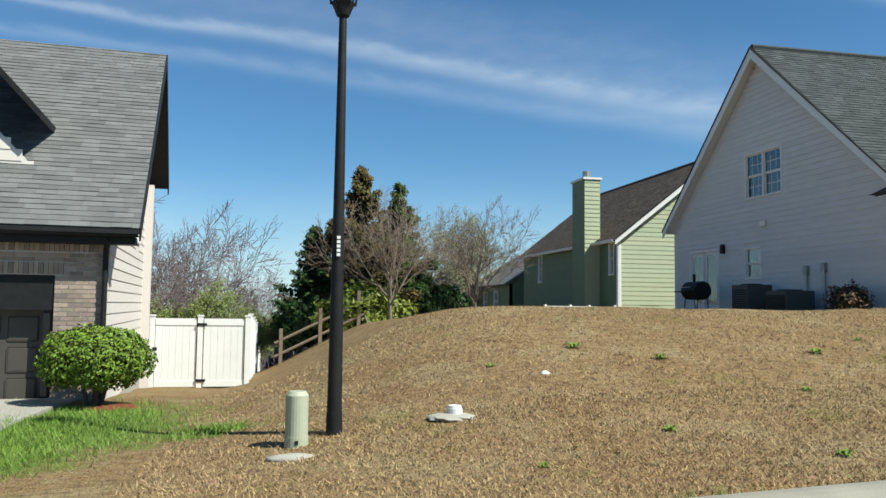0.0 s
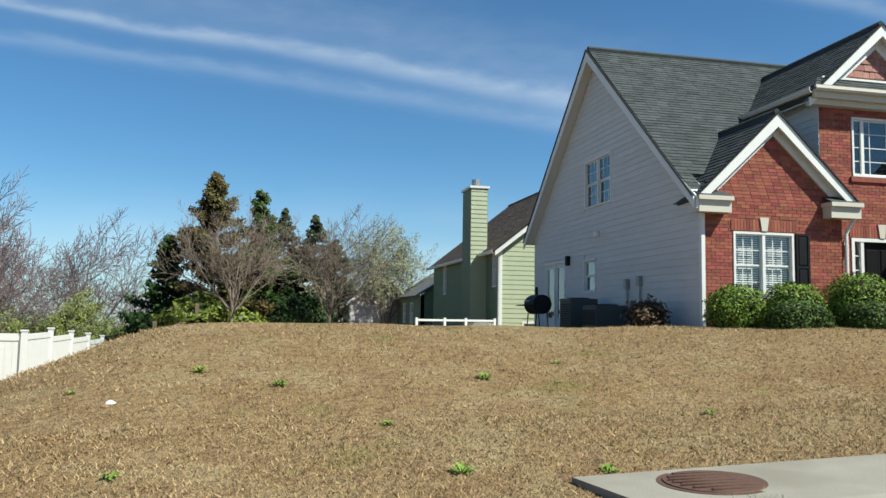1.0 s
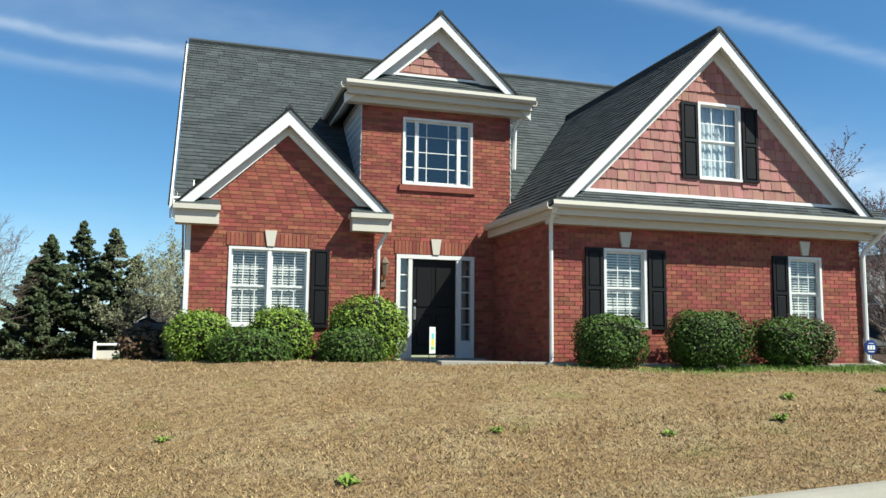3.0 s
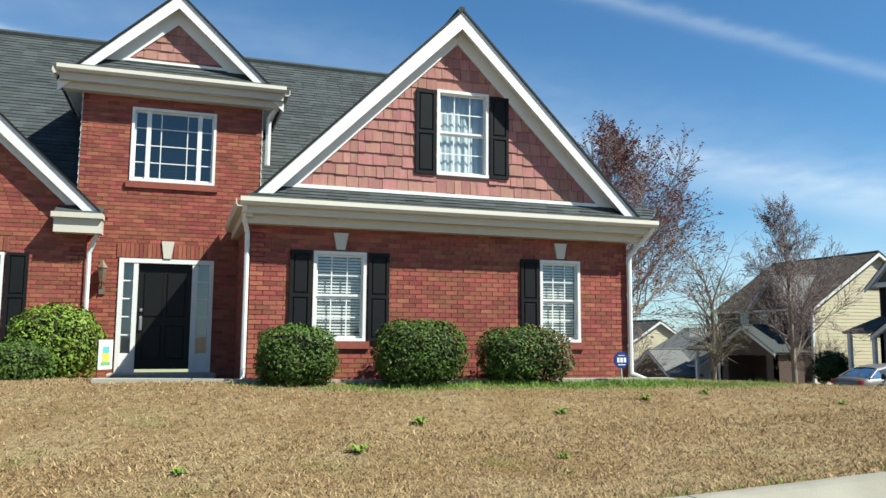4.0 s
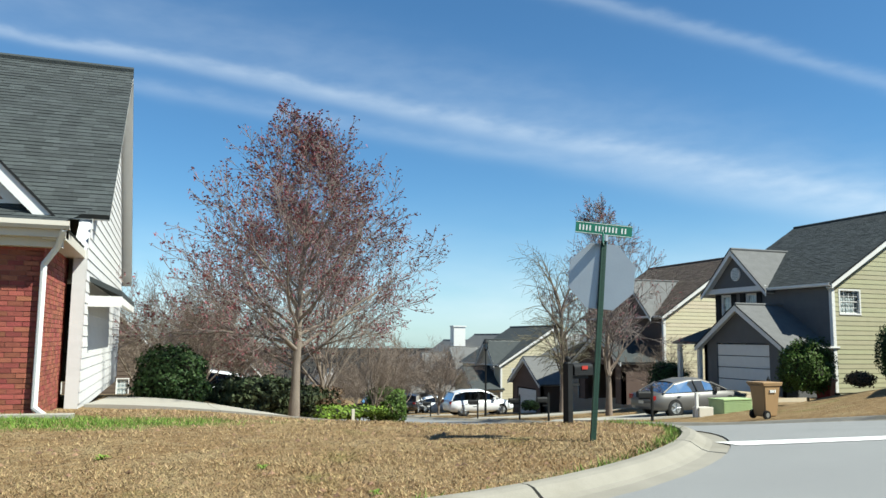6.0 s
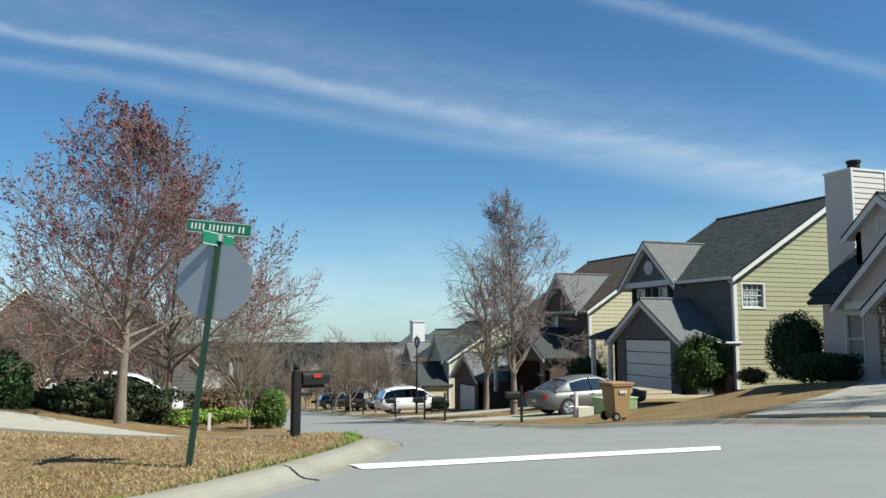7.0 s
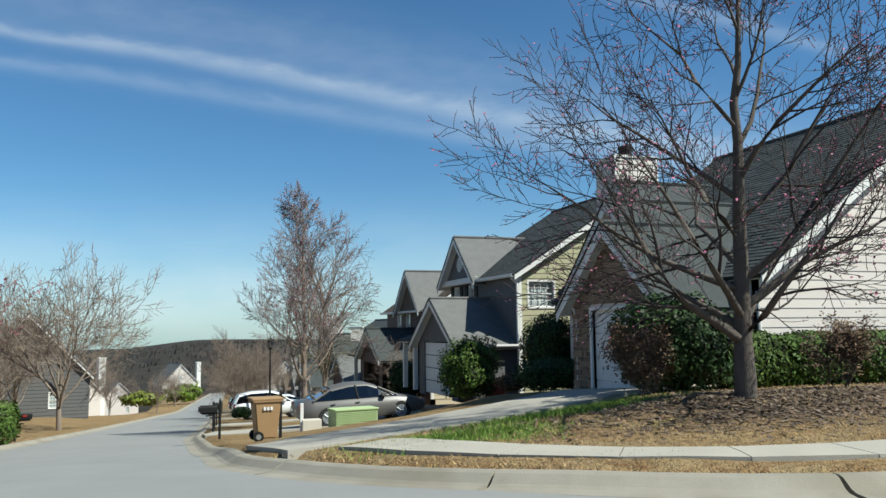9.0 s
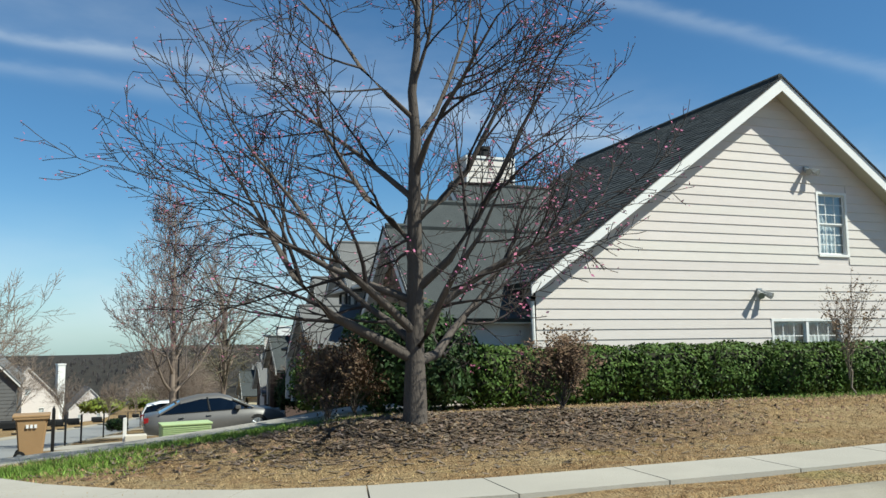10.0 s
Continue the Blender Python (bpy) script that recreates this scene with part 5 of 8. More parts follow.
def build_corner_house():
    """Cream house on the corner lot with a stone-faced garage gable towards the side street."""
    rng = random.Random(21)
    h = thing("corner_house", (54.5, 12.85, -0.35), "cream lap-siding house with dark roof and stone garage gable", "house")
    ex, rx, ez, rz, deep = -0.3, 5.95, 5.55, 10.2, 8.4
    slope = (rz - ez) / (rx - ex)
    g = Face((0, 0, 0), (1, 0, 0), (0, -1, 0))

    def ext(z):
        if z <= ez + 0.1:
            return 0.0, 11.9
        k = (z - ez - 0.1) / slope - 0.1
        return max(0.0, k), 11.9 - max(0.0, k)

    holes = [(7.15, 8.05, 6.35, 7.85), (5.7, 7.7, 3.55, 4.95)]
    wall = backing(h, g, 2.2, rz - 0.2, ext, holes, SIDING_CREAM, gable_from=ez)
    clad_boards(wall, g, 2.9, rz - 0.25, ext, holes, SIDING_CREAM, 0.205)
    window(h, g, *holes[0], 3, 3, blind=CURTAIN, casing=0.06)
    window(h, g, *holes[1], 3, 2, units=2, blind=CURTAIN, casing=0.06)
    gable_roof(h, (rx, -0.42, rz + 0.1), (rx, deep + 0.3, rz + 0.1), (rx - ex, 0, 0), rz - ez, SHINGLE, True, CREAMTRIM, WHITE, rng=rng, board=0.26)
    back = Face((11.9, 0, 0), (0, 1, 0), (1, 0, 0))
    backing(h, back, 2.2, ez, lambda z: (0, deep), [], SIDING_CREAM)
    west = Face((0, deep, 0), (0, -1, 0), (-1, 0, 0))
    wh = [(0.9, 1.7, 3.25, 5.0), (2.5, 3.25, 3.25, 5.0)]
    wall = backing(h, west, 2.2, ez, lambda z: (0, deep), wh, SIDING_CREAM)
    for r in wh:
        window(h, west, *r, 1, 1, blind=CURTAIN, casing=0.07)
    # bigger gable, then the stone gable in front of it
    L = 54.9
    f2, w2 = front_gable(h, -1.0, 3.9, 2.55, 5.35, 7.75, 4.5, SIDING_CREAM, SHINGLE, WHITE, base=5.2)
    f1, w1 = front_gable(h, -2.1, 2.3, 2.0, 5.15, 6.9, 4.0, SIDING_CREAM, SHINGLE, WHITE, base=2.2, holes=((0.95, 3.25, 2.5, 5.0),))
    verts, faces = [], []
    z = 2.6
    while z < 6.8:
        hh = rng.uniform(0.09, 0.16)
        k = max(0.0, (z - 5.15) / (1.75 / 2.0))
        for s, e in spans(0.02 + k, 3.98 - k, z, z + hh, [(0.87, 3.33, 2.4, 5.06)]):
            u = s
            while u < e - 0.03:
                w = min(rng.uniform(0.16, 0.5), e - u)
                i = len(verts)
                pr = rng.uniform(0.02, 0.06)
                verts += [f1.p(a, b, q) for q in (0, pr) for a, b in ((u + 0.006, z + 0.006), (u + w - 0.006, z + 0.006), (u + w - 0.006, z + hh - 0.006), (u + 0.006, z + hh - 0.006))]
                faces += [(i + 4, i + 5, i + 6, i + 7), (i, i + 1, i + 5, i + 4), (i + 1, i + 2, i + 6, i + 5), (i + 2, i + 3, i + 7, i + 6), (i + 3, i, i + 4, i + 7)]
                u += w
        z += hh
    raw("fieldstone", verts, faces, STONE, w1)["kind"] = "stuff"
    sectional_door(h, f1, 0.95, 3.25, 2.75, 0.56, -0.10)
    bm = bmesh.new()
    f1.box(bm, 0.87, 0.95, 2.6, 5.06, -0.12, 0.05)
    f1.box(bm, 3.25, 3.33, 2.6, 5.06, -0.12, 0.05)
    f1.box(bm, 0.95, 3.25, 4.98, 5.06, -0.12, 0.05)
    part("door_frame", bm, WHITE, h)
    # porch post and beam beside the garage
    bm = boxes((-1.0, -0.82, 4.9, 5.08, 2.7, 5.05), (-1.05, -0.78, 4.3, 6.5, 5.05, 5.3))
    part("porch_post", bm, WHITE, h)
    roof_slope(h, (-0.6, 6.0, 5.35), (-0.6, 8.5, 5.35), (0.9, 8.5, 6.45), (0.9, 6.0, 6.45), SHINGLE, False, WHITE, rng)
    gutter(h, (-2.15, 4.25, 5.05), (0.0, 4.25, 5.05), (0, 1, 0))
    downspout(h, [(-2.15, 4.2, 5.05), (-2.1, 4.12, 4.8), (-2.1, 4.12, 2.75)], 0.04)
    # small upper gable
    front_gable(h, 1.0, 6.6, 1.2, 7.75, 8.8, 4.5, SIDING_CREAM, SHINGLE, WHITE, base=6.2)
    window(h, Face((0.995, 7.8, 0), (0, -1, 0), (-1, 0, 0)), 0.9, 1.5, 7.6, 8.15, 3, 2, hung=False)
    # chimney
    bm = boxes((2.08, 3.72, 8.88, 10.1, 4.5, 10.22))
    ch = part("chimney", bm, SIDING_CREAM, h, "tall white siding-clad chimney with black flue")
    fs = Face((2.08, 8.88, 0), (1, 0, 0), (0, -1, 0))
    wv, wf = [], []
    for k in range(13):
        z = 7.6 + k * 0.2
        i = len(wv)
        wv += [fs.p(0.06, z, 0.0), fs.p(1.58, z, 0.0), fs.p(0.06, z, 0.025), fs.p(1.58, z, 0.025), fs.p(0.06, z + 0.2, 0.004), fs.p(1.58, z + 0.2, 0.004)]
        wf += [(i, i + 1, i + 3, i + 2), (i + 2, i + 3, i + 5, i + 4)]
    raw("chimney_siding", wv, wf, SIDING_CREAM, ch)["kind"] = "stuff"
    bm = boxes((2.04, 3.76, 8.84, 10.14, 10.22, 10.30), (2.06, 2.14, 8.84, 8.92, 7.5, 10.22), (3.66, 3.74, 8.84, 8.92, 7.5, 10.22))
    part("chimney_cap", bm, WHITE, ch)
    bm = bmesh.new()
    cyl(bm, (2.9, 9.5, 10.30), (2.9, 9.5, 10.6), 0.22)
    cyl(bm, (2.9, 9.5, 10.64), (2.9, 9.5, 10.74), 0.26)
    part("flue", bm, BLACK, ch)
    # flood lamps on the gable end
    for u, z in ((5.4, 5.55), (6.9, 8.35)):
        bm = bmesh.new()
        g.box(bm, u - 0.06, u + 0.06, z - 0.06, z + 0.06, 0.02, 0.06)
        for s in (-1, 1):
            cyl(bm, g.p(u + 0.05 * s, z - 0.02, 0.06), g.p(u + 0.14 * s, z - 0.12, 0.26), 0.045, 0.075, 10)
        part("flood_lamp", bm, METAL, h)
    downspout(h, [(-0.1, -0.06, 5.3), (-0.05, -0.06, 2.9)], 0.04)


def build_olive_house():
    """Olive house with a slate front, next down the side street."""
    rng = random.Random(31)
    plan = plain_plan(near=((0.35, 1.55, 2.95, 4.05),), street=((0.5, 1.2, 2.6, 4.1), (2.3, 3.0, 2.6, 4.1)), grid=(4, 2))
    h = side_house("olive_house", "olive lap-siding house with slate front, white trim and grey roof", (55.2, 26.55, 2.0), 0, 11.0, 7.5, 4.35, 7.85, SIDING_SLATE, SIDING_OLIVE, SHINGLE, WHITE, plan, rng, boards=True, rise=0.2)
    for u in (0.1, 1.25, 1.9, 3.05):
        bm = bmesh.new()
        Face((0, 7.5, 0), (0, -1, 0), (-1, 0, 0)).box(bm, u, u + 0.32, 2.6, 4.1, 0.03, 0.07)
        part("shutter", bm, SHUTTER, h)
    f, w = front_gable(h, -0.25, 5.6, 2.05, 4.3, 6.2, 5.5, SIDING_SLATE, SHINGLE_GREY, WHITE, base=4.2)
    bm = bmesh.new()
    f.box(bm, 0.0, 4.1, 4.25, 4.4, 0.0, 0.12)
    part("trim_board", bm, WHITE, h)
    bm = bmesh.new()
    cyl(bm, f.p(2.05, 5.05, 0.0), f.p(2.05, 5.05, 0.06), 0.32, n=24)
    vent = part("round_vent", bm, WHITE, h)
    bm = bmesh.new()
    for k in range(7):
        f.box(bm, 1.83, 2.27, 4.80 + k * 0.075, 4.84 + k * 0.075, 0.06, 0.075)
    part("louvre", bm, METAL, vent)
    # lower garage wing with its own gable
    f, w = front_gable(h, -2.3, 2.9, 2.6, 1.65, 3.35, 0.4, SIDING_SLATE, SHINGLE_GREY, WHITE, base=-0.5, holes=((0.9, 4.3, -0.5, 1.7),))
    bm = bmesh.new()
    for k in range(4):
        f.box(bm, 0.9, 4.3, -0.4 + k * 0.52, 0.09 + k * 0.52, -0.12, -0.06, 0.01)
    part("garage_door", bm, WHITE, h)
    gutter(h, (-2.6, 0.0, 1.50), (0.2, 0.0, 1.50), (0, -1, 0))
    # entry porch
    roof_slope(h, (-2.6, 5.4, 1.75), (-2.6, 7.6, 1.75), (0.05, 7.6, 2.6), (0.05, 5.4, 2.6), SHINGLE, False, WHITE, rng, name="porch_roof")
    for y in (5.75, 7.3):
        bm = boxes((-2.4, -2.22, y, y + 0.18, -0.4, 1.65))
        part("porch_post", bm, WHITE, h)
    downspout(h, [(-0.35, -0.1, 4.1), (-0.1, -0.08, 3.9), (-0.08, -0.06, 2.0)], 0.04)


def build_tan_house():
    rng = random.Random(41)
    plan = plain_plan(near=(), street=((2.5, 3.3, 3.0, 4.5), (4.4, 5.2, 3.0, 4.5)))
    h = side_house("tan_house", "tan and dark brown two-storey house with grey roof", (56.1, 39.9, 0.75), 0, 10.5, 9.0, 4.6, 8.1, SIDING_BROWN, SIDING_TAN, SHINGLE_BROWN, WHITE, plan, rng, boards=True, rise=0.22)
    front_gable(h, -0.3, 2.9, 2.2, 4.6, 6.7, 5.0, SIDING_BROWN, SHINGLE_GREY, WHITE, base=4.4)
    # wing roof in charcoal instead of brown: tree shade put into its colour
    f, w = front_gable(h, -2.6, 2.9, 2.6, 1.9, 3.4, 0.2, SIDING_BROWN, SHINGLE, WHITE, base=-0.6, holes=((0.8, 4.4, -0.6, 1.6),))
    for y in (5.9, 8.4):
        part("porch_post", boxes((-2.3, -2.1, y, y + 0.2, -0.6, 1.9)), WHITE, h)
    roof_slope(h, (-2.6, 5.4, 1.9), (-2.6, 9.2, 1.9), (0.05, 9.2, 3.0), (0.05, 5.4, 3.0), SHINGLE_BROWN, False, WHITE, rng, name="porch_roof")
    bm = bmesh.new()
    for k in range(16):
        box(bm, -2.45, -2.42, 5.6 + k * 0.22, 5.64 + k * 0.22, 2.75, 3.55)
    box(bm, -2.5, -2.38, 5.5, 9.1, 3.55, 3.62)
    part("balcony_rail", bm, WHITE, h)


def build_street_houses():
    """Houses further down the hill, each with a gabled front wing."""
    rng = random.Random(51)
    rows = (
        ("taupe_low_house", "low taupe house with a grey roof behind the bare trees", 56.6, 52.0, 10.0, 8.5, 2.9, 5.6, SIDING_BROWN, SIDING_CREAM, SHINGLE_GREY),
        ("yellow_house", "pale yellow house with dark roof and garage gable", 56.6, 65.0, 10.5, 9.5, 4.3, 7.6, SIDING_TAN, SIDING_TAN, SHINGLE),
        ("white_gabled_house", "white-gabled grey house with steep roof", 58.2, 79.0, 10.0, 9.0, 4.6, 8.0, SIDING_SLATE, SIDING_CREAM, SHINGLE_GREY),
        ("grey_house", "grey two-storey house with weathered grey roof", 59.5, 93.0, 10.0, 10.0, 4.8, 8.4, SIDING_SLATE, SIDING_OLIVE, SHINGLE_GREY),
        ("brown_house", "brown house with white rake boards", 60.4, 107.0, 10.0, 9.0, 4.6, 8.0, SIDING_BROWN, SIDING_CREAM, SHINGLE_BROWN),
        ("cream_house", "cream house with grey roof", 61.5, 121.0, 10.0, 9.0, 4.6, 8.0, SIDING_TAN, SIDING_CREAM, SHINGLE_GREY),
    )
    for name, label, x, y, w, d, e, r, fm, gm, rm in rows:
        z = float(np.interp(y, LOT_Y, LOT_Z)) - 0.1 + fall(x, y)
        h = side_house(name, label, (x, y, z), 0, w, d, e, r, fm, gm, rm, WHITE, plain_plan(near=((1.0, 2.0, e - 1.6, e - 0.4),), street=((5.6, 6.5, e - 1.5, e - 0.3), (7.2, 8.1, e - 1.5, e - 0.3)) + (((6.2, 7.4, 0.3, 1.3),) if e > 3 else ())), rng, rise=0.25)
        if e > 3:
            front_gable(h, -0.3, 2.4, 2.0, e, e + 2.0, 4.5, fm, rm, WHITE, base=e - 0.2)
        f, wl = front_gable(h, -2.4, 2.6, 2.5, 2.2, 3.9, 0.3, fm, rm, WHITE, base=-0.8, holes=((0.9, 4.1, -0.8, 1.7),))
        sectional_door(h, f, 0.9, 4.1, -0.4, 0.5, -0.12)
        if name == "white_gabled_house":
            bm = boxes((1.2, 2.6, 6.0, 7.2, 4.0, r + 0.9), (1.12, 2.68, 5.92, 7.28, r + 0.9, r + 1.05))
            part("chimney", bm, WHITE, h)
    west = (
        ("white_house", "white gabled house at the bend of the street", 23.5, 138.0, 20, SIDING_CREAM),
        ("cream_cottage", "cream gabled house below the wooded ridge", 26.5, 218.0, 12, SIDING_CREAM),
        ("white_chimney_house", "white house with a broad side chimney", 41.5, 226.0, 14, SIDING_CREAM),
        ("pale_house", "grey-brown house among bare trees", 19.0, 62.0, 6, SIDING_BROWN),
        ("taupe_house", "taupe house with a grey roof beyond the hedge", 27.0, 72.0, 6, SIDING_SLATE),
        ("far_pale_house", "pale distant house with grey roof", 70.0, 232.0, 0, SIDING_CREAM),
    )
    for name, label, x, y, turn, m in west:
        z = lot_z(x, min(y, 250)) - 0.3
        h = side_house(name, label, (x, y, z), turn, 9.5, 11.0, 3.6, 8.6, m, m, SHINGLE_GREY, WHITE, plain_plan(near=((2.0, 2.9, 0.8, 2.2), (4.4, 5.2, 4.2, 5.4), (6.4, 7.3, 0.8, 2.2)), street=((2.0, 3.0, 0.9, 2.3), (5.0, 6.0, 0.9, 2.3))), rng, rise=0.3)
        if "chimney" in name or name == "white_house":
            bm = boxes((9.5, 10.6, 1.5, 3.0, -0.5, 8.8), (9.4, 10.7, 1.4, 3.1, 8.8, 9.0))
            part("chimney", bm, WHITE, h)


build_left_house()
build_green_house()
build_corner_house()
build_olive_house()
build_tan_house()
build_street_houses()

# ---- paths and slabs ----
def slab(name, left, right, label, category, thick=0.06, joints=True, z_of=None, lift=0.035):
    """A cast path between two plan lines, in bays with open joints; each bay a piece of it."""
    z_of = z_of or ground_z
    e = thing(name, label=label, category=category, kind="structure")
    for i in range(len(left) - 1):
        q = [Vector((*left[i], 0)), Vector((*left[i + 1], 0)), Vector((*right[i + 1], 0)), Vector((*right[i], 0))]
        c = sum(q, Vector()) / 4
        n = 6
        verts, faces = [], []
        for a in range(n + 1):
            for b in range(n + 1):
                s, t = a / n, b / n
                p = (q[0] * (1 - s) + q[1] * s) * (1 - t) + (q[3] * (1 - s) + q[2] * s) * t
                p = p + (c - p).normalized() * (0.008 if a in (0, n) or b in (0, n) else 0)
                verts.append((p.x, p.y, z_of(p.x, p.y) + lift))
        m = n + 1
        for a in range(n):
            for b in range(n):
                k = a * m + b
                faces.append((k, k + 1, k + m + 1, k + m))
        rim = [a * m for a in range(n + 1)] + [n * m + b for b in range(1, n + 1)] + [a * m + n for a in range(n - 1, -1, -1)] + [b for b in range(n - 1, 0, -1)]
        base = len(verts)
        verts += [(verts[k][0], verts[k][1], verts[k][2] - thick - 0.1) for k in rim]
        for j in range(len(rim)):
            k = (j + 1) % len(rim)
            faces.append((rim[j], rim[k], base + k, base + j))
        bay = raw("concrete_bay", verts, faces, CONCRETE, e)
    return e


def lerp_line(a, b, n):
    return [(a[0] + (b[0] - a[0]) * i / n, a[1] + (b[1] - a[1]) * i / n) for i in range(n + 1)]


slab("driveway_west", lerp_line((37.0, 14.2), (27.4, 16.6), 4), lerp_line((37.0, 17.2), (27.4, 23.2), 4), "pale concrete driveway crossing the lawn to the side street", "driveway", lift=0.05)
slab("driveway_east", lerp_line((44.15, 9.6), (53.2, 12.3), 4), lerp_line((43.92, 12.7), (53.2, 17.6), 4), "pale concrete driveway up to the stone garage", "driveway", lift=0.05)
slab("driveway_olive", lerp_line((43.9, 26.8), (53.0, 26.8), 3), lerp_line((43.9, 31.0), (53.0, 31.6), 3), "concrete driveway with a parked car", "driveway", lift=0.05)
slab("driveway_left", lerp_line((-9.0, 5.3), (-9.0, 14.9), 4), lerp_line((-3.0, 5.5), (-3.0, 14.9), 4), "pale concrete driveway before the brick garage", "driveway", lift=0.05)
def round_corner(r):
    """Plan line of the sidewalk's edge: round the corner, then along the main street."""
    cx, cy = SIDE_E + CURVE_E, KERB_E + CURVE_E
    arc = [(cx - r * math.cos(a), cy - r * math.sin(a)) for a in np.linspace(0.33, math.pi / 2, 7)]
    return arc + [(x, cy - r) for x in np.arange(cx + 1.5, 100, 1.5)]


slab("sidewalk", round_corner(6.1), round_corner(5.3), "pale concrete sidewalk in square bays with open joints", "sidewalk", lift=0.045)
slab("front_walk", lerp_line((18.2, 13.1), (27.6, 12.95), 7), lerp_line((18.2, 13.35), (27.6, 13.2), 7), "narrow concrete walk along the brick wall", "path", lift=0.05)
for k, y in enumerate((38.5, 55.5, 70.5, 85.0, 101.0)):
    x0 = SIDE_E + lean_e(y)
    slab("driveway_%s" % "bcdef"[k], lerp_line((x0, y), (56.0 + k * 0.6, y + 0.6), 2), lerp_line((x0, y + 4.0), (56.0 + k * 0.6, y + 4.4), 2), "concrete driveway further down the street", "driveway", lift=0.05)


# ---- street furniture ----
def street_lamp(x, y, high, label, r=0.078):
    z = ground_z(x, y)
    e = thing("street_lamp", (x, y, z), label, "street lamp", group="street lamps")
    bm = bmesh.new()
    cyl(bm, (0, 0, -0.3), (0, 0, 0.25), r * 1.12, r * 1.05, 20)
    cyl(bm, (0, 0, 0.25), (0, 0, high), r, r * 0.52, 20)
    part("pole", bm, BLACK, e, smooth=False)
    bm = bmesh.new()
    cyl(bm, (0, 0, high), (0, 0, high + 0.08), r * 0.9, r * 1.3, 12)
    cyl(bm, (0, 0, high + 0.08), (0, 0, high + 0.14), 0.10, 0.13, 12)
    for i in range(6):
        a = i * math.pi / 3
        cyl(bm, (0.13 * math.cos(a), 0.13 * math.sin(a), high + 0.12), (0.19 * math.cos(a), 0.19 * math.sin(a), high + 0.52), 0.012, n=6)
    cyl(bm, (0, 0, high + 0.52), (0, 0, high + 0.56), 0.23, 0.23, 12)
    cyl(bm, (0, 0, high + 0.56), (0, 0, high + 0.74), 0.20, 0.04, 12)
    cyl(bm, (0, 0, high + 0.74), (0, 0, high + 0.84), 0.02, 0.012, 8)
    lan = part("lantern", bm, BLACK, e)
    bm = bmesh.new()
    cyl(bm, (0, 0, high + 0.14), (0, 0, high + 0.52), 0.115, 0.175, 12)
    part("glass", bm, GLASS, lan)
    return e


lamp = street_lamp(0.79, 9.1, 4.45, "tall black tapered street lamp post on the lawn")
for k in range(5):
    bm = boxes((-0.018, 0.018, -0.085, -0.066, 1.86 + k * 0.045, 1.89 + k * 0.045))
    part("number_mark", bm, WHITE, lamp, "small white mark")
street_lamp(48.66, 49.1, 4.2, "black street lamp down the side street")


def utility_pedestal():
    x, y = 0.40, 8.85
    e = thing("utility_pedestal", (x, y, ground_z(x, y) - 0.02), "pale green cylindrical cable pedestal on the lawn", "utility box")
    m = mat("pale_green_plastic", (0.36, 0.37, 0.27), 0.6, (0.28, 0.29, 0.2), 6, 0.5, 40, 0.08)
    bm = bmesh.new()
    cyl(bm, (0, 0, -0.1), (0, 0, 0.12), 0.118, 0.118, 24)
    part("base", bm, m, e)
    bm = bmesh.new()
    cyl(bm, (0, 0, 0.12), (0, 0, 0.52), 0.113, 0.113, 24)
    cyl(bm, (0, 0, 0.52), (0, 0, 0.56), 0.113, 0.085, 24)
    part("cover", bm, m, e)
    bm = boxes((-0.015, 0.015, -0.125, -0.112, 0.05, 0.09))
    part("latch", bm, BLACK, e)


utility_pedestal()


def lump(name, x, y, rx, ry, h, material, label, category, seed=0, sink=0.02):
    rng = random.Random(seed)
    bm = bmesh.new()
    bmesh.ops.create_icosphere(bm, subdivisions=2, radius=1)
    for v in bm.verts:
        k = 1 + 0.16 * noise.noise(v.co * 1.7 + Vector((seed, 0, 0)))
        v.co = Vector((v.co.x * rx * k, v.co.y * ry * k, max(-0.2, v.co.z) * h * k))
    ob = mesh_object(name, bm, material, True)
    ob.location = (x, y, ground_z(x, y) - sink)
    return tagged(ob, label, category)


lump("flat_stone", 0.35, 8.35, 0.28, 0.12, 0.05, CONCRETE, "flat pale stone slab lying in the grass", "stone", 3)
lump("white_stone", 3.55, 10.4, 0.07, 0.05, 0.06, WHITE, "small white stone on the lawn", "stone", 4)


def cleanout():
    x, y = 2.06, 9.15
    e = thing("sewer_cleanout", (x, y, ground_z(x, y)), "white capped pipe in a rough concrete collar", "utility cover")
    bm = bmesh.new()
    bmesh.ops.create_icosphere(bm, subdivisions=3, radius=1)
    for v in bm.verts:
        k = 1 + 0.22 * noise.noise(v.co * 2.1)
        v.co = Vector((v.co.x * 0.27 * k, v.co.y * 0.2 * k, max(-0.3, v.co.z) * 0.05))
    part("collar", bm, CONCRETE, e)
    bm = bmesh.new()
    cyl(bm, (0.02, 0, 0.0), (0.02, 0, 0.10), 0.085, 0.085, 18)
    cyl(bm, (0.02, 0, 0.10), (0.02, 0, 0.13), 0.075, 0.07, 18)
    part("cap", bm, WHITE, e)


cleanout()


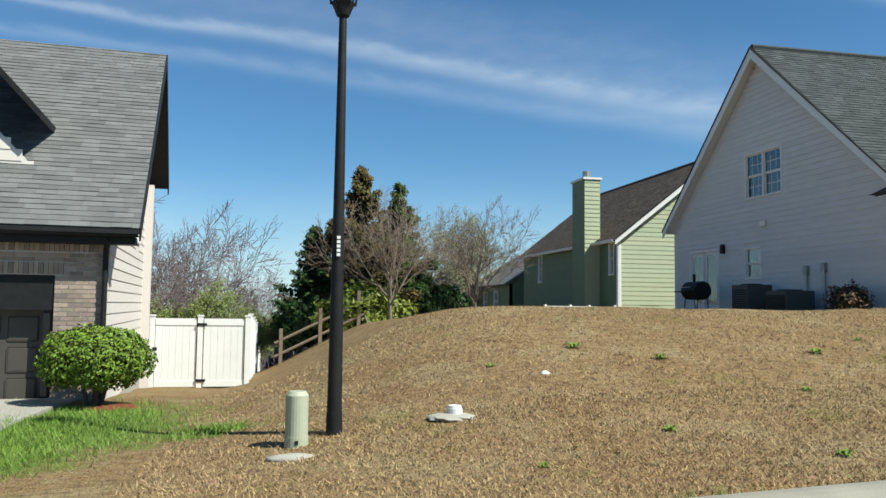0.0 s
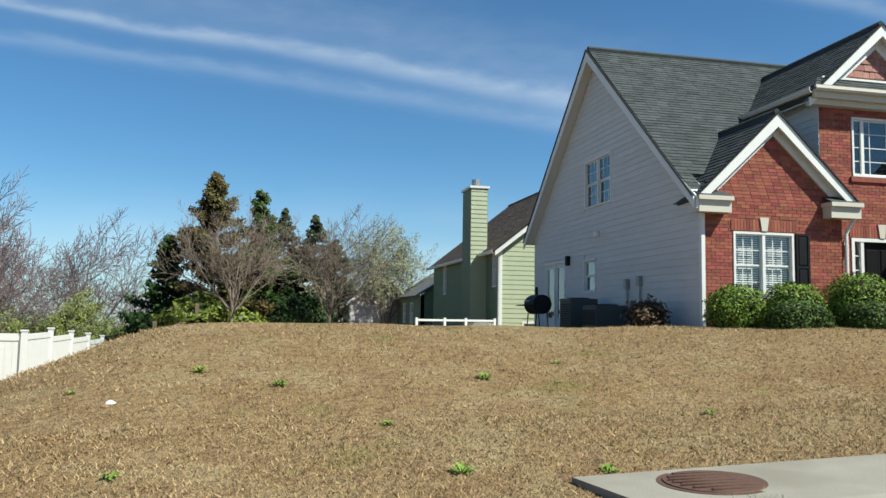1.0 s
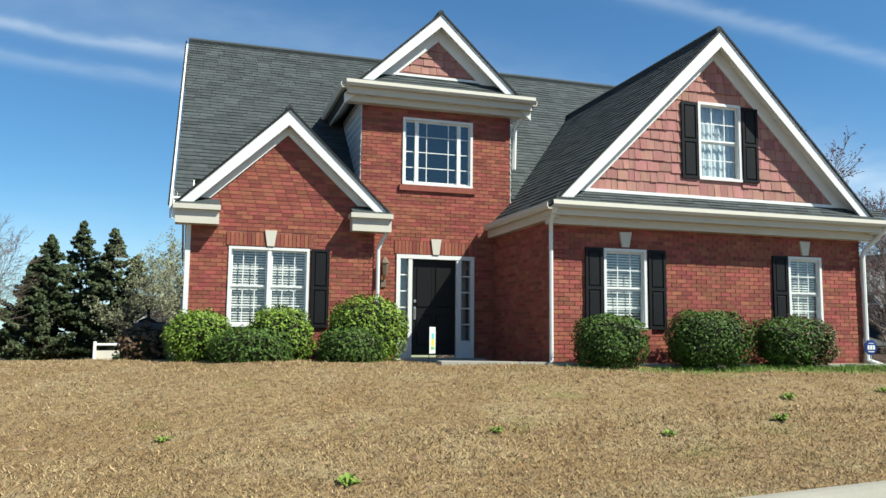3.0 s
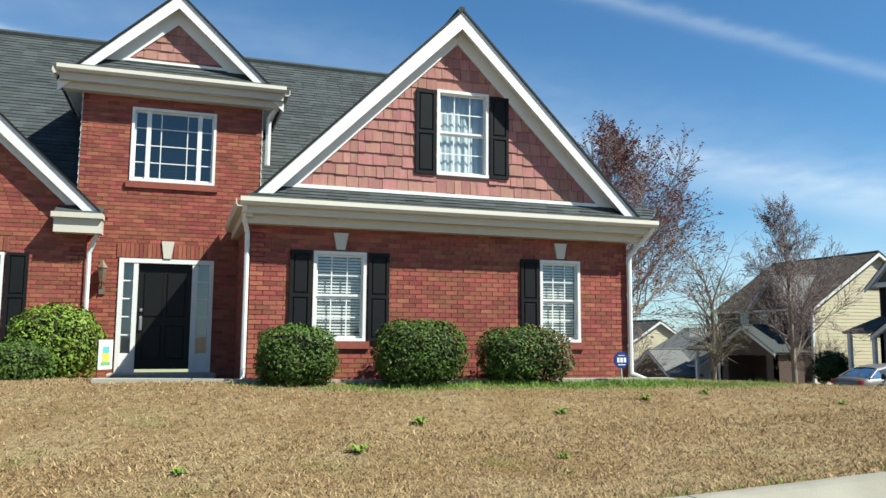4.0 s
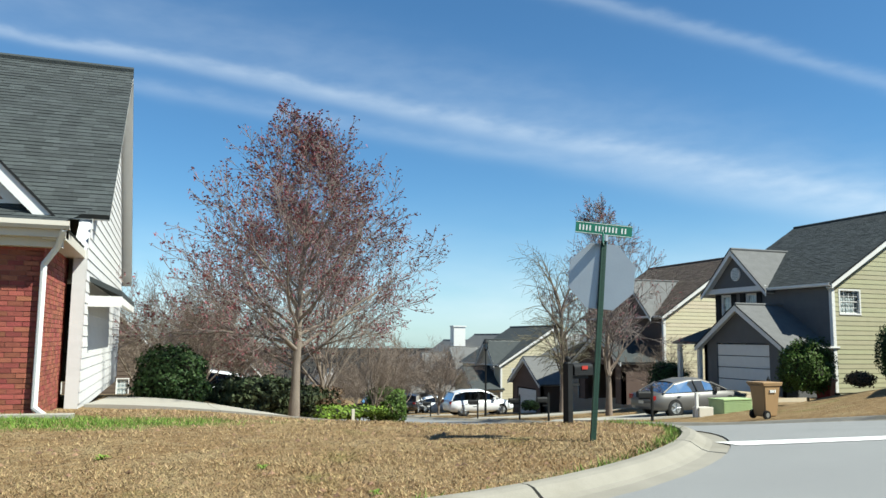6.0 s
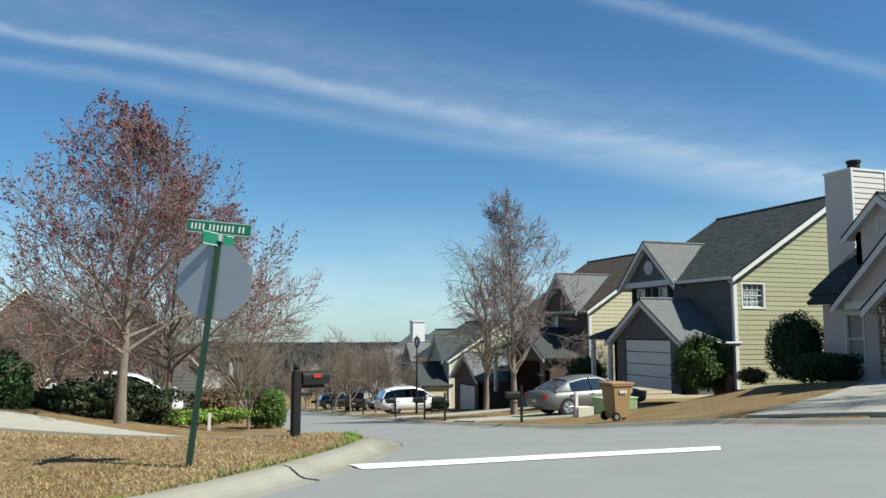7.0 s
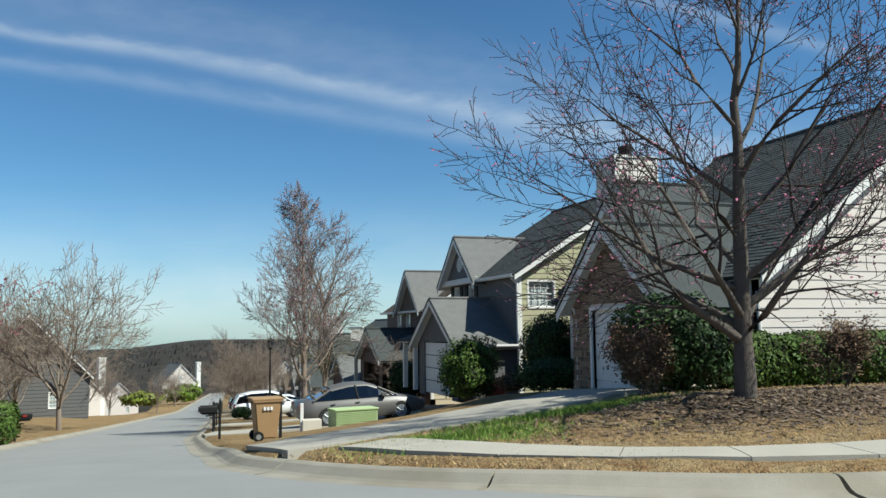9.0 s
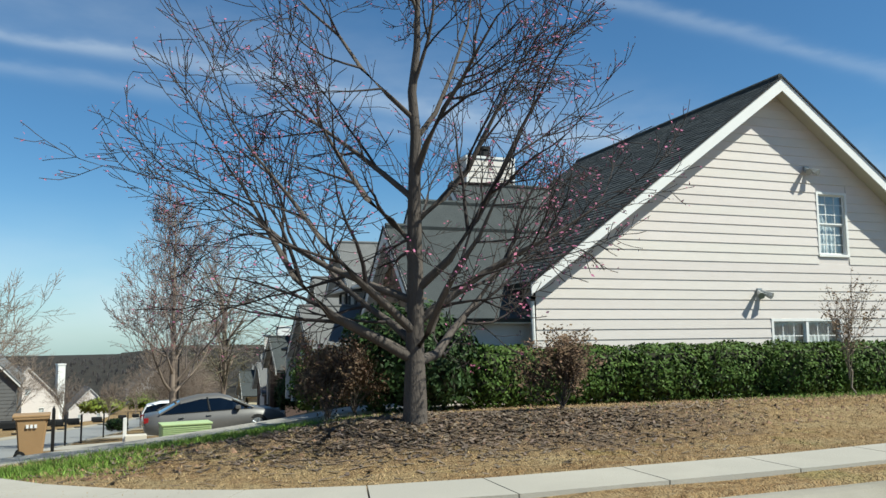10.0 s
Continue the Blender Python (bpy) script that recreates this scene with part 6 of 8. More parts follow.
def storm_inlet():
    e = thing("storm_inlet", (0, 0, 0), "concrete storm drain slab with rusty round cover at the kerb", "storm drain")
    f = lambda x, y: main_z(x) + fall(x, 6) + 0.16
    x0, x1 = 7.75, 12.2
    y0, y1 = 5.75, 7.22
    bm = bmesh.new()
    prism(bm, [(x0 + 0.25, y0, f(x0, 0)), (x1, y0, f(x1, 0)), (x1 + 0.2, y1 - 0.5, f(x1, 0)), (x1 - 0.5, y1, f(x1 - 0.5, 0)), (x0, y1, f(x0, 0))], (0, 0, -0.12))
    part("slab", bm, KERBSTONE, e)
    # no real hole: a solid near-black block paints the shade under the slab
    bm = bmesh.new()
    prism(bm, [(x0 + 0.5, y0 + 0.12, f(x0, 0) - 0.12), (x1 - 0.2, y0 + 0.12, f(x1, 0) - 0.12), (x1 - 0.2, y0 + 0.5, f(x1, 0) - 0.12), (x0 + 0.5, y0 + 0.5, f(x0, 0) - 0.12)], (0, 0, -0.2))
    part("opening", bm, DARK, e)
    rust = mat("rusty_iron", (0.10, 0.055, 0.042), 0.75, (0.15, 0.08, 0.055), 12, 0.6, 70, 0.4, metal=0.3)
    bm = bmesh.new()
    cx, cy = 8.75, 6.70
    n = 36
    zc = f(cx, 0)
    tilt = (f(cx + 0.5, 0) - f(cx - 0.5, 0))
    for r0, r1, h0, h1 in ((0.46, 0.45, -0.02, 0.008), (0.41, 0.40, 0.0, 0.018)):
        rings = []
        for r, h in ((r0, h0), (r1, h1)):
            rings.append([bm.verts.new((cx + r * math.cos(2 * math.pi * i / n), cy + r * math.sin(2 * math.pi * i / n), zc + h + tilt * r * math.cos(2 * math.pi * i / n))) for i in range(n)])
        for i in range(n):
            j = (i + 1) % n
            bm.faces.new((rings[0][i], rings[0][j], rings[1][j], rings[1][i]))
        bm.faces.new(rings[1])
    cover = part("cover", bm, rust, e, "rusty cast-iron cover")
    bm = bmesh.new()
    for k in range(-3, 4):
        half = math.sqrt(max(0.0, 0.36 ** 2 - (k * 0.1) ** 2))
        box(bm, cx - half, cx + half, cy + k * 0.1 - 0.012, cy + k * 0.1 + 0.012, zc + 0.016, zc + 0.026)
    part("rib", bm, rust, cover)


storm_inlet()


def vinyl_fence():
    y = 21.9
    z = ground_z(-1.6, y) - 0.02
    tall = 1.80
    e = thing("gate_fence", (0, 0, 0), "white vinyl privacy gate with two leaves and black hinges", "gate")
    for x in (-2.85, -1.68, -0.50):
        bm = boxes((x - 0.065, x + 0.065, y - 0.065, y + 0.065, z - 0.15, z + tall + 0.02), (x - 0.08, x + 0.08, y - 0.08, y + 0.08, z + tall + 0.02, z + tall + 0.06), bevel=0.008)
        part("post", bm, WHITE, e)
    for a, b in ((-2.77, -1.77), (-1.59, -0.58)):
        bm = boxes((a, b, y - 0.03, y + 0.03, z + 0.04, z + 0.19), (a, b, y - 0.03, y + 0.03, z + tall - 0.20, z + tall - 0.03))
        leaf = part("gate_leaf", bm, WHITE, e)
        n = 6
        for i in range(n):
            u, v = a + (b - a) * i / n, a + (b - a) * (i + 1) / n
            part("board", boxes((u + 0.002, v - 0.002, y - 0.012, y + 0.012, z + 0.19, z + tall - 0.20)), WHITE, leaf)
    for zz in (0.2, 1.62):
        part("hinge", boxes((-1.76, -1.52, y - 0.085, y - 0.06, z + zz - 0.035, z + zz + 0.035)), BLACK, e)
    part("latch", boxes((-2.82, -2.72, y - 0.085, y - 0.06, z + 0.95, z + 1.04)), BLACK, e)
    f = thing("vinyl_fence", (0, 0, 0), "white vinyl privacy fence running back along the lot", "fence")
    x = -0.50
    for k in range(8):
        yy = y + 0.15 + k * 2.35
        zz = ground_z(x, yy + 1.1) - 0.05
        part("post", boxes((x - 0.06, x + 0.06, yy + 2.2, yy + 2.32, zz - 0.1, zz + tall + 0.04), (x - 0.08, x + 0.08, yy + 2.18, yy + 2.34, zz + tall + 0.04, zz + tall + 0.08)), WHITE, f)
        part("rail", boxes((x - 0.03, x + 0.03, yy, yy + 2.2, zz + 0.04, zz + 0.18)), WHITE, f)
        part("rail", boxes((x - 0.03, x + 0.03, yy, yy + 2.2, zz + tall - 0.18, zz + tall - 0.04)), WHITE, f)
        for i in range(8):
            part("board", boxes((x - 0.015, x + 0.015, yy + i * 0.275 + 0.003, yy + i * 0.275 + 0.272, zz + 0.18, zz + tall - 0.18)), WHITE, f)


vinyl_fence()


def wooden_fence():
    wood = mat("weathered_wood", (0.20, 0.15, 0.105), 0.9, (0.12, 0.09, 0.065), 5, 0.6, 50, 0.3, stretch=(1, 1, 4))
    e = thing("wooden_fence", (0, 0, 0), "weathered split-rail fence behind the bank", "fence")
    for i, x in enumerate((0.4, 1.7, 3.0)):
        z = ground_z(x, 27.96)
        part("post", boxes((x - 0.06, x + 0.06, 27.9, 28.02, z - 0.3, z + 1.2), bevel=0.01), wood, e)
    for k in range(2):
        bm = bmesh.new()
        cyl(bm, (0.2, 27.96, ground_z(0.2, 27.96) + 0.35 + k * 0.45), (3.2, 27.96, ground_z(3.2, 27.96) + 0.35 + k * 0.45), 0.05, n=6)
        part("rail", bm, wood, e)


wooden_fence()


def deck_rail():
    e = thing("deck_rail", (0, 0, 0), "white deck railing with a lattice panel", "railing")
    a, b = Vector((11.0, 31.5, 2.05)), Vector((14.45, 32.35, 2.05))
    d = (b - a)
    n = d.normalized()
    f = Face(a, n, (n.y, -n.x, 0))
    w = d.length
    for u in (0, w * 0.35, w * 0.62, w):
        bm = bmesh.new()
        f.box(bm, u - 0.05, u + 0.05, -0.2, 0.62, -0.05, 0.05)
        part("post", bm, WHITE, e)
    bm = bmesh.new()
    f.box(bm, 0, w, 0.48, 0.56, -0.04, 0.04)
    part("rail", bm, WHITE, e)
    bm = bmesh.new()
    f.box(bm, 0.05, w * 0.62, -0.2, 0.3, -0.02, 0.02)
    part("skirt_board", bm, CREAMTRIM, e)
    bm = bmesh.new()
    u = w * 0.64
    while u < w - 0.1:
        for s in (1, -1):
            p, q = f.p(u, 0.05 if s > 0 else 0.46, 0.01 * s), f.p(min(u + 0.41, w), 0.46 if s > 0 else 0.05, 0.01 * s)
            cyl(bm, p, q, 0.014, n=4)
        u += 0.12
    part("lattice", bm, WHITE, e)


deck_rail()


def air_conditioner(x, y, w, h):
    z = ground_z(x, y)
    e = thing("air_conditioner", (x, y, z), "dark grey outdoor air-conditioning unit beside the wall", "air conditioner", group="outdoor units")
    m = mat("dark_unit_metal", (0.07, 0.07, 0.065), 0.6, (0.05, 0.05, 0.048), 6, 0.4, 50, 0.05)
    part("pad", boxes((-w / 2 - 0.08, w / 2 + 0.08, -w / 2 - 0.08, w / 2 + 0.08, -0.05, 0.06)), CONCRETE, e)
    part("body", boxes((-w / 2, w / 2, -w / 2, w / 2, 0.06, h), bevel=0.02), m, e)
    for k in range(10):
        zz = 0.14 + k * (h - 0.25) / 10
        part("louvre", boxes((-w / 2 - 0.012, -w / 2, -w / 2 + 0.04, w / 2 - 0.04, zz, zz + 0.03)), BLACK, e)
    bm = bmesh.new()
    cyl(bm, (0, 0, h), (0, 0, h + 0.03), w * 0.4, w * 0.36, 20)
    part("fan_grille", bm, BLACK, e)


air_conditioner(13.45, 20.9, 0.78, 0.88)
air_conditioner(13.45, 19.2, 0.85, 0.62)


def barrel_grill():
    x, y = 13.2, 23.5
    e = thing("barrel_grill", (x, y, ground_z(x, y)), "black barrel charcoal grill standing by the patio door", "grill")
    bm = bmesh.new()
    cyl(bm, (0, -0.42, 0.85), (0, 0.42, 0.85), 0.29, 0.29, 20)
    part("barrel", bm, BLACK, e)
    part("shelf", boxes((-0.55, -0.27, -0.4, 0.4, 0.8, 0.83)), BLACK, e)
    for a in (-0.22, 0.22):
        for b in (-0.38, 0.38):
            bm = bmesh.new()
            cyl(bm, (a * 0.7, b, 0.7), (a, b, -0.03), 0.018, n=8)
            part("leg", bm, BLACK, e)
    bm = bmesh.new()
    cyl(bm, (0, 0.1, 1.1), (0, 0.1, 1.38), 0.045, n=10)
    part("flue", bm, BLACK, e)
    bm = bmesh.new()
    cyl(bm, (-0.34, -0.25, 0.95), (-0.34, 0.25, 0.95), 0.014, n=8)
    part("handle", bm, METAL, e)


barrel_grill()


def garden_flag():
    x, y = 18.3, 13.95
    z = ground_z(x, y)
    e = thing("garden_flag", (x, y, z), "small white garden flag with a pastel motif on a wire stand", "flag", turn=55)
    bm = bmesh.new()
    cyl(bm, (-0.17, 0, -0.1), (-0.17, 0, 0.62), 0.006, n=6)
    cyl(bm, (-0.17, 0, 0.61), (0.16, 0, 0.61), 0.006, n=6)
    part("stand", bm, BLACK, e)
    cloth = mat("white_cloth", (0.72, 0.74, 0.68), 0.9, (0.62, 0.64, 0.58), 6, 0.4, 40, 0.05)
    flag = part("cloth", boxes((-0.15, 0.15, -0.006, 0.006, 0.16, 0.60)), cloth, e)
    for a, b, c, d, col in ((-0.08, 0.08, 0.28, 0.40, (0.55, 0.45, 0.08)), (-0.07, 0.07, 0.40, 0.50, (0.1, 0.4, 0.42)), (-0.1, 0.1, 0.22, 0.27, (0.15, 0.35, 0.15))):
        part("motif", boxes((a, b, -0.011, -0.007, c, d)), mat("motif_%d" % int(col[0] * 100), col, 0.9), flag)


garden_flag()


def yard_sign():
    x, y = 26.40, 12.75
    z = ground_z(x, y)
    e = thing("yard_sign", (x, y, z), "small blue octagonal security yard sign on a white stake", "sign")
    bm = bmesh.new()
    cyl(bm, (0.02, 0.01, -0.1), (0, 0, 0.30), 0.010, n=6)
    part("stake", bm, WHITE, e)
    blue = mat("sign_blue", (0.012, 0.03, 0.16), 0.4, (0.016, 0.035, 0.18), 5, 0.3, 30, 0.0)
    bm = bmesh.new()
    prism(bm, [(0.145 * math.cos(math.pi / 8 + i * math.pi / 4), -0.012, 0.37 + 0.145 * math.sin(math.pi / 8 + i * math.pi / 4)) for i in range(8)], (0, 0.02, 0))
    plate = part("plate", bm, blue, e)
    for a, b, c, d in ((-0.085, -0.04, 0.33, 0.41), (-0.025, 0.025, 0.33, 0.41), (0.04, 0.085, 0.33, 0.41), (-0.07, 0.07, 0.285, 0.30), (-0.06, 0.06, 0.44, 0.45)):
        part("white_bar", boxes((a, b, -0.018, -0.0135, c, d)), WHITE, plate)


yard_sign()


def stop_sign():
    base, top = Vector((33.58, 8.85, 0)), Vector((33.83, 8.95, 0))
    z0 = ground_z(base.x, base.y)
    base.z, top.z = z0 - 0.1, 4.95
    e = thing("stop_sign", (0, 0, 0), "leaning green steel post with street plates and stop sign", "road sign")
    green = mat("dark_green_post", (0.018, 0.045, 0.03), 0.5, (0.012, 0.03, 0.02), 8, 0.5, 40, 0.1, metal=0.2)
    bm = bmesh.new()
    ax = (top - base).normalized()
    side = Vector((1, 0, 0))
    for s in (-1, 1):
        pts = [base + side * (0.012 * s), base + side * (0.034 * s), base + side * (0.034 * s) + Vector((0, 0.03, 0)), base + side * (0.012 * s) + Vector((0, 0.03, 0))]
        prism(bm, pts, top - base)
    prism(bm, [base + side * -0.014, base + side * 0.014, base + side * 0.014 + Vector((0, 0.008, 0)), base + side * -0.014 + Vector((0, 0.008, 0))], top - base)
    post = part("post", bm, green, e)
    bm = bmesh.new()
    for k in range(60):
        c = base + ax * (0.25 + k * 0.042)
        cyl(bm, c + Vector((0, -0.004, 0)), c + Vector((0, 0.001, 0)), 0.006, n=6)
    part("bolt_hole", bm, BLACK, post)["kind"] = "stuff"
    c = base + ax * ((4.50 - base.z) / ax.z)
    turn = Matrix.Rotation(math.atan2(ax.x, ax.z), 4, "Y") @ Matrix.Rotation(radians(-18), 4, "Z")
    bm = bmesh.new()
    r = 0.435
    prism(bm, [turn @ Vector((r * math.cos(math.pi / 8 + i * math.pi / 4), 0.036, r * math.sin(math.pi / 8 + i * math.pi / 4))) + c for i in range(8)], turn.to_3x3() @ Vector((0, 0.004, 0)))
    part("sign_back", bm, ALU, e, "bare aluminium back of an octagonal sign")
    bm = bmesh.new()
    red = mat("sign_red", (0.4, 0.02, 0.02), 0.4)
    prism(bm, [turn @ Vector((r * math.cos(math.pi / 8 + i * math.pi / 4), 0.044, r * math.sin(math.pi / 8 + i * math.pi / 4))) + c for i in range(8)], turn.to_3x3() @ Vector((0, 0.003, 0)))
    part("sign_face", bm, red, e, "red front of the octagonal sign")
    lime = mat("sign_green", (0.012, 0.13, 0.075), 0.4, (0.016, 0.15, 0.09), 5, 0.3, 30, 0.0, spec=0.5)
    cap = top + Vector((0, 0.015, 0))
    for ang, zz, wide in ((-18, 0.13, 0.35), (57, 0.0, 0.33)):
        m = Matrix.Translation(cap + Vector((0, 0, zz))) @ Matrix.Rotation(math.atan2(ax.x, ax.z) * (1 if ang < 10 else 0), 4, "Y") @ Matrix.Rotation(radians(ang), 4, "Z")
        bm = boxes((-wide, wide, -0.004, 0.004, -0.075, 0.075))
        bm.transform(m)
        plate = part("name_plate", bm, lime, e, "green street name plate")
        if ang < 10:
            u = -0.31
            for word in (4, 7, 2):
                for k in range(word):
                    for s in (-1, 1):
                        bm = boxes((u + 0.004, u + 0.022, 0.0045 if s > 0 else -0.0065, 0.0065 if s > 0 else -0.0045, -0.034, 0.034))
                        bm.transform(m)
                        part("letter_bar", bm, WHITE, plate)
                    u += 0.042
                u += 0.03
        bm = boxes((-wide, wide, -0.006, 0.006, 0.062, 0.068), (-wide, wide, -0.006, 0.006, -0.068, -0.062))
        bm.transform(m)
        part("plate_border", bm, WHITE, plate)
    bm = bmesh.new()
    cyl(bm, top - ax * 0.02, top + ax * 0.06, 0.045, 0.04, 10)
    part("bracket", bm, ALU, e)


stop_sign()


def mailbox_at(x, y, turn, label, heavy=False):
    z = ground_z(x, y)
    e = thing("mailbox", (x, y, z), label, "mailbox", group="mailboxes along the street", turn=turn)
    w = 0.06 if heavy else 0.035
    part("post", boxes((-w, w, -w, w, -0.2, 1.12 if not heavy else 1.0), bevel=0.006), BLACK, e)
    bm = bmesh.new()
    if heavy:
        bmesh.ops.create_uvsphere(bm, u_segments=12, v_segments=8, radius=0.055)
        bmesh.ops.translate(bm, vec=(0, 0, 1.07), verts=bm.verts[:])
        cyl(bm, (0, 0, 1.0), (0, 0, 1.03), 0.075, 0.05, 12)
    else:
        cyl(bm, (0, 0, 1.12), (0, 0, 1.2), 0.035, 0.005, 8)
    part("finial", bm, BLACK, e)
    part("arm", boxes((w, 0.5, -0.025, 0.025, 0.74, 0.79), (w, 0.28, -0.02, 0.02, 0.62, 0.66)), BLACK, e)
    bm = bmesh.new()
    n = 10
    prof = [(-0.085, 0), (0.085, 0)] + [(0.085 * math.cos(a), 0.12 + 0.085 * math.sin(a)) for a in np.linspace(0, math.pi, n)]
    prism(bm, [(0.08, u, 0.80 + v) for u, v in prof], (0.48, 0, 0))
    part("letter_box", bm, BLACK, e)
    part("flag", boxes((0.25, 0.4, -0.1, -0.088, 0.9, 0.96)), mat("flag_red", (0.35, 0.03, 0.02), 0.5), e)
    return e


mailbox_at(35.28, 12.64, 20, "black post mailbox with a ball finial at the driveway", True)
mailbox_at(45.35, 19.3, 180, "slim black mailbox post beside the trash bin")
for y in (23.4, 31.5, 35.0, 41.5, 52.0, 60.0, 68.0, 80.0):
    mailbox_at(SIDE_E + lean_e(y) + 0.35, y, 180, "black mailbox on a slim post at the kerb")
mailbox_at(SIDE_W + lean(33) - 0.4, 33.0, 0, "black mailbox on a slim post at the kerb")


def trash_bin(x, y, turn, label, colour):
    z = ground_z(x, y) + 0.03
    e = thing("trash_bin", (x, y, z), label, "trash bin", turn=turn)
    e.matrix_basis = e.matrix_basis @ Matrix.Diagonal((0.9, 0.9, 0.94, 1))
    bm = bmesh.new()
    lo, hi = (0.24, 0.26), (0.31, 0.36)
    a = [bm.verts.new((sx * lo[0], sy * lo[1], 0.06)) for sx, sy in ((-1, -1), (1, -1), (1, 1), (-1, 1))]
    b = [bm.verts.new((sx * hi[0], sy * hi[1], 1.02)) for sx, sy in ((-1, -1), (1, -1), (1, 1), (-1, 1))]
    for i in range(4):
        j = (i + 1) % 4
        bm.faces.new((a[i], a[j], b[j], b[i]))
    bm.faces.new(a[::-1])
    bm.faces.new(b)
    bmesh.ops.bevel(bm, geom=bm.edges[:], offset=0.035, segments=3, affect="EDGES")
    body = part("body", bm, colour, e)
    part("rim", boxes((-0.34, 0.34, -0.39, 0.39, 0.98, 1.03), bevel=0.015), colour, e)
    bm = boxes((-0.35, 0.35, -0.41, 0.43, 1.03, 1.08), bevel=0.02)
    for v in bm.verts:
        if v.co.z > 1.05:
            v.co.z += 0.06 * (1 - (v.co.x / 0.35) ** 2)
    part("lid", bm, colour, e)
    for s in (-1, 1):
        bm = bmesh.new()
        cyl(bm, (s * 0.24, 0.24, 0.12), (s * 0.31, 0.24, 0.12), 0.135, 0.135, 18)
        wheel = part("wheel", bm, BLACK, e)
        bm = bmesh.new()
        cyl(bm, (s * 0.305, 0.24, 0.12), (s * 0.318, 0.24, 0.12), 0.07, 0.07, 12)
        part("hub", bm, METAL, wheel)
    bm = bmesh.new()
    cyl(bm, (-0.25, 0.42, 0.97), (0.25, 0.42, 0.97), 0.018, n=8)
    part("handle", bm, colour, e)
    for k in range(3):
        part("label_bar", boxes((-0.33, -0.30, -0.12 + k * 0.09, -0.06 + k * 0.09, 0.78, 0.86)), WHITE, body)
    return e


TANBIN = mat("tan_bin_plastic", (0.30, 0.19, 0.095), 0.55, (0.25, 0.155, 0.075), 5, 0.4, 40, 0.08)
trash_bin(44.95, 19.0, 96, "tan wheeled trash bin standing at the kerb", TANBIN)
trash_bin(53.8, 25.7, 20, "dark red wheeled trash bin by the house wall", mat("red_bin_plastic", (0.20, 0.022, 0.015), 0.5, (0.15, 0.018, 0.012), 5, 0.4, 40, 0.08))


def transformer():
    x, y = 48.4, 24.75
    z = ground_z(x, y)
    m = mat("utility_green", (0.36, 0.46, 0.24), 0.6, (0.29, 0.38, 0.19), 5, 0.4, 40, 0.08)
    e = thing("transformer_box", (x, y, z), "low pale green ribbed utility box on the verge", "utility box", turn=8)
    part("body", boxes((-0.72, 0.72, -0.35, 0.35, -0.05, 0.50), bevel=0.02), m, e)
    for k in range(8):
        part("rib", boxes((-0.70, 0.70, -0.375, -0.35, 0.04 + k * 0.055, 0.065 + k * 0.055)), m, e)
    part("lid", boxes((-0.75, 0.75, -0.39, 0.38, 0.50, 0.55), bevel=0.015), m, e)
    w = thing("cable_pedestal", (47.0, 24.5, ground_z(47.0, 24.5)), "pale plastic cable pedestal beside the green box", "utility box")
    part("body", boxes((-0.3, 0.3, -0.2, 0.2, -0.05, 0.34), bevel=0.03), CREAMTRIM, w)
    part("marker_post", boxes((-0.36, -0.26, -0.12, -0.02, -0.1, 0.85), bevel=0.01), WHITE, w)


transformer()
part_stake = thing("marker_stake", (34.7, 26.5, ground_z(34.7, 26.5)), "short white plastic marker stake in the verge", "marker")
part("stake", boxes((-0.05, 0.05, -0.05, 0.05, -0.1, 0.55), bevel=0.01), CREAMTRIM, part_stake)


